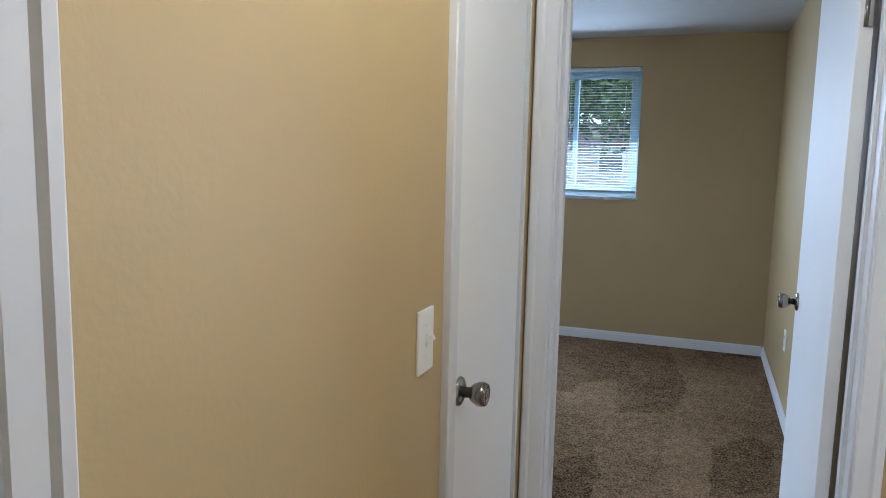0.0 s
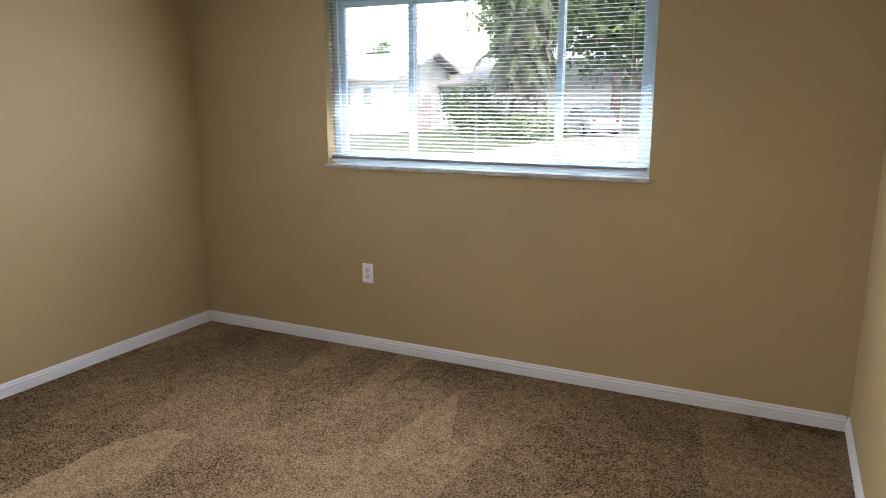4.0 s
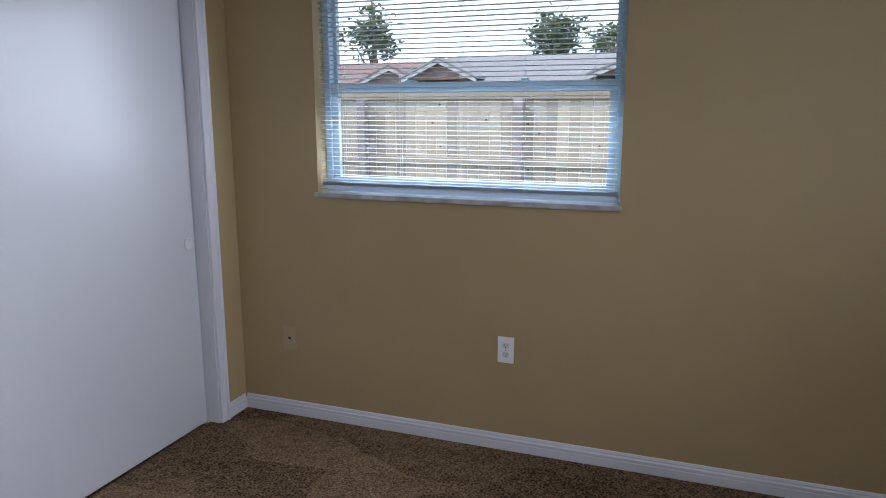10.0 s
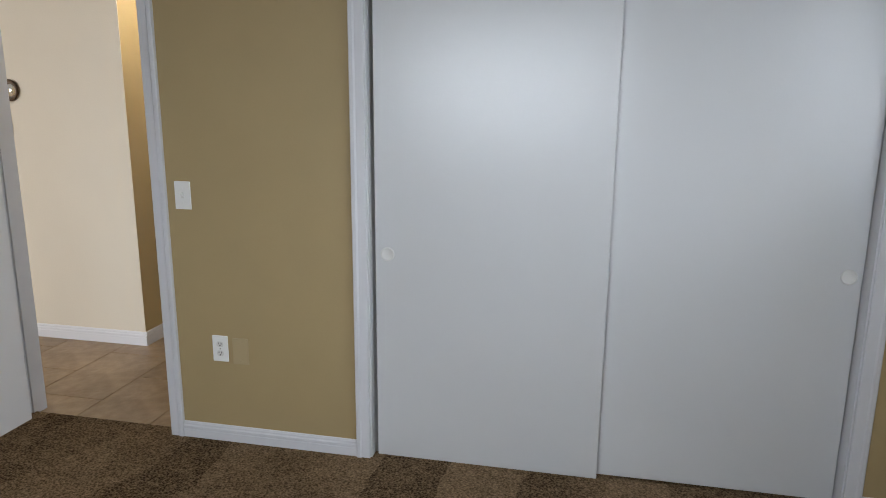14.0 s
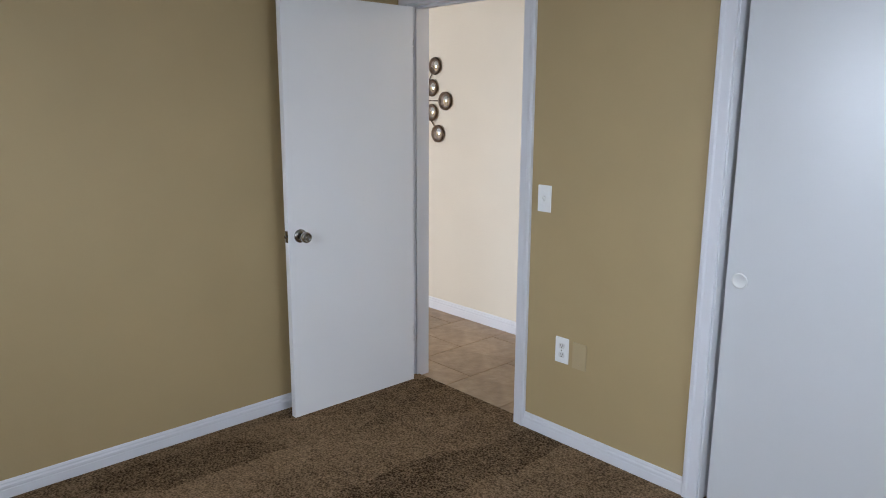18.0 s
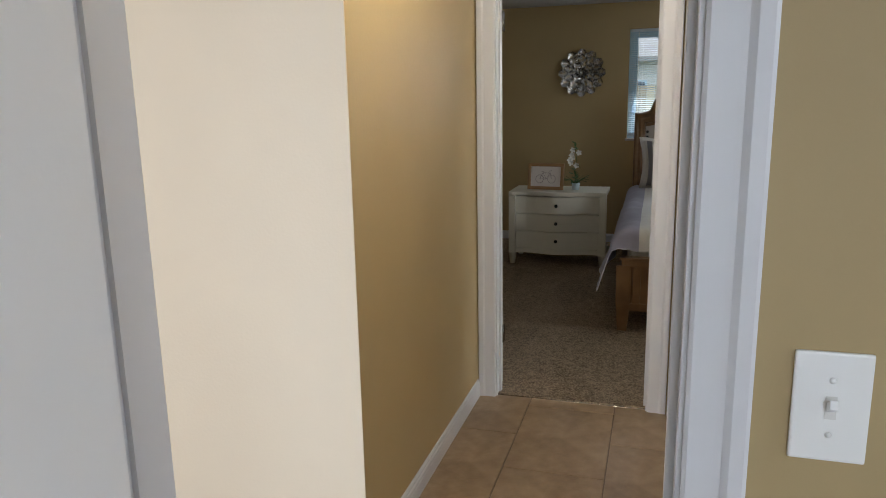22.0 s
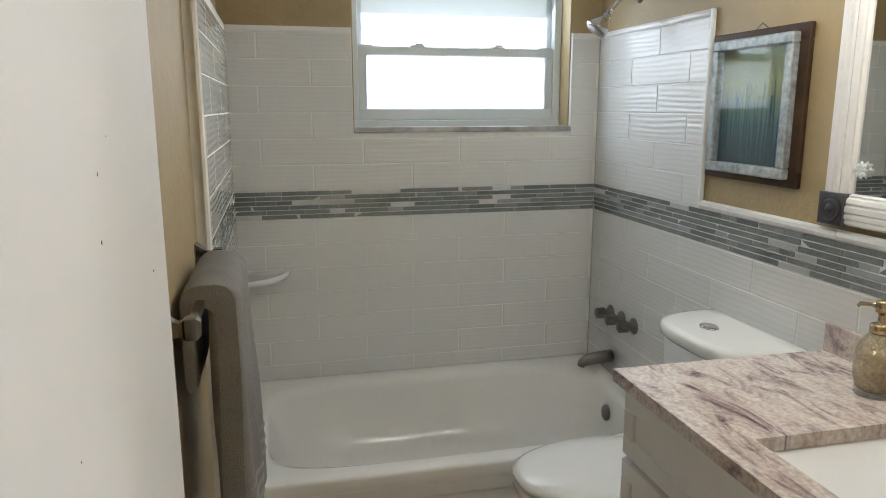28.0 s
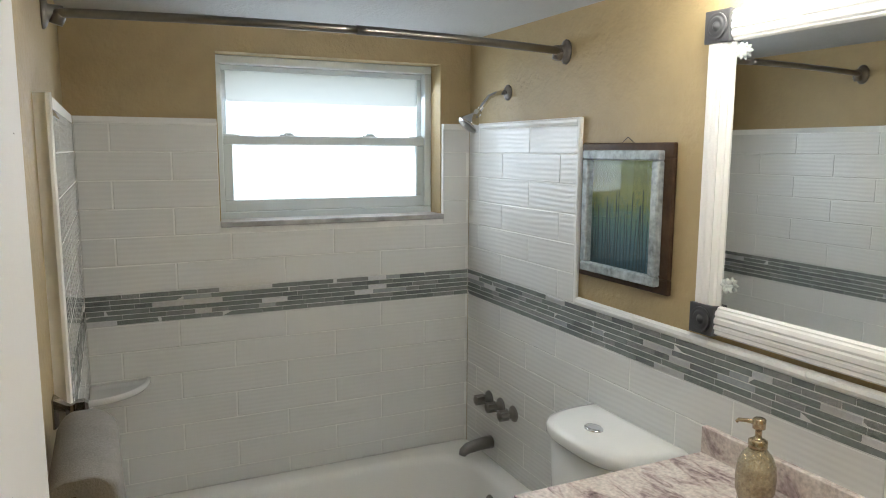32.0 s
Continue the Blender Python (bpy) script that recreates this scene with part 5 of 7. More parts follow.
part("nozzle", bm, M_BRONZE, pump)

# framed mirror
M_FLUTE = material("white_gloss_moulding", (0.80, 0.79, 0.77), 0.25, vary=0.03)
M_ROSETTE = material("dark_pewter_block", (0.085, 0.085, 0.09), 0.4, 0.4, vary=0.15, scale=40)
M_ACRYL = material("clear_acrylic_flower", (0.62, 0.64, 0.62), 0.08, spec=0.9)
MX0, MX1, MZ0, MZ1, FW = -2.316, -1.180, 1.190, 2.033, 0.082
mirror = thing("wall_mirror", (MX0, BN - 0.001, MZ0), "large wall mirror in a white fluted frame with dark corner blocks", "mirror")
mw, mh = MX1 - MX0, MZ1 - MZ0
FL = [(0, 0), (0, 0.018), (0.006, 0.026), (0.014, 0.024), (0.018, 0.028), (0.026, 0.028), (0.030, 0.024), (0.034, 0.029), (0.046, 0.029), (0.050, 0.024), (0.056, 0.027), (0.066, 0.024), (0.070, 0.018), (0.074, 0.018), (0.078, 0.010), (0.080, 0)]
for at, u, w, ln in (((0.004, 0, FW), (1, 0, 0), (0, 0, 1), mh - 2 * FW), ((mw - 0.004, 0, FW), (-1, 0, 0), (0, 0, 1), mh - 2 * FW), ((FW, 0, 0.004), (0, 0, 1), (1, 0, 0), mw - 2 * FW), ((FW, 0, mh - 0.004), (0, 0, -1), (1, 0, 0), mw - 2 * FW)):
    bm = bmesh.new()
    prism(bm, FL, at, u, (0, -1, 0), w, ln)
    part("frame_rail", bm, M_FLUTE, mirror)
for x in (0, mw - FW):
    for z in (0, mh - FW):
        bm = box(bmesh.new(), x, -0.034, z, x + FW, 0, z + FW, bevel=0.003)
        blk = part("corner_block", bm, M_ROSETTE, mirror, "dark pewter corner block with a rosette")
        bm = bmesh.new()
        lathe(bm, [(0.034, 0.033), (0.033, 0.040), (0.028, 0.036), (0.024, 0.037), (0.020, 0.042), (0.015, 0.036), (0.011, 0.038), (0.006, 0.044), (0.001, 0.045)], (x + FW / 2, 0, z + FW / 2), (0, -1, 0), 28)
        part("rosette", bm, M_ROSETTE, blk)
part("mirror_glass", boxes((FW - 0.012, -0.008, FW - 0.012, mw - FW + 0.012, -0.003, mh - FW + 0.012)), M_MIRROR, mirror)
for z in (0.142, mh - 0.108):
    bm = bmesh.new()
    for k in range(8):
        a = math.pi * k / 4
        lathe(bm, [(0.001, 0.0), (0.0065, 0.008), (0.006, 0.015), (0.001, 0.022)], (FW + 0.026, -0.012, z), (math.cos(a), -0.25, math.sin(a)), 8)
    lathe(bm, [(0.006, 0.006), (0.006, 0.018), (0.003, 0.020)], (FW + 0.026, 0, z), (0, -1, 0), 12)
    part("mirror_clip", bm, M_ACRYL, mirror, "clear flower-shaped mirror clip")

# framed picture
M_WALNUT = material("dark_stained_wood", (0.055, 0.031, 0.017), 0.5, spec=0.25, vary=0.5, scale=26, second_scale=5, bump=0.2, bump_scale=60)
M_SILVERWOOD = material("distressed_silver_wood", (0.30, 0.33, 0.33), 0.4, 0.35, vary=0.5, scale=60, second=(0.55, 0.60, 0.61), second_scale=16, bump=0.35, bump_scale=70)
M_ART = bpy.data.materials.new("painted_trees")
M_ART.use_nodes = True
_n, _k = M_ART.node_tree.nodes, M_ART.node_tree.links.new
_b = _n["Principled BSDF"]
_b.inputs["Roughness"].default_value = 0.5
_tc = _n.new("ShaderNodeTexCoord")
_sx = _n.new("ShaderNodeSeparateXYZ")
_k(_tc.outputs["Generated"], _sx.inputs[0])
_nz = _n.new("ShaderNodeTexNoise")
_nz.inputs["Scale"].default_value, _nz.inputs["Detail"].default_value = 22, 5
_k(_tc.outputs["Generated"], _nz.inputs["Vector"])
_ad = _n.new("ShaderNodeMath")
_ad.operation = "MULTIPLY_ADD"
_ad.inputs[1].default_value, _ad.inputs[2].default_value = 0.55, -0.275
_k(_nz.outputs["Fac"], _ad.inputs[0])
_ad2 = _n.new("ShaderNodeMath")
_ad2.operation = "ADD"
_k(_ad.outputs[0], _ad2.inputs[0])
_k(_sx.outputs["Z"], _ad2.inputs[1])
_rp = _n.new("ShaderNodeValToRGB")
_e = _rp.color_ramp.elements
_e[0].position, _e[0].color = 0.0, (0.03, 0.07, 0.09, 1)
_e[1].position, _e[1].color = 1.0, (0.30, 0.34, 0.12, 1)
for pos, col in ((0.22, (0.12, 0.30, 0.38, 1)), (0.42, (0.20, 0.45, 0.40, 1)), (0.58, (0.42, 0.52, 0.18, 1)), (0.70, (0.68, 0.68, 0.18, 1)), (0.84, (0.46, 0.50, 0.15, 1))):
    _x = _e.new(pos)
    _x.color = tuple(v * 0.42 for v in col[:3]) + (1,)
_k(_ad2.outputs[0], _rp.inputs[0])
_k(_rp.outputs[0], _b.inputs["Base Color"])
M_TRUNKPAINT = material("dark_blue_paint", (0.022, 0.045, 0.050), 0.5, vary=0.4, scale=90)
pic = thing("framed_picture", (-2.636, BN - 0.001, 1.262), "tree painting behind glass in a silver and dark wood frame", "picture")
pw, ph = 0.213, 0.440
bm = bmesh.new()
for r in ((-pw, 0, pw, 0.045), (-pw, ph - 0.045, pw, ph), (-pw, 0.045, -pw + 0.045, ph - 0.045), (pw - 0.045, 0.045, pw, ph - 0.045)):
    box(bm, r[0], -0.016, r[1], r[2], 0, r[3], bevel=0.003, seg=1)
part("back_frame", bm, M_WALNUT, pic, "dark stained wooden outer frame")
bm = bmesh.new()
a, f, az = 0.034, 0.030, 0.022
for r in ((-pw + a, az, pw - a, az + f), (-pw + a, ph - az - f, pw - a, ph - az), (-pw + a, az + f, -pw + a + f, ph - az - f), (pw - a - f, az + f, pw - a, ph - az - f)):
    box(bm, r[0], -0.040, r[1], r[2], -0.014, r[3], bevel=0.004, seg=1)
part("front_frame", bm, M_SILVERWOOD, pic, "distressed silver inner frame")
art = part("painting", boxes((-pw + 0.046, -0.012, 0.046, pw - 0.046, -0.006, ph - 0.046)), M_ART, pic)
r2 = random.Random(3)
for i in range(20):
    x = -0.152 + 0.304 * (i + r2.uniform(0.2, 0.8)) / 20
    bm = bmesh.new()
    x1 = x + r2.uniform(-0.008, 0.008)
    w = r2.uniform(0.0012, 0.003)
    z1 = r2.uniform(0.19, 0.30)
    prism(bm, [(x - w, 0.055), (x + w, 0.055), (x1 + w * 0.5, z1), (x1 - w * 0.5, z1)], (0, -0.0125, 0), (1, 0, 0), (0, 0, 1), (0, -1, 0), 0.0006)
    part("painted_trunk", bm, M_TRUNKPAINT, art)
gl = part("glass", boxes((-pw + 0.048, -0.032, 0.048, pw - 0.048, -0.030, ph - 0.048)), M_GLASS, pic)
gl.visible_shadow = False
bm = bmesh.new()
tube(bm, [(-0.030, -0.004, ph - 0.002), (0.0, -0.003, ph + 0.018), (0.034, -0.004, ph - 0.002)], 0.0012, 6)
part("hanging_wire", bm, M_DARK, pic)


# ---- hall: round mirrors on the lit wall ----
M_BRONZERIM = material("dark_bronze_rim", (0.10, 0.065, 0.04), 0.4, 0.6, vary=0.3, scale=30)
cluster = thing("mirror_cluster", (1.083, LIT + 0.001, 1.565), "cluster of small round mirrors on bronze branches", "mirror")
for x, z, r in ((0.915, 1.807, 0.058), (0.948, 1.654, 0.058), (0.806, 1.562, 0.062), (0.950, 1.480, 0.058), (0.882, 1.330, 0.060), (1.062, 1.380, 0.058), (1.10, 1.735, 0.058)):
    lx, lz = x - 1.083, z - 1.565
    bm = bmesh.new()
    lathe(bm, [(r, 0.004), (r + 0.004, 0.010), (r + 0.002, 0.020), (r - 0.006, 0.023), (r - 0.014, 0.018), (r - 0.016, 0.012)], (lx, 0, lz), (0, 1, 0), 30)
    rim = part("mirror_rim", bm, M_BRONZERIM, cluster)
    bm = bmesh.new()
    lathe(bm, [(r - 0.012, 0.006), (r - 0.012, 0.0125), (0.001, 0.0135)], (lx, 0, lz), (0, 1, 0), 30)
    part("mirror_disc", bm, M_MIRROR, rim)
    if abs(lx) + abs(lz) > 0.12:
        d = Vector((lx, 0, lz)).normalized()
        e = Vector((lx, 0.006, lz)) - d * r
        bm = bmesh.new()
        tube(bm, [(0, 0.006, 0), tuple(e)], 0.004, 7)
        part("branch", bm, M_BRONZERIM, cluster)

# ---- rear bedroom ----
M_CREAM = material("cream_painted_wood", (0.62, 0.59, 0.49), 0.4, vary=0.05, scale=6, bump=0.04)
M_BEDWOOD = material("brown_stained_wood", (0.145, 0.072, 0.027), 0.30, vary=0.4, scale=7, second=(0.24, 0.13, 0.052), second_scale=2.5, bump=0.15, bump_scale=40)
M_LINEN = material("beige_linen_upholstery", (0.47, 0.42, 0.36), 0.95, vary=0.1, scale=60, bump=0.4, bump_scale=260)
M_BLUE = material("pale_blue_quilt", (0.50, 0.60, 0.63), 0.75, vary=0.08, scale=12, bump=0.5, bump_scale=28)
M_WHITE = material("white_cotton", (0.76, 0.75, 0.72), 0.85, vary=0.05, scale=10, bump=0.3, bump_scale=40)
M_LAV = material("lavender_grey_cotton", (0.36, 0.35, 0.43), 0.8, vary=0.08, scale=8, bump=0.3, bump_scale=30)
M_PALE = material("pale_lavender_cotton", (0.58, 0.58, 0.63), 0.8, vary=0.06, scale=8, bump=0.3, bump_scale=30)
M_GREYC = material("grey_cotton", (0.22, 0.22, 0.25), 0.85, vary=0.08, scale=10, bump=0.2, bump_scale=40)
M_BLACKKNOB = material("black_iron_knob", (0.02, 0.02, 0.02), 0.4, 0.5)
M_OAK = material("oak_frame", (0.36, 0.20, 0.09), 0.45, vary=0.25, scale=18)
M_INK = material("drawing_ink", (0.25, 0.20, 0.22), 0.8)
M_PAPER = material("white_paper", (0.74, 0.70, 0.68), 0.9)
M_PETAL = material("white_petal", (0.78, 0.77, 0.72), 0.6)
M_STEM = material("green_stem", (0.07, 0.13, 0.04), 0.6, vary=0.2)

# dresser with a serpentine front
NX0, NX1, NYF, NYB, NZ = -0.385, 0.455, -3.68, -4.18, 0.660
ns = thing("dresser", ((NX0 + NX1) / 2, (NYF + NYB) / 2, 0.004), "cream painted three-drawer dresser with a serpentine front", "dresser")
nw, nd = (NX1 - NX0) / 2, (NYF - NYB) / 2


def serp(x):
    u = abs(x) / (nw - 0.05)
    return 0.030 * (math.cos(math.pi * min(1, u * 1.25)) if u < 0.8 else -1 + (u - 0.8) * 3) - 0.02


def curved(z0, z1, depth, out, x0, x1, n=26):
    """A board whose front follows the serpentine line."""
    bm = bmesh.new()
    xs = [x0 + (x1 - x0) * i / n for i in range(n + 1)]
    poly = [(x, nd + serp(x) + out) for x in xs] + [(x, nd + serp(x) + out - depth) for x in reversed(xs)]
    prism(bm, poly, (0, 0, z0), (1, 0, 0), (0, 1, 0), (0, 0, 1), z1 - z0)
    return bm


part("carcass", boxes((-nw + 0.02, -nd, 0.12, nw - 0.02, nd - 0.075, NZ - 0.03)), M_CREAM, ns)
bm = bmesh.new()
xs = [-nw - 0.005 + (2 * nw + 0.01) * i / 28 for i in range(29)]
prism(bm, [(x, nd + (serp(x) if abs(x) < nw - 0.05 else -0.02) + 0.022) for x in xs] + [(nw + 0.005, -nd), (-nw - 0.005, -nd)], (0, 0, NZ - 0.030), (1, 0, 0), (0, 1, 0), (0, 0, 1), 0.030)
part("top", bm, M_CREAM, ns)
for i in range(3):
    z0 = 0.150 + i * 0.158
    dr = part("drawer", curved(z0, z0 + 0.151, 0.05, 0.0, -nw + 0.055, nw - 0.055), M_CREAM, ns)
    bm = bmesh.new()
    lathe(bm, [(0.006, 0), (0.006, 0.012), (0.014, 0.016), (0.015, 0.024), (0.009, 0.030)], (0, nd + serp(0), z0 + 0.078), (0, 1, 0), 16)
    part("drawer_knob", bm, M_BLACKKNOB, dr, "small black drawer knob")
part("base_rail", curved(0.105, 0.147, 0.04, 0.004, -nw + 0.05, nw - 0.05), M_CREAM, ns)
for sx in (-1, 1):
    bm = bmesh.new()
    box(bm, sx * nw - 0.03 - 0.022 * sx, nd - 0.075, 0.10, sx * nw + 0.03 - 0.022 * sx, nd - 0.008, NZ - 0.030, bevel=0.006)
    part("corner_stile", bm, M_CREAM, ns)
    for y in (nd - 0.045, -nd + 0.04):
        bm = bmesh.new()
        lathe(bm, [(0.022, 0), (0.036, 0.10), (0.038, 0.11)], (sx * (nw - 0.022), y, 0), (0, 0, 1), 4)
        part("leg", bm, M_CREAM, ns)

# framed bicycle drawing leaning on the dresser
bp = thing("picture_frame", pose(0.160, -3.86, NZ + 0.006, -9, 0, 172), "oak-framed drawing of a bicycle standing on the dresser", "picture")
bm = bmesh.new()
w2, h2, f2 = 0.165, 0.235, 0.028
for r in ((-w2, 0, w2, f2), (-w2, h2 - f2, w2, h2), (-w2, f2, -w2 + f2, h2 - f2), (w2 - f2, f2, w2, h2 - f2)):
    box(bm, r[0], -0.022, r[1], r[2], 0, r[3], bevel=0.003, seg=1)
part("frame", bm, M_OAK, bp)
paper = part("paper", boxes((-w2 + 0.02, -0.012, 0.02, w2 - 0.02, -0.006, h2 - 0.02)), M_PAPER, bp)
bm = bmesh.new()
for cx in (-0.055, 0.055):
    tube(bm, [(cx + 0.036 * math.cos(a), -0.0135, 0.095 + 0.036 * math.sin(a)) for a in [2 * math.pi * i / 24 for i in range(25)]], 0.0018, 5)
part("drawn_wheels", bm, M_INK, paper)
bm = bmesh.new()
for a, b in (((-0.055, 0.095), (-0.028, 0.150)), ((-0.028, 0.150), (0.040, 0.150)), ((0.055, 0.095), (0.036, 0.168)), ((-0.028, 0.150), (0.005, 0.095)), ((0.005, 0.095), (0.040, 0.150)), ((-0.055, 0.095), (0.005, 0.095)), ((0.036, 0.168), (0.055, 0.172)), ((-0.04, 0.160), (-0.018, 0.160))):
    tube(bm, [(a[0], -0.0135, a[1]), (b[0], -0.0135, b[1])], 0.0018, 5)
part("drawn_bicycle", bm, M_INK, paper)

# orchid in a small pot
orchid = thing("potted_orchid", (-0.105, -3.90, NZ + 0.004), "small potted white orchid with leaves and twigs", "plant")
bm = bmesh.new()
lathe(bm, [(0.028, 0), (0.033, 0.03), (0.036, 0.060), (0.033, 0.062), (0.030, 0.050)], seg=20)
part("pot", bm, M_BLUE, orchid, "pale blue pot")
ro = random.Random(9)
bm = bmesh.new()
tube(bm, [(0, 0, 0.05), (0.01, 0, 0.16), (-0.005, 0.01, 0.28), (0.02, 0.0, 0.40)], [0.004, 0.0035, 0.003, 0.002], 6)
for k in range(16):
    a = ro.uniform(0, 6.28)
    tube(bm, [(0, 0, 0.05), (0.05 * math.cos(a), 0.05 * math.sin(a), 0.09), (0.12 * math.cos(a), 0.10 * math.sin(a), 0.07 + ro.uniform(0, 0.07))], 0.0022, 5)
part("stems", bm, M_STEM, orchid)
bm = bmesh.new()
for k in range(26):
    p = Vector((ro.uniform(-0.05, 0.05), ro.uniform(-0.04, 0.04), ro.uniform(0.05, 0.22) if k < 18 else ro.uniform(0.36, 0.43)))
    a = Vector((ro.gauss(0, 1), ro.gauss(0, 1), ro.gauss(0.6, 0.6))).normalized() * 0.035
    s = a.cross(Vector((0.3, 0.2, 1))).normalized() * 0.012
    bm.faces.new([bm.verts.new(p - a), bm.verts.new(p + s), bm.verts.new(p + a), bm.verts.new(p - s)])
part("leaves", bm, M_STEM, orchid)
for k in range(7):
    p = Vector((0.02 + ro.uniform(-0.05, 0.05), ro.uniform(-0.02, 0.04), 0.22 + 0.022 * k))
    bm = bmesh.new()
    for j in range(5):
        a = 2 * math.pi * j / 5
        u, v = Vector((math.cos(a), 0.2, math.sin(a))), Vector((-math.sin(a), 0, math.cos(a)))
        rows = [[tuple(p + u * 0.028 * s + v * 0.012 * math.sin(math.pi * min(0.98, s)) * q + Vector((0, 0.01 * s * s, 0))) for q in (-1, 0, 1)] for s in (0.05, 0.4, 0.75, 1.0)]
        grid_surface(bm, rows)
    part("blossom", bm, M_PETAL, orchid)

# metal flower on the wall
M_FLOWER = material("hammered_silver_metal", (0.62, 0.60, 0.57), 0.15, 1.0, vary=0.2, scale=30, bump=0.5, bump_scale=60)
fl = thing("wall_flower", (-0.042, B2S + 0.002, 1.716), "hammered silver metal flower wall decoration", "wall decoration")
for ringn, (count, rad, size, lift) in enumerate(((12, 0.165, 0.066, 0.012), (10, 0.112, 0.060, 0.030), (7, 0.062, 0.050, 0.048), (4, 0.022, 0.034, 0.062))):
    for k in range(count):
        a = 2 * math.pi * (k + 0.5 * (ringn % 2)) / count
        u, v = Vector((math.cos(a), 0, math.sin(a))), Vector((-math.sin(a), 0, math.cos(a)))
        c = u * rad
        bm = bmesh.new()
        rows = []
        for i in range(6):
            s = -1 + 2 * i / 5
            wv = math.sqrt(max(0.02, 1 - (s * 0.9) ** 2)) * (1.1 if s < 0.6 else 0.85)
            rows.append([tuple(c + u * size * s + v * size * 0.85 * wv * q + Vector((0, lift + 0.020 * (q * q + 0.6 * max(0, s)), 0))) for q in (-1, -0.5, 0, 0.5, 1)])
        grid_surface(bm, rows)
        grid_surface(bm, [[(x, y - 0.0015, z) for x, y, z in r] for r in rows])
        part("petal", bm, M_FLOWER, fl)

# bed
BX0, BX1, HBY, FBY = -2.600, -0.575, -4.62, -1.955
bed = thing("bed", ((BX0 + BX1) / 2, (HBY + FBY) / 2, 0.004), "brown wooden bed with an arched upholstered headboard", "bed")
bw, bl = (BX1 - BX0) / 2, (FBY - HBY) / 2


def arch(x):
    """Height of the headboard's top over its half width."""
    u = abs(x) / bw
    if u > 0.85:
        return 1.318 + 0.030 * ((1 - u) / 0.15) ** 2
    if u > 0.815:
        return 1.348 + 0.115 * math.sqrt((0.85 - u) / 0.035)
    if u > 0.65:
        return 1.463 + 0.030 * ((0.815 - u) / 0.165) ** 2
    if u > 0.605:
        return 1.493 + 0.122 * math.sqrt((0.65 - u) / 0.045)
    return 1.615 + 0.175 * (1 - (u / 0.605) ** 2.1) ** 0.62


xs = [-bw + 2 * bw * i / 90 for i in range(91)]
bm = bmesh.new()
prism(bm, [(x, arch(x)) for x in xs] + [(bw, 0.0), (bw - 0.075, 0.0), (bw - 0.075, 0.30), (-bw + 0.075, 0.30), (-bw + 0.075, 0.0), (-bw, 0.0)], (0, -bl - 0.06, 0), (1, 0, 0), (0, 0, 1), (0, 1, 0), 0.05)
part("headboard", bm, M_BEDWOOD, bed)
PROFILE = ((0.0, -0.008), (0.0, 0.030), (0.006, 0.046), (0.018, 0.054), (0.032, 0.050), (0.040, 0.036), (0.046, 0.030), (0.054, 0.034), (0.062, 0.040), (0.072, 0.036), (0.080, 0.024), (0.086, 0.026), (0.094, 0.028), (0.100, 0.018), (0.104, -0.008))
rows = []
for inset, out in PROFILE:
    k, end = (bw - inset) / bw, arch(bw) - 0.94 * inset
    leg = [0.30 + (end - 0.30) * i / 6 for i in range(6)]
    rows.append([(-bw + inset, -bl + out, z) for z in leg] + [(x * k, -bl + out, arch(x) - 0.94 * inset) for x in xs] + [(bw - inset, -bl + out, z) for z in reversed(leg)])
bm = bmesh.new()
grid_surface(bm, rows)
bmesh.ops.recalc_face_normals(bm, faces=bm.faces)
part("moulding", bm, M_BEDWOOD, bed, "stepped brown wood moulding")
kk = (bw - 0.105) / bw
bm = bmesh.new()
rows = []
for j in range(14):
    f = j / 13
    rows.append([(x * kk, -bl - 0.008 + 0.020 * math.sin(math.pi * min(1, max(0, (bw - abs(x)) * 6))/2) * math.sin(math.pi * (0.5 * min(1, (1 - f) * 8))), 0.42 + (arch(x) - 0.125 - 0.42) * f) for x in xs[::2]])
grid_surface(bm, rows)
part("upholstered_panel", bm, M_LINEN, bed, "beige linen panel")
nail = mesh_of("nail_head", lathe(bmesh.new(), [(0.014, 0), (0.012, 0.008), (0.002, 0.013)], (0, 0, 0), (0, 1, 0), 8), M_BLACKKNOB)
kn = (bw - 0.118) / bw
for x in xs[4:-4:2]:
    shared("nail_head", nail, bed, pose(x * kn, -bl + 0.008, arch(x) - 0.128))
for z in [0.74 + 0.05 * i for i in range(9)]:
    for sx in (-1, 1):
        shared("nail_head", nail, bed, pose(sx * (bw - 0.122), -bl + 0.006, z))
# footboard and rails
bm = bmesh.new()
box(bm, -bw + 0.06, bl - 0.045, 0.16, bw - 0.06, bl - 0.012, 0.43)
part("footboard", bm, M_BEDWOOD, bed)
part("cap_rail", box(bmesh.new(), -bw + 0.02, bl - 0.066, 0.462, bw - 0.02, bl + 0.010, 0.478, bevel=0.006), M_BEDWOOD, bed)
for sx in (-1, 1):
    part("panel_stile", box(bmesh.new(), sx * (bw - 0.125) - 0.025, bl - 0.048, 0.185, sx * (bw - 0.125) + 0.025, bl - 0.004, 0.420, bevel=0.004), M_BEDWOOD, bed)
part("top_rail", box(bmesh.new(), -bw + 0.03, bl - 0.060, 0.420, bw - 0.03, bl + 0.004, 0.465, bevel=0.006), M_BEDWOOD, bed)
part("bottom_rail", box(bmesh.new(), -bw + 0.06, bl - 0.050, 0.135, bw - 0.06, bl - 0.004, 0.185, bevel=0.004), M_BEDWOOD, bed)
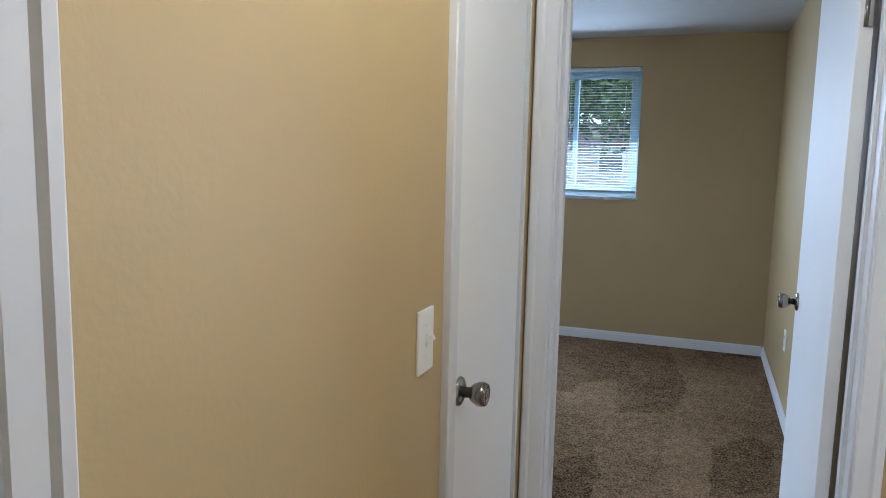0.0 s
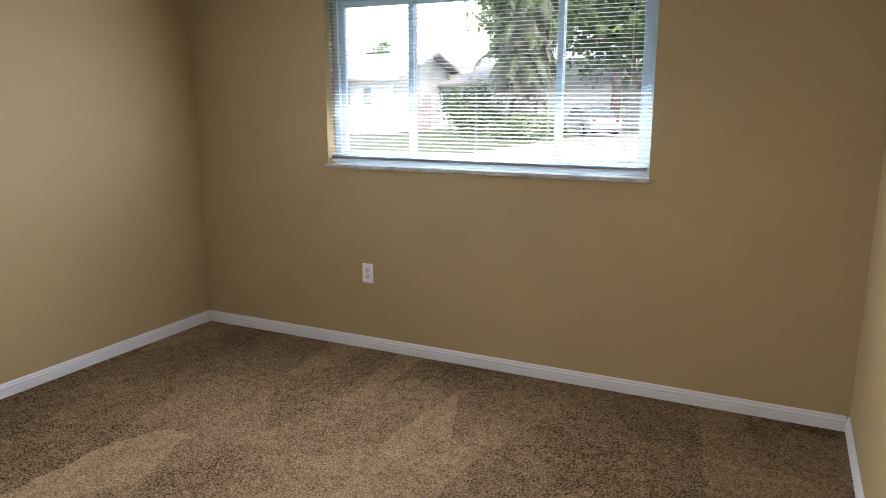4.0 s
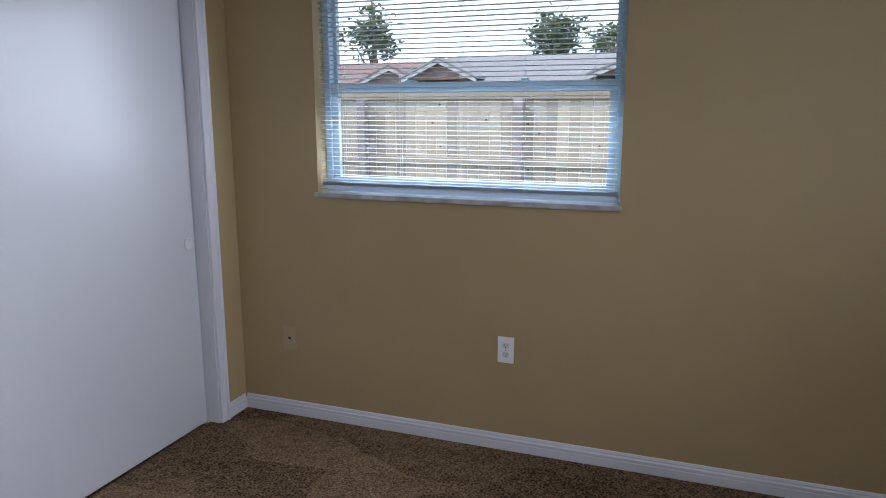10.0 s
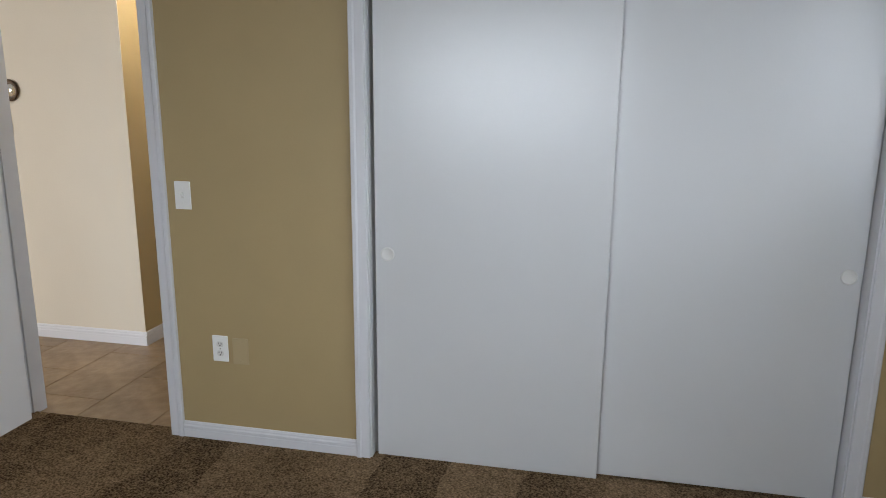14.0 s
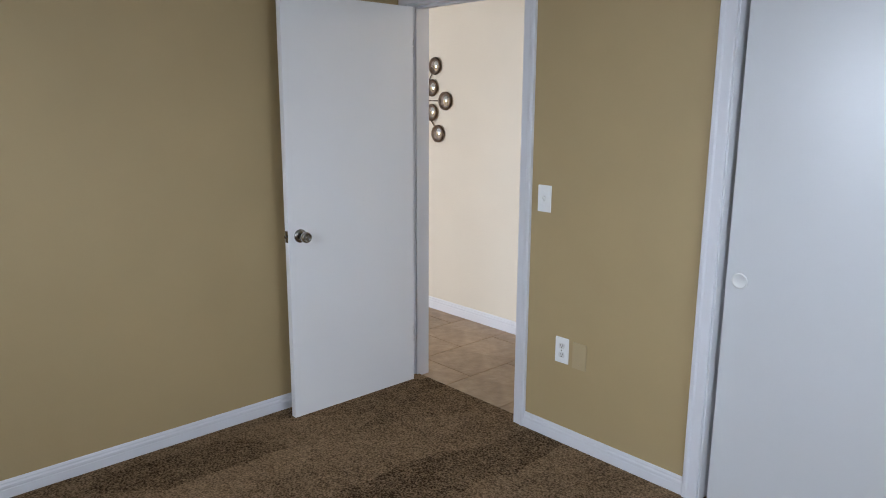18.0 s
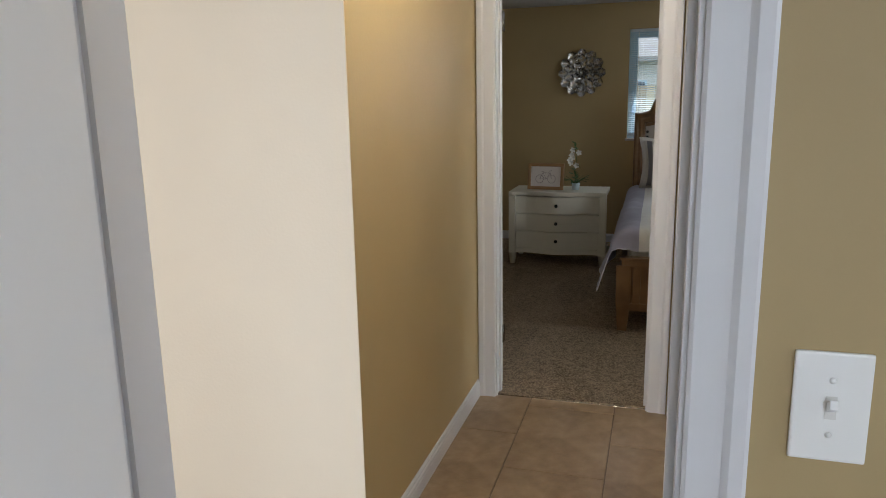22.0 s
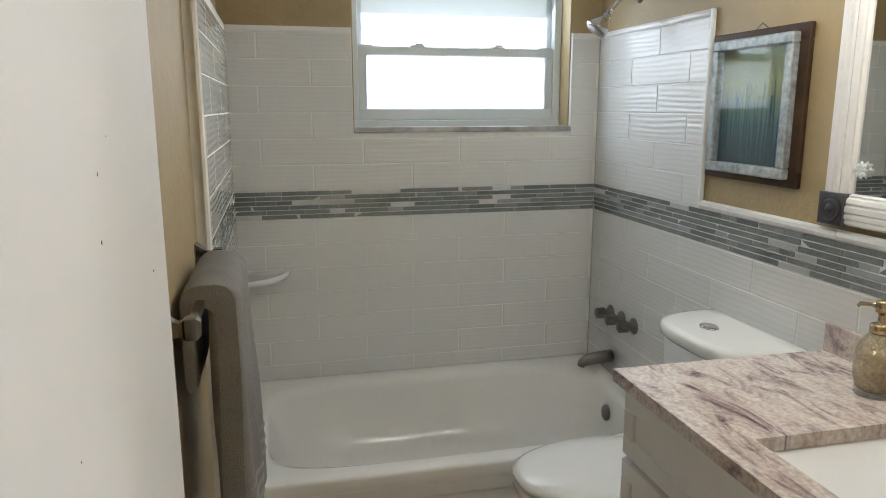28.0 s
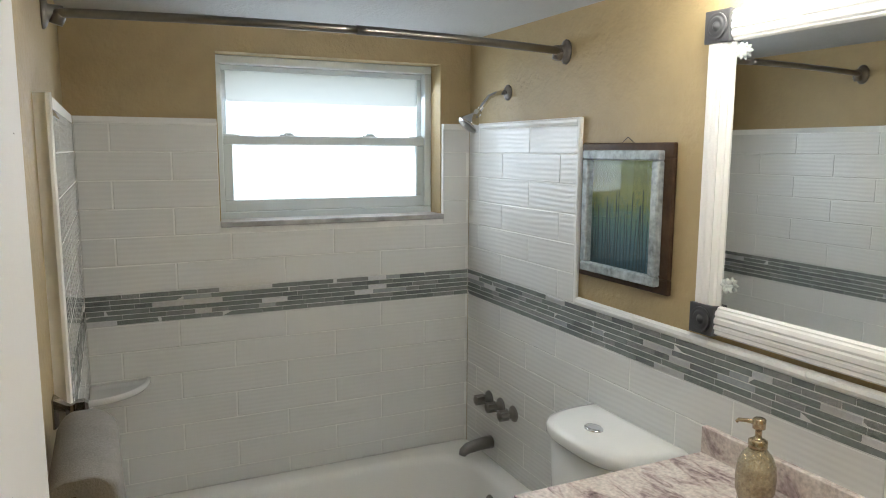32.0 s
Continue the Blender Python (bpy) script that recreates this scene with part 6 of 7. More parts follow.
for s in (-1, 1):
    bm = bmesh.new()
    lathe(bm, [(0.040, 0), (0.058, 0.16), (0.062, 0.20), (0.062, 0.43)], (s * (bw - 0.045), bl - 0.035, 0), (0, 0, 1), 4)
    bmesh.ops.rotate(bm, verts=bm.verts, cent=(s * (bw - 0.045), bl - 0.035, 0), matrix=Matrix.Rotation(radians(45), 3, "Z"))
    for f in bm.faces:
        f.smooth = False
    part("leg", bm, M_BEDWOOD, bed)
    part("side_rail", boxes((s * (bw - 0.03) - 0.018, -bl, 0.20, s * (bw - 0.03) + 0.018, bl - 0.05, 0.42)), M_BEDWOOD, bed)
mat_ = thing("mattress", (bed.location.x, bed.location.y, 0.30), "white mattress under the quilt", "mattress")
part("mattress_body", box(bmesh.new(), -bw + 0.06, -bl + 0.05, 0, bw - 0.06, bl - 0.09, 0.33, bevel=0.05, seg=3), M_WHITE, mat_)

# comforter: blue quilted middle, white strip, lavender border that hangs over the side
quilt = thing("comforter", (bed.location.x, bed.location.y, 0.0), "pale blue quilted comforter with white and lavender bands", "comforter")


SIDE, FLAT, DROP = bw - 0.085, 2 * bl - 0.44, 0.17


def drape(u, v):
    """u across from the middle to the side hem, v along the bed from head to the foot hem."""
    along = v * (FLAT + DROP)
    out = min(1.0, max(0.0, (v - 0.45) / 0.55))
    top = 0.668 + 0.010 * math.sin(u * 7 + along * 5) + 0.007 * math.sin(along * 11 - u * 4)
    o = max(0.0, abs(u) - SIDE)
    a = min(o / 0.13, math.pi / 2)
    fall = max(0.0, o - 0.13 * math.pi / 2)
    fold = 0.022 * math.sin(along * 7 + 1.0) + 0.010 * math.sin(along * 17)
    side = 0.13 * math.sin(a) + fall * (0.14 + 0.22 * out * out) + fold * min(1, fall * 4)
    z = top - 0.13 * (1 - math.cos(a)) - fall * 0.95
    over = max(0.0, along - FLAT)
    b = min(over / 0.05, math.pi / 2)
    hang = 1 - min(1.0, o / 0.20)
    y = -bl + 0.35 + min(along, FLAT) + 0.05 * math.sin(b) + (1 - hang) * max(0.0, over - 0.03) * 0.5
    z -= (0.05 * (1 - math.cos(b)) + max(0.0, over - 0.0785)) * (0.35 + 0.65 * hang)
    return Vector((math.copysign(min(abs(u), SIDE) + side, u), y, max(0.06, z)))


def band(u0, u1, nu, nm, mat, puff, lbl):
    """A strip of the comforter; puff(u, along) lifts its stitched cushions or pleats."""
    bm = bmesh.new()
    rows = []
    for i in range(nu + 1):
        u = u0 + (u1 - u0) * i / nu
        edge = min(1, min(abs(u - u0), abs(u1 - u)) / 0.03)
        r = []
        for j in range(151):
            p = drape(u, j / 150)
            p.z += puff(u, j / 150 * (FLAT + DROP)) * edge
            r.append(tuple(p))
        rows.append(r)
    grid_surface(bm, rows)
    return part(nm, bm, mat, quilt, lbl)


def diamonds(u, a):
    return 0.022 * math.sqrt(abs(math.sin((u + a) * 15.0 + 0.6 * math.sin(a * 5)) * math.sin((u - a) * 15.0 + 0.6 * math.sin(u * 6)))) - 0.006


def pleats(u, a):
    return 0.006 * abs(math.sin(a * 34 + 0.8 * math.sin(u * 20)))


def plain(u, a):
    return 0.006 * math.sin(u * 23 + a * 9) * math.sin(a * 13 - u * 7)


hem = bw + 0.36
band(-bw + 0.37, bw - 0.37, 110, "quilted_panel", M_BLUE, diamonds, "pale blue quilted panel")
for s in (-1, 1):
    band(s * (bw - 0.37), s * (bw - 0.31), 4, "pale_stripe", M_PALE, plain, "pale lavender stripe")
    band(s * (bw - 0.31), s * (bw - 0.13), 14, "white_band", M_WHITE, pleats, "white pleated band")
    border = band(s * (bw - 0.13), s * hem, 30, "lavender_border", M_LAV, plain, "lavender-grey border")
    part("piping", tube(bmesh.new(), [drape(s * hem, j / 60) for j in range(61)] + [drape(s * (hem - 0.06 * j), 1.0) for j in range(1, 8)], 0.0035, 6), M_PALE, border, "pale piped hem")


def pillow(m, w, h, t, stripes, label, seed, flange=0.0):
    """A soft pillow standing in its xz plane; stripes are (from, to, material) over its width."""
    root = thing("pillow", m, label, "pillow", "pillows on the bed")
    rnd = random.Random(seed)

    def pt(a, b, s):
        pinch = 1 - 0.10 * (1 - abs(a) ** 2) * abs(b) ** 3
        pinch2 = 1 - 0.10 * (1 - abs(b) ** 2) * abs(a) ** 3
        bulge = ((1 - a ** 4) * (1 - b ** 4)) ** 0.55
        return (a * w / 2 * pinch2, s * t / 2 * bulge, h / 2 + b * h / 2 * pinch + 0.004 * math.sin(a * 9 + seed))

    for k, (a0, a1, mat) in enumerate(stripes):
        bm = bmesh.new()
        for s in (-1, 1):
            rows = [[pt(-1 + 2 * (a0 + (a1 - a0) * i / 10), -1 + 2 * j / 16, s) for j in range(17)] for i in range(11)]
            grid_surface(bm, rows)
        bmesh.ops.remove_doubles(bm, verts=bm.verts, dist=0.0005)
        bmesh.ops.recalc_face_normals(bm, faces=bm.faces)
        part("pillow_cover" if len(stripes) == 1 else "cover_stripe", bm, mat, root)
    if flange:
        bm = bmesh.new()
        edge = [(-1 + 2 * i / 12, -1) for i in range(12)] + [(1, -1 + 2 * i / 10) for i in range(10)] + [(1 - 2 * i / 12, 1) for i in range(12)] + [(-1, 1 - 2 * i / 10) for i in range(10)]
        rows = []
        for f, d in ((0.0, 0.008), (1.0, 0.004), (1.0, -0.004), (0.0, -0.008)):
            r = []
            for k, (a, b) in enumerate(edge):
                x, y, z = pt(a, b, 1)
                r.append((x + a * f * flange, d + 0.006 * f * math.sin(k * 1.9), z + b * f * flange + 0.004 * f * math.sin(k * 2.3)))
            rows.append(r)
        grid_surface(bm, rows, closed=True)
        part("flange", bm, M_WHITE, root, "white flanged edge")
    return root


pillow(pose(-1.00, -4.10, 0.68, -24, 0, 0), 0.66, 0.46, 0.20, [(0, 0.06, M_WHITE), (0.06, 0.62, M_BLUE), (0.62, 0.78, M_GREYC), (0.78, 0.88, M_WHITE), (0.88, 0.95, M_GREYC), (0.95, 1.0, M_WHITE)], "striped blue, grey and white pillow sham", 1, 0.030)
pillow(pose(-2.20, -4.10, 0.68, -24, 0, 0), 0.66, 0.46, 0.20, [(0, 0.06, M_WHITE), (0.06, 0.12, M_GREYC), (0.12, 0.62, M_BLUE), (0.62, 0.94, M_BLUE), (0.94, 1.0, M_WHITE)], "striped blue, grey and white pillow sham", 2, 0.030)
pillow(pose(-1.42, -3.95, 0.68, -30, 0, 6), 0.54, 0.50, 0.22, [(0, 1, M_WHITE)], "soft white square pillow", 3)
pillow(pose(-1.46, -3.72, 0.675, -34, 0, -4), 0.44, 0.36, 0.18, [(0, 1, M_BLUE)], "small pale blue cushion", 4)


# ---- outdoors ----
M_GRASS = material("lawn", (0.075, 0.11, 0.035), 0.95, vary=0.35, scale=9, second=(0.13, 0.15, 0.06), second_scale=0.35, bump=0.8, bump_scale=120)
M_DRIVE = material("pale_concrete_drive", (0.30, 0.30, 0.285), 0.9, vary=0.12, scale=3, bump=0.2)
M_ROAD = material("sun_bleached_asphalt", (0.12, 0.12, 0.118), 0.9, vary=0.2, scale=30, bump=0.4)
M_STUCCO = material("white_stucco", (0.62, 0.62, 0.61), 0.9, vary=0.05, scale=4, bump=0.4, bump_scale=80)
M_ROOF = material("pale_shingle_roof", (0.34, 0.33, 0.32), 0.9, vary=0.2, scale=22, bump=0.5, bump_scale=40)
M_ROOF2 = material("red_brown_shingle_roof", (0.30, 0.20, 0.17), 0.9, vary=0.2, scale=22, bump=0.5, bump_scale=40)
M_GABLE = material("brown_gable_boards", (0.22, 0.15, 0.12), 0.8, vary=0.2, scale=8)
M_WINDARK = material("dark_window_glass", (0.10, 0.13, 0.17), 0.1)
M_BARK = material("grey_bark", (0.20, 0.16, 0.125), 0.95, vary=0.35, scale=12, bump=0.9, bump_scale=24)
M_PICKET = material("new_pine_board", (0.58, 0.50, 0.36), 0.8, vary=0.2, scale=5, second=(0.66, 0.60, 0.47), second_scale=1.4, bump=0.3, bump_scale=50)
_n, _k = M_PICKET.node_tree.nodes, M_PICKET.node_tree.links.new
_info, _hue, _rng = _n.new("ShaderNodeObjectInfo"), _n.new("ShaderNodeHueSaturation"), _n.new("ShaderNodeMapRange")
_rng.inputs[3].default_value, _rng.inputs[4].default_value = 0.72, 1.18
_k(_info.outputs["Random"], _rng.inputs[0])
_k(_rng.outputs[0], _hue.inputs["Value"])
_k(shader(M_PICKET).inputs["Base Color"].links[0].from_socket, _hue.inputs["Color"])
_k(_hue.outputs[0], shader(M_PICKET).inputs["Base Color"])
M_KNOT = material("dark_knot", (0.20, 0.12, 0.06), 0.8)
M_POST = material("grey_treated_post", (0.36, 0.31, 0.29), 0.85, vary=0.25, scale=6, bump=0.3)


def leaf_material(name, a, b):
    m = material(name, a, 0.6, vary=0.35, scale=0.9, second=b, second_scale=0.3)
    shader(m).inputs["Transmission Weight"].default_value = 0.0
    return m


M_LEAF = leaf_material("green_leaves", (0.055, 0.105, 0.03), (0.14, 0.20, 0.06))
M_LEAF2 = leaf_material("light_green_leaves", (0.10, 0.17, 0.04), (0.22, 0.30, 0.09))
M_FROND = leaf_material("palm_frond", (0.05, 0.085, 0.035), (0.13, 0.16, 0.07))
M_DRYFROND = leaf_material("dry_palm_frond", (0.10, 0.10, 0.07), (0.20, 0.19, 0.14))

solid("ground", boxes((-400, -400, -0.40, 400, 400, -0.15)), M_GRASS, "lawn and open ground round the house", "ground")
M_HAZE = bpy.data.materials.new("bright_sky_haze")
M_HAZE.use_nodes = True
shader(M_HAZE).inputs["Base Color"].default_value = (0, 0, 0, 1)
shader(M_HAZE).inputs["Emission Color"].default_value = (0.86, 0.94, 1.0, 1)
shader(M_HAZE).inputs["Emission Strength"].default_value = 1.6
bm = bmesh.new()
grid_surface(bm, [[(150 * r * math.cos(2 * math.pi * i / 48), 150 * r * math.sin(2 * math.pi * i / 48), z) for i in range(48)] for r, z in ((1.0, -1), (1.0, 40), (0.9, 75), (0.7, 100))], closed=True)
solid("backdrop", bm, M_HAZE, "bright hazy white sky above the horizon", "sky")
solid("road", boxes((-300, 14.0, -0.15, 300, 21.0, -0.144)), M_ROAD, "asphalt street in front of the house", "road")
solid("driveway", boxes((-6.0, 7.0, -0.15, -1.0, 14.0, -0.140)), M_DRIVE, "sunlit pale concrete driveway", "driveway")
solid("driveway_opposite", boxes((-9.8, 21.0, -0.15, -3.0, 42.0, -0.140)), M_DRIVE, "pale concrete driveway across the street", "driveway")
solid("patio", boxes((-5, -9.0, -0.15, 3, B2S - 0.2, -0.05)), M_CONCRETE, "concrete patio behind the house", "patio")


def leaf_cloud(bm, rnd, centre, radii, count, size):
    """Many small leaf blades scattered in clumps round a centre."""
    c = Vector(centre)
    clumps = []
    for _ in range(max(6, count // 70)):
        v = Vector((rnd.gauss(0, 1), rnd.gauss(0, 1), rnd.gauss(0, 1))).normalized() * rnd.uniform(0.45, 1.0)
        clumps.append(Vector((v.x * radii[0], v.y * radii[1], v.z * radii[2])))
    spread = 0.30 * min(radii)
    for i in range(count):
        k = rnd.choice(clumps)
        p = c + k + Vector((rnd.gauss(0, spread), rnd.gauss(0, spread), rnd.gauss(0, spread * 0.8)))
        a, b = Vector((rnd.gauss(0, 1), rnd.gauss(0, 1), rnd.gauss(0, 0.6))).normalized(), Vector((rnd.gauss(0, 1), rnd.gauss(0, 1), rnd.gauss(0, 1)))
        s = size * rnd.uniform(0.6, 1.4)
        side = a.cross(b).normalized() * s * 0.36
        v = [bm.verts.new(p - a * s), bm.verts.new(p + side), bm.verts.new(p + a * s), bm.verts.new(p - side)]
        bm.faces.new(v)


def tree(name, at, height, crown, radii, count, leaf, seed, mat, label):
    rnd = random.Random(seed)
    root = thing(name, at, label, "tree")
    bm = bmesh.new()
    tube(bm, [(0, 0, 0), (0.1, 0.05, height * 0.35), (-0.05, 0.1, height * 0.7), (0.05, 0, height)], [0.03 * height, 0.024 * height, 0.016 * height, 0.006 * height], 10)
    for i in range(9):
        a = rnd.uniform(0, 6.28)
        z0 = height * rnd.uniform(0.35, 0.8)
        e = Vector((math.cos(a) * radii[0] * 0.7, math.sin(a) * radii[1] * 0.7, crown + rnd.uniform(-0.4, 0.6) * radii[2]))
        tube(bm, [(0, 0, z0), tuple(Vector((0, 0, z0)).lerp(e, 0.5) + Vector((0, 0, 0.2))), tuple(e)], [0.011 * height, 0.007 * height, 0.002 * height], 6)
    part("trunk", bm, M_BARK, root)
    bm = bmesh.new()
    leaf_cloud(bm, rnd, (0, 0, crown), radii, count, leaf)
    part("crown", bm, mat, root)
    return root


def frond(bm, rnd, base, way, length, droop, leaflets, width):
    d = Vector(way).normalized()
    flat = Vector((d.x, d.y, 0)).normalized() if abs(d.x) + abs(d.y) > 1e-3 else Vector((1, 0, 0))
    side = Vector((-flat.y, flat.x, 0))
    p, pts = Vector(base), []
    v = d.copy()
    n = 9
    for i in range(n):
        pts.append(p.copy())
        p = p + v * (length / n)
        v = (v + Vector((0, 0, -droop / n))).normalized()
    tube(bm, [tuple(q) for q in pts], [0.02 * (1 - 0.8 * i / n) for i in range(n)], 4)
    for i in range(leaflets):
        f = 0.25 + 0.75 * i / leaflets
        k = min(n - 2, int(f * (n - 1)))
        q = pts[k].lerp(pts[k + 1], f * (n - 1) - k)
        for s in (-1, 1):
            tip = q + side * s * width * (1.15 - f * 0.5) + (pts[k + 1] - pts[k]).normalized() * width * 0.7 + Vector((0, 0, -width * rnd.uniform(0.3, 0.9)))
            w = (pts[k + 1] - pts[k]).normalized() * width * 0.13
            bm.faces.new((bm.verts.new(q - w), bm.verts.new(q + w), bm.verts.new(tip)))


rp = random.Random(11)
palm = thing("palm_tree", (-11.5, 33.0, -0.15), "tall palm with a broad skirt of drooping fronds", "palm tree")
bm = bmesh.new()
tube(bm, [(0, 0, 0), (0.05, 0, 2), (0.0, 0.05, 4), (0.05, 0, 7.5)], [0.38, 0.32, 0.28, 0.24], 14)
part("trunk", bm, M_BARK, palm)
bm = bmesh.new()
for i in range(150):
    a, z = rp.uniform(0, 6.28), rp.uniform(2.2, 6.6)
    frond(bm, rp, (0.26 * math.cos(a), 0.26 * math.sin(a), z), (math.cos(a), math.sin(a), rp.uniform(-0.5, 0.1)), rp.uniform(1.3, 2.0), 2.2, 16, 0.36)
part("dry_frond_skirt", bm, M_DRYFROND, palm, "grey-brown hanging fronds")
bm = bmesh.new()
for i in range(90):
    a = rp.uniform(0, 6.28)
    frond(bm, rp, (0.1 * math.cos(a), 0.1 * math.sin(a), rp.uniform(3.4, 7.4)), (math.cos(a), math.sin(a), rp.uniform(-0.2, 0.8)), rp.uniform(1.7, 2.6), 2.0, 22, 0.46)
part("crown", bm, M_FROND, palm, "green drooping fronds")


def shrub(at, radii, count, leaf, seed, mat, label):
    rnd = random.Random(seed)
    root = thing("shrub", at, label, "shrub")
    bm = bmesh.new()
    for i in range(7):
        a = rnd.uniform(0, 6.28)
        tube(bm, [(0, 0, 0), (math.cos(a) * radii[0] * 0.3, math.sin(a) * radii[1] * 0.3, radii[2] * 0.8), (math.cos(a) * radii[0] * 0.7, math.sin(a) * radii[1] * 0.7, radii[2] * 1.5)], [0.04, 0.03, 0.01], 6)
    part("stems", bm, M_BARK, root)
    bm = bmesh.new()
    leaf_cloud(bm, rnd, (0, 0, radii[2]), radii, count, leaf)
    part("foliage", bm, mat, root)


shrub((-14.1, 34.0, -0.15), (1.5, 1.3, 1.15), 4200, 0.12, 5, M_LEAF, "broad dark green garden shrub across the street")
shrub((-10.6, 31.6, -0.15), (1.5, 0.9, 0.60), 2200, 0.10, 6, M_LEAF2, "low leafy planting below the palm")
shrub((-12.6, 32.6, -0.15), (0.9, 0.7, 0.45), 900, 0.10, 9, M_LEAF2, "low leafy planting below the palm")
shrub((-23.8, 46.0, -0.15), (1.1, 1.0, 1.9), 1500, 0.16, 8, M_LEAF, "tall bush behind the garden gate")
tree("tree", (-28.8, 50, -0.15), 5.6, 4.9, (1.1, 1.1, 0.9), 900, 0.20, 21, M_LEAF2, "small leafy tree behind the white house")
tree("tree", (-9.0, 41.0, -0.15), 10.0, 7.2, (5.4, 3.4, 4.0), 8200, 0.30, 22, M_LEAF, "large shady tree across the street")
tree("tree", (-4.0, 46, -0.15), 9.5, 7.0, (4.5, 3.4, 3.8), 4200, 0.34, 24, M_LEAF, "large shady tree beside the far house")
tree("tree", (-14.6, 40, -0.15), 8.0, 6.9, (2.2, 2.0, 2.0), 1500, 0.24, 23, M_LEAF2, "thin green tree behind the palm")


def house(at, turn, w, d, h, rise, over, roof, label, windows, gable=None):
    """A low house: walls, gabled roof along its width, openings on its front (-y)."""
    root = thing("neighbour_house", pose(*at, 0, 0, turn), label, "house")
    part("wall", boxes((-w / 2, 0, 0, w / 2, d, h)), M_STUCCO, root)
    bm = bmesh.new()
    prism(bm, [(-over, h - 0.12), (d / 2, h + rise), (d + over, h - 0.12), (d + over, h + 0.02), (d / 2, h + rise + 0.16), (-over, h + 0.02)], (-w / 2 - over, 0, 0), (0, 1, 0), (0, 0, 1), (1, 0, 0), w + 2 * over)
    part("roof", bm, roof, root)
    for s in (-1, 1):
        bm = bmesh.new()
        prism(bm, [(0.0, h - 0.05), (d, h - 0.05), (d / 2, h + rise - 0.05)], (s * (w / 2 - 0.02), 0, 0), (0, 1, 0), (0, 0, 1), (1, 0, 0), 0.04)
        part("gable_wall", bm, gable or M_STUCCO, root)
    for x0, x1, z0, z1, kind_of in windows:
        win = part("window" if kind_of != "door" else "garage_door", boxes((x0, -0.05, z0, x1, 0.02, z1)), M_STUCCO if kind_of == "door" else M_VINYL, root)
        if kind_of != "door":
            part("pane", boxes((x0 + 0.07, -0.062, z0 + 0.07, x1 - 0.07, -0.052, z1 - 0.07)), M_WINDARK, win)
    return root


house((-29.5, 36.0, -0.15), 0, 19, 9, 2.9, 1.5, 0.6, M_ROOF, "low white stucco house with a pale roof across the street", [(6.0, 6.8, 1.35, 2.55, "w"), (7.6, 8.2, 1.35, 2.55, "w"), (1.0, 2.2, 1.2, 2.5, "w")])
house((-15.5, 42.0, -0.15), 0, 11.4, 8, 2.75, 1.45, 0.6, M_ROOF, "white house with a pale roof behind the garden", [(-4.4, -3.4, 1.0, 2.2, "w"), (0.5, 1.9, 1.0, 2.2, "w")])
house((-6.0, 46.5, -0.15), 0, 12, 8, 2.8, 1.4, 0.7, M_ROOF2, "house in the shade of trees with a white door", [(-3.6, -2.7, 0.05, 2.2, "door"), (-1.0, 0.6, 1.0, 2.2, "w")])

# wooden garden gate panel beside the white house
gate = thing("garden_gate", (-19.3, 38.0, -0.15), "dark grey wooden gate between the houses", "gate")
for i in range(9):
    part("board", boxes((-0.6 + i * 0.135, -0.02, 0.05, -0.475 + i * 0.135, 0.02, 2.05)), M_POST, gate)
part("rail", boxes((-0.6, 0.02, 0.4, 0.6, 0.06, 0.5)), M_POST, gate)
part("rail", boxes((-0.6, 0.02, 1.5, 0.6, 0.06, 1.6)), M_POST, gate)

# parked car
M_CAR = material("silver_car_paint", (0.50, 0.52, 0.54), 0.22, 0.7)
M_TYRE = material("tyre_rubber", (0.025, 0.025, 0.025), 0.85)
M_LAMP = material("red_tail_lamp", (0.40, 0.03, 0.03), 0.25)
car = thing("parked_car", pose(-9.7, 38.4, -0.140, 0, 0, 125), "silver sedan parked on the driveway across the street", "car")
SIDE = [(-2.25, 0.38), (-2.28, 0.72), (-2.20, 0.92), (-1.55, 0.98), (-1.05, 1.38), (-0.45, 1.46), (0.35, 1.43), (1.05, 0.98), (1.95, 0.86), (2.25, 0.68), (2.28, 0.40), (1.75, 0.28), (-1.75, 0.28)]
bm = bmesh.new()
rows = []
for y, sx, drop in ((-0.88, 0.97, 0.10), (-0.84, 1.0, 0.02), (-0.55, 1.0, 0.0), (0.55, 1.0, 0.0), (0.84, 1.0, 0.02), (0.88, 0.97, 0.10)):
    rows.append([(x * sx, y * (1 - 0.18 * max(0, z - 0.95) / 0.5), z - (drop if z > 0.9 else 0)) for x, z in SIDE])
vs, fs = grid_surface(bm, rows, closed=True)
bm.faces.new(vs[0])
bm.faces.new(vs[-1])
bmesh.ops.recalc_face_normals(bm, faces=bm.faces)
part("body", bm, M_CAR, car)
bm = bmesh.new()
prism(bm, [(-1.42, 1.02), (-1.06, 1.33), (-0.45, 1.40), (0.32, 1.37), (0.86, 1.02)], (0, -0.835, 0), (1, 0, 0), (0, 0, 1), (0, 1, 0), 1.67)
part("side_glass", bm, M_WINDARK, car)
bm = bmesh.new()
prism(bm, [(-1.60, 1.00), (-1.10, 1.39), (-1.06, 1.38), (-1.54, 0.99)], (0, -0.62, 0), (1, 0, 0), (0, 0, 1), (0, 1, 0), 1.24)
part("rear_glass", bm, M_WINDARK, car)
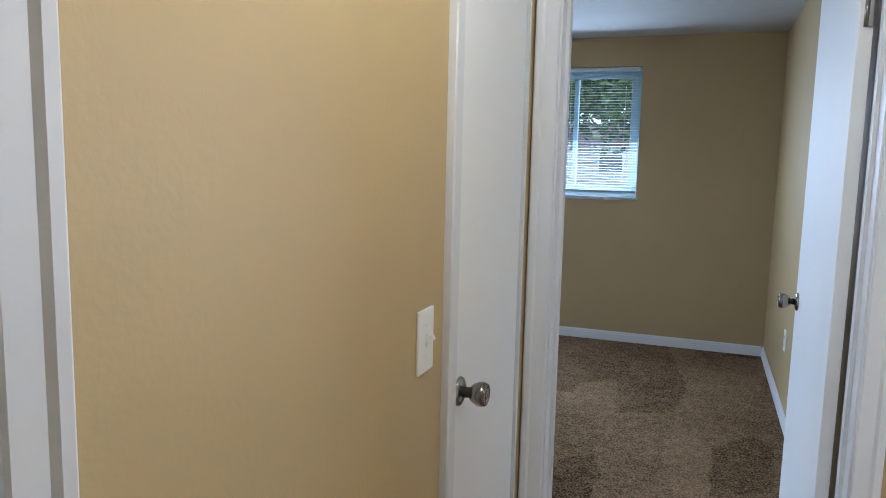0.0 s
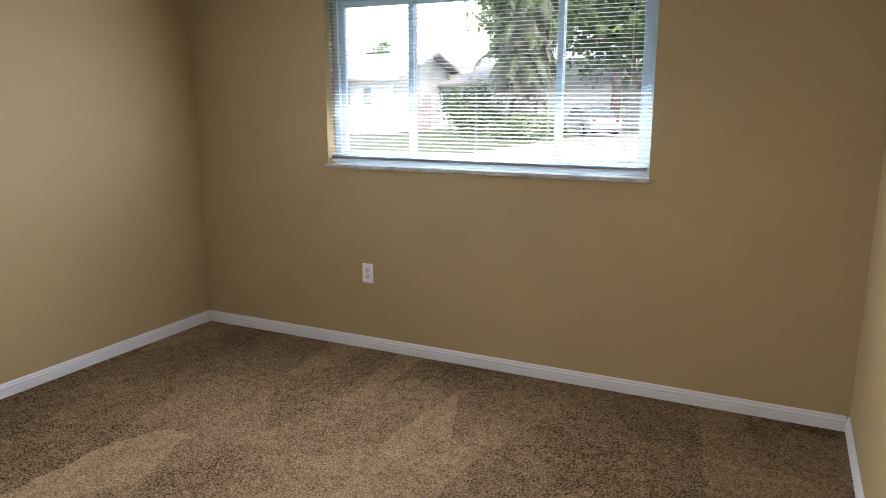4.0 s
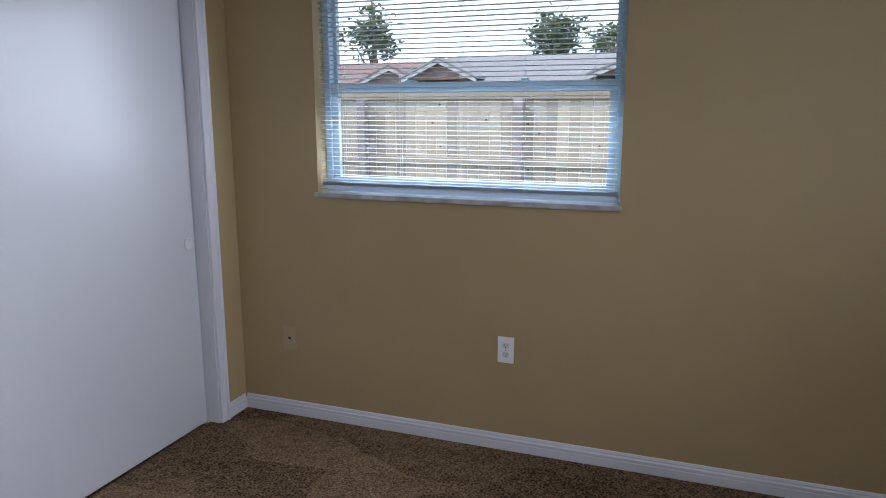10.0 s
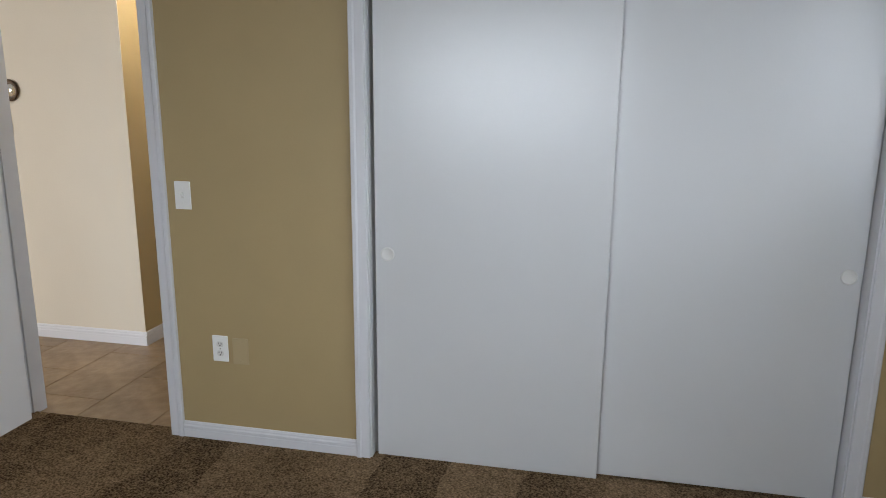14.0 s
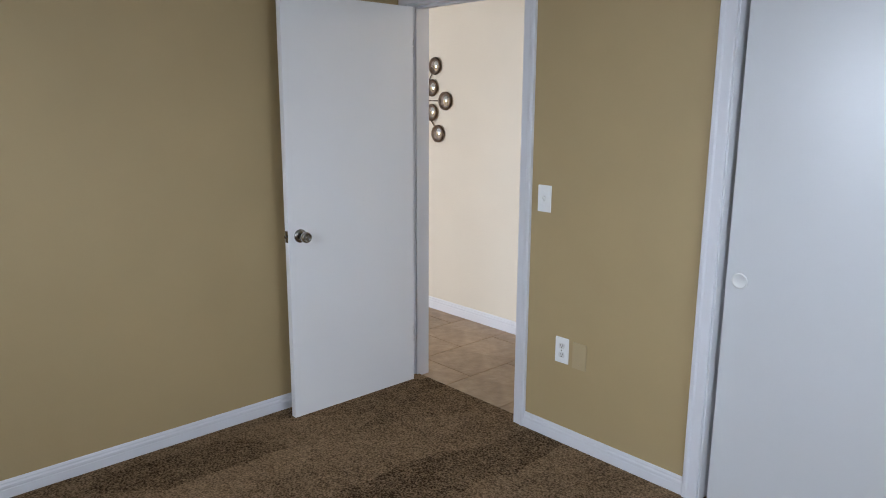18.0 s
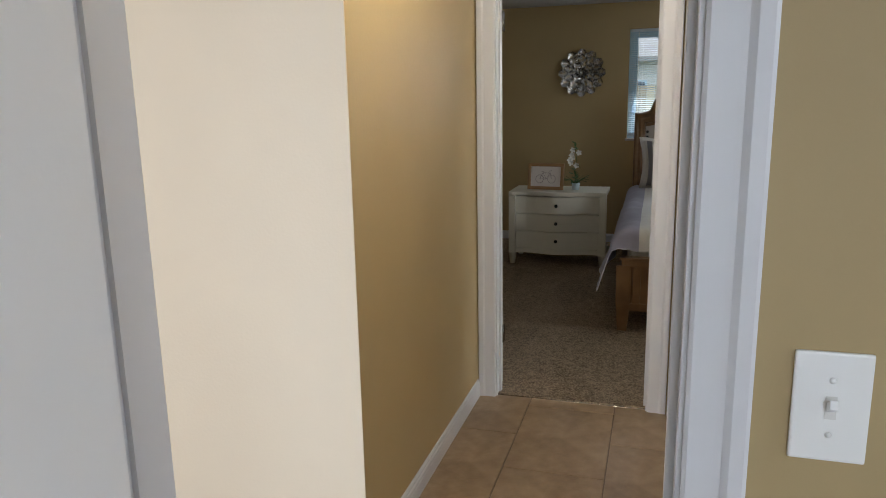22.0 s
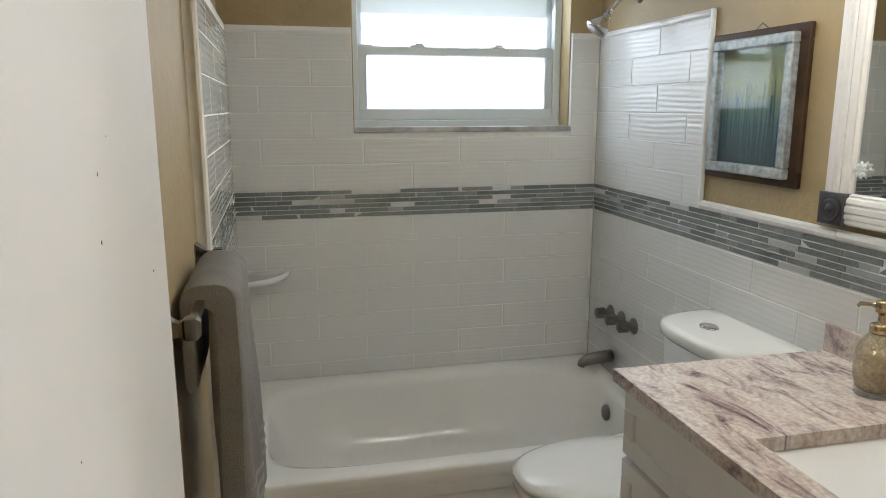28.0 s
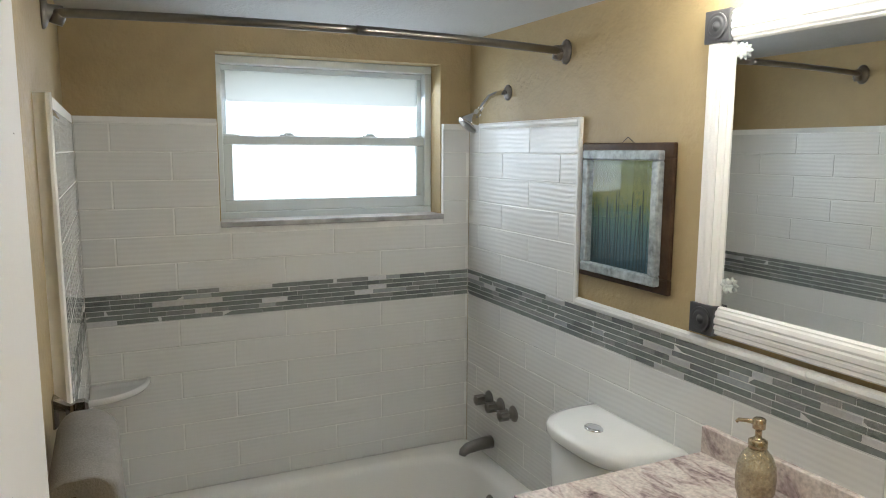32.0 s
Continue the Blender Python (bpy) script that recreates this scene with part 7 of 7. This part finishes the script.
for x in (-1.38, 1.38):
    for y in (-0.82, 0.82):
        bm = bmesh.new()
        lathe(bm, [(0.20, -0.10), (0.31, -0.10), (0.325, -0.06), (0.325, 0.06), (0.31, 0.10), (0.20, 0.10)], (x, y, 0.325), (0, 1, 0), 24)
        wheel = part("wheel", bm, M_TYRE, car)
        bm = bmesh.new()
        lathe(bm, [(0.02, -0.105), (0.20, -0.108), (0.21, 0.0), (0.20, 0.108), (0.02, 0.105)], (x, y, 0.325), (0, 1, 0), 20)
        part("rim", bm, M_CHROME, wheel)
for y in (-0.68, 0.52):
    part("tail_lamp", boxes((-2.30, y, 0.70, -2.18, y + 0.16, 0.88), bevel=0.02), M_LAMP, car)
part("number_plate", boxes((-2.30, -0.16, 0.62, -2.275, 0.16, 0.76)), M_PLATE, car)
part("bumper", box(bmesh.new(), -2.33, -0.80, 0.36, -2.20, 0.80, 0.56, bevel=0.03), M_CAR, car)

# board fence on the west side
FX = -9.6
fence = thing("board_fence", (FX, 3.0, -0.15), "new pine board fence with treated posts and rails", "fence")
rf = random.Random(4)
me_p = [mesh_of("fence_board", box(bmesh.new(), -0.009, -0.0685, 0.03, 0.009, 0.0685, 1.86 + 0.003 * i, bevel=0.002, seg=1), M_PICKET) for i in range(4)]
for i in range(112):
    shared("fence_board", me_p[rf.randrange(4)], fence, pose(rf.uniform(-0.004, 0.004), -8.0 + i * 0.142, 0, rf.uniform(-0.15, 0.15), 0, rf.uniform(-1.2, 1.2)))
for i in range(8):
    y = -7.62 + i * 2.11
    part("fence_post", box(bmesh.new(), 0.050, y - 0.06, 0, 0.150, y + 0.06, 1.80, bevel=0.006, seg=1), M_POST, fence, "grey treated post")
for z, t in ((0.28, 0.09), (0.98, 0.09), (1.795, 0.082)):
    part("fence_rail", box(bmesh.new(), 0.010, -8.0, z, 0.049, 8.0, z + t, bevel=0.003, seg=1), M_PICKET, fence)
me_k = mesh_of("knot", lathe(bmesh.new(), [(0.014, 0.0085), (0.011, 0.0105), (0.002, 0.011)], (0, 0, 0), (1, 0, 0), 8), M_KNOT)
for i in range(70):
    shared("knot", me_k, fence, pose(0.004, -7.9 + 0.142 * rf.randrange(110) + rf.uniform(-0.13, -0.07), rf.uniform(0.5, 1.75), rf.uniform(0, 90), 0, 0))


def front_gable(root, x, half, z0, rise, roof):
    """A small gable on the front of a house: boarded infill, white barge boards, its own roof."""
    g = part("gable", prism(bmesh.new(), [(-half, 0), (half, 0), (0, rise)], (x, -0.9, z0), (1, 0, 0), (0, 0, 1), (0, 1, 0), 0.05), M_GABLE, root, "brown boarded gable")
    for s in (-1, 1):
        bm = bmesh.new()
        prism(bm, [(s * (half + 0.16), -0.10), (s * (half + 0.16), 0.02), (0, rise + 0.13), (0, rise)], (x, -1.05, z0), (1, 0, 0), (0, 0, 1), (0, 1, 0), 0.12)
        part("barge_board", bm, M_STUCCO, g)
        bm = bmesh.new()
        prism(bm, [(s * (half + 0.2), 0.02), (s * (half + 0.2), 0.08), (0, rise + 0.20), (0, rise + 0.14)], (x, -1.08, z0), (1, 0, 0), (0, 0, 1), (0, 1, 0), 3.2)
        part("gable_roof", bm, roof, g)


west_house = house((-24.4, 3.6, -0.15), 90, 18.5, 9, 2.55, 1.0, 0.5, M_ROOF, "low pale-roofed house with brown gables behind the fence", [])
front_gable(west_house, -1.35, 1.75, 2.66, 0.60, M_ROOF)
front_gable(west_house, -8.15, 1.15, 2.62, 0.52, M_ROOF)
front_gable(west_house, 5.0, 1.8, 2.38, 0.70, M_ROOF)
south_house = house((-25.0, -11.0, -0.15), 90, 10, 9, 2.5, 0.95, 0.5, M_ROOF2, "house with a red-brown roof behind the fence", [])
front_gable(south_house, 4.4, 1.1, 2.50, 0.48, M_ROOF2)
tree("tree", (-40, -3.9, -0.15), 6.0, 5.5, (1.5, 1.5, 1.0), 1500, 0.17, 31, M_LEAF, "dark green tree behind the fence roofs")
tree("tree", (-40, -1.0, -0.15), 6.0, 5.2, (1.0, 1.0, 0.8), 420, 0.16, 32, M_LEAF2, "light green airy tree behind the fence roofs")
tree("tree", (-38, 3.2, -0.15), 5.2, 4.6, (1.5, 1.5, 0.8), 1300, 0.17, 33, M_LEAF, "rounded green tree behind the fence roofs")
tree("tree", (-34, 13.0, -0.15), 6.0, 5.2, (2.0, 2.0, 1.3), 1500, 0.20, 35, M_LEAF, "rounded green tree behind the fence roofs")
tree("tree", (-34, -12.0, -0.15), 7.0, 5.2, (1.3, 1.3, 1.5), 800, 0.17, 34, M_LEAF, "thin tall tree behind the fence roofs")
tree("tree", (-36, -16.5, -0.15), 5.2, 4.4, (1.5, 1.5, 0.6), 700, 0.17, 36, M_LEAF2, "low green tree behind the fence roofs")

pl2 = thing("palm_tree", (-13.5, 3.70, -0.15), "young palm with arching yellow-green fronds behind the fence", "palm tree")
bm = bmesh.new()
tube(bm, [(0, 0, 0), (0.03, 0, 1.2), (0, 0, 2.3)], [0.15, 0.12, 0.09], 10)
part("trunk", bm, M_BARK, pl2)
bm = bmesh.new()
for i in range(15):
    a = 2 * math.pi * i / 15 + rp.uniform(-0.15, 0.15)
    frond(bm, rp, (0.04 * math.cos(a), 0.04 * math.sin(a), 2.25), (math.cos(a), math.sin(a), rp.uniform(0.5, 1.9)), rp.uniform(1.1, 1.6), 2.2, 24, 0.26)
part("crown", bm, M_LEAF2, pl2, "arching yellow-green fronds")

# patio roof and rear fence seen through the rear window
cover = thing("patio_cover", (-1.4, B2S - 0.2, -0.05), "white louvred patio cover on posts", "patio cover")
for x in (-2.4, 2.4):
    part("post", boxes((x - 0.05, -3.1, 0, x + 0.05, -3.0, 2.45)), M_VINYL, cover)
part("beam", boxes((-3.0, -3.15, 2.45, 3.0, -2.95, 2.62)), M_VINYL, cover)
for i in range(9):
    part("rafter", boxes((-2.9, -0.2 - i * 0.36, 2.62, 2.9, -0.06 - i * 0.36, 2.68)), M_VINYL, cover)
part("brace", prism(bmesh.new(), [(0, 0), (0.12, 0), (1.3, 0.62), (1.18, 0.62)], (-0.35, -3.0, 1.85), (1, 0, 0), (0, 0, 1), (0, 1, 0), 0.08), M_VINYL, cover)
house((-2.0, -22.0, -0.15), 180, 22, 9, 2.9, 1.4, 0.6, M_ROOF, "pale stucco house behind the rear fence", [(-3.0, -1.6, 1.0, 2.2, "w"), (2.0, 3.4, 1.0, 2.2, "w")])
rear = thing("rear_fence", (-1.4, -12.5, -0.15), "pale board fence behind the patio", "fence")
for i in range(60):
    shared("fence_board", me_p[rf.randrange(4)], rear, pose(-4.3 + i * 0.145, 0, 0, 0, 0, 90))
shrub((-2.2, -14.0, -0.15), (1.1, 0.9, 1.05), 900, 0.16, 41, M_LEAF2, "green bushes behind the rear fence")


# ---- floor tiles, laid in columns with the joints shifted by half ----
TILE_L, TILE_W = 0.610, 0.405
me_t = mesh_of("floor_tile", box(bmesh.new(), -TILE_W / 2 + 0.0022, -TILE_L / 2 + 0.0022, -0.008, TILE_W / 2 - 0.0022, TILE_L / 2 - 0.0022, 0.0, bevel=0.0016, seg=1), M_FLOORTILE)
cut = {}


def lay_floor(x0, x1, y0, y1):
    c0 = math.floor((x0 + 0.240) / TILE_W)
    for c in range(c0, c0 + 60):
        xa, xb = -0.240 + c * TILE_W, -0.240 + (c + 1) * TILE_W
        if xa >= x1 - 0.01:
            break
        start = 0.215 if c % 2 == 0 else -0.095
        k0 = math.floor((y0 - start) / TILE_L)
        for k in range(k0, k0 + 30):
            ya, yb = start + k * TILE_L, start + (k + 1) * TILE_L
            if ya >= y1 - 0.01:
                break
            ax, bx, ay, by = max(xa, x0), min(xb, x1), max(ya, y0), min(yb, y1)
            if bx - ax < 0.01 or by - ay < 0.01:
                continue
            if bx - ax > TILE_W - 1e-4 and by - ay > TILE_L - 1e-4:
                me = me_t
            else:
                key = (round(bx - ax, 3), round(by - ay, 3))
                if key not in cut:
                    w, l = key[0] / 2 - 0.0022, key[1] / 2 - 0.0022
                    cut[key] = mesh_of("floor_tile", box(bmesh.new(), -max(w, 0.003), -max(l, 0.003), -0.008, max(w, 0.003), max(l, 0.003), 0.0, bevel=0.0012, seg=1), M_FLOORTILE)
                me = cut[key]
            shared("floor_tile", me, FLOOR_TILES, pose((ax + bx) / 2, (ay + by) / 2, 0, random.uniform(-0.04, 0.04), random.uniform(-0.04, 0.04), 0))


lay_floor(HALLW, HALLE, -0.800, LIT)
lay_floor(HALLW, 4.6, LIT, CARPET_EDGE - 0.002)
lay_floor(0.24, 4.6, CARPET_EDGE - 0.002, 3.2)
lay_floor(-3.70, HALLW, -0.745, BN)
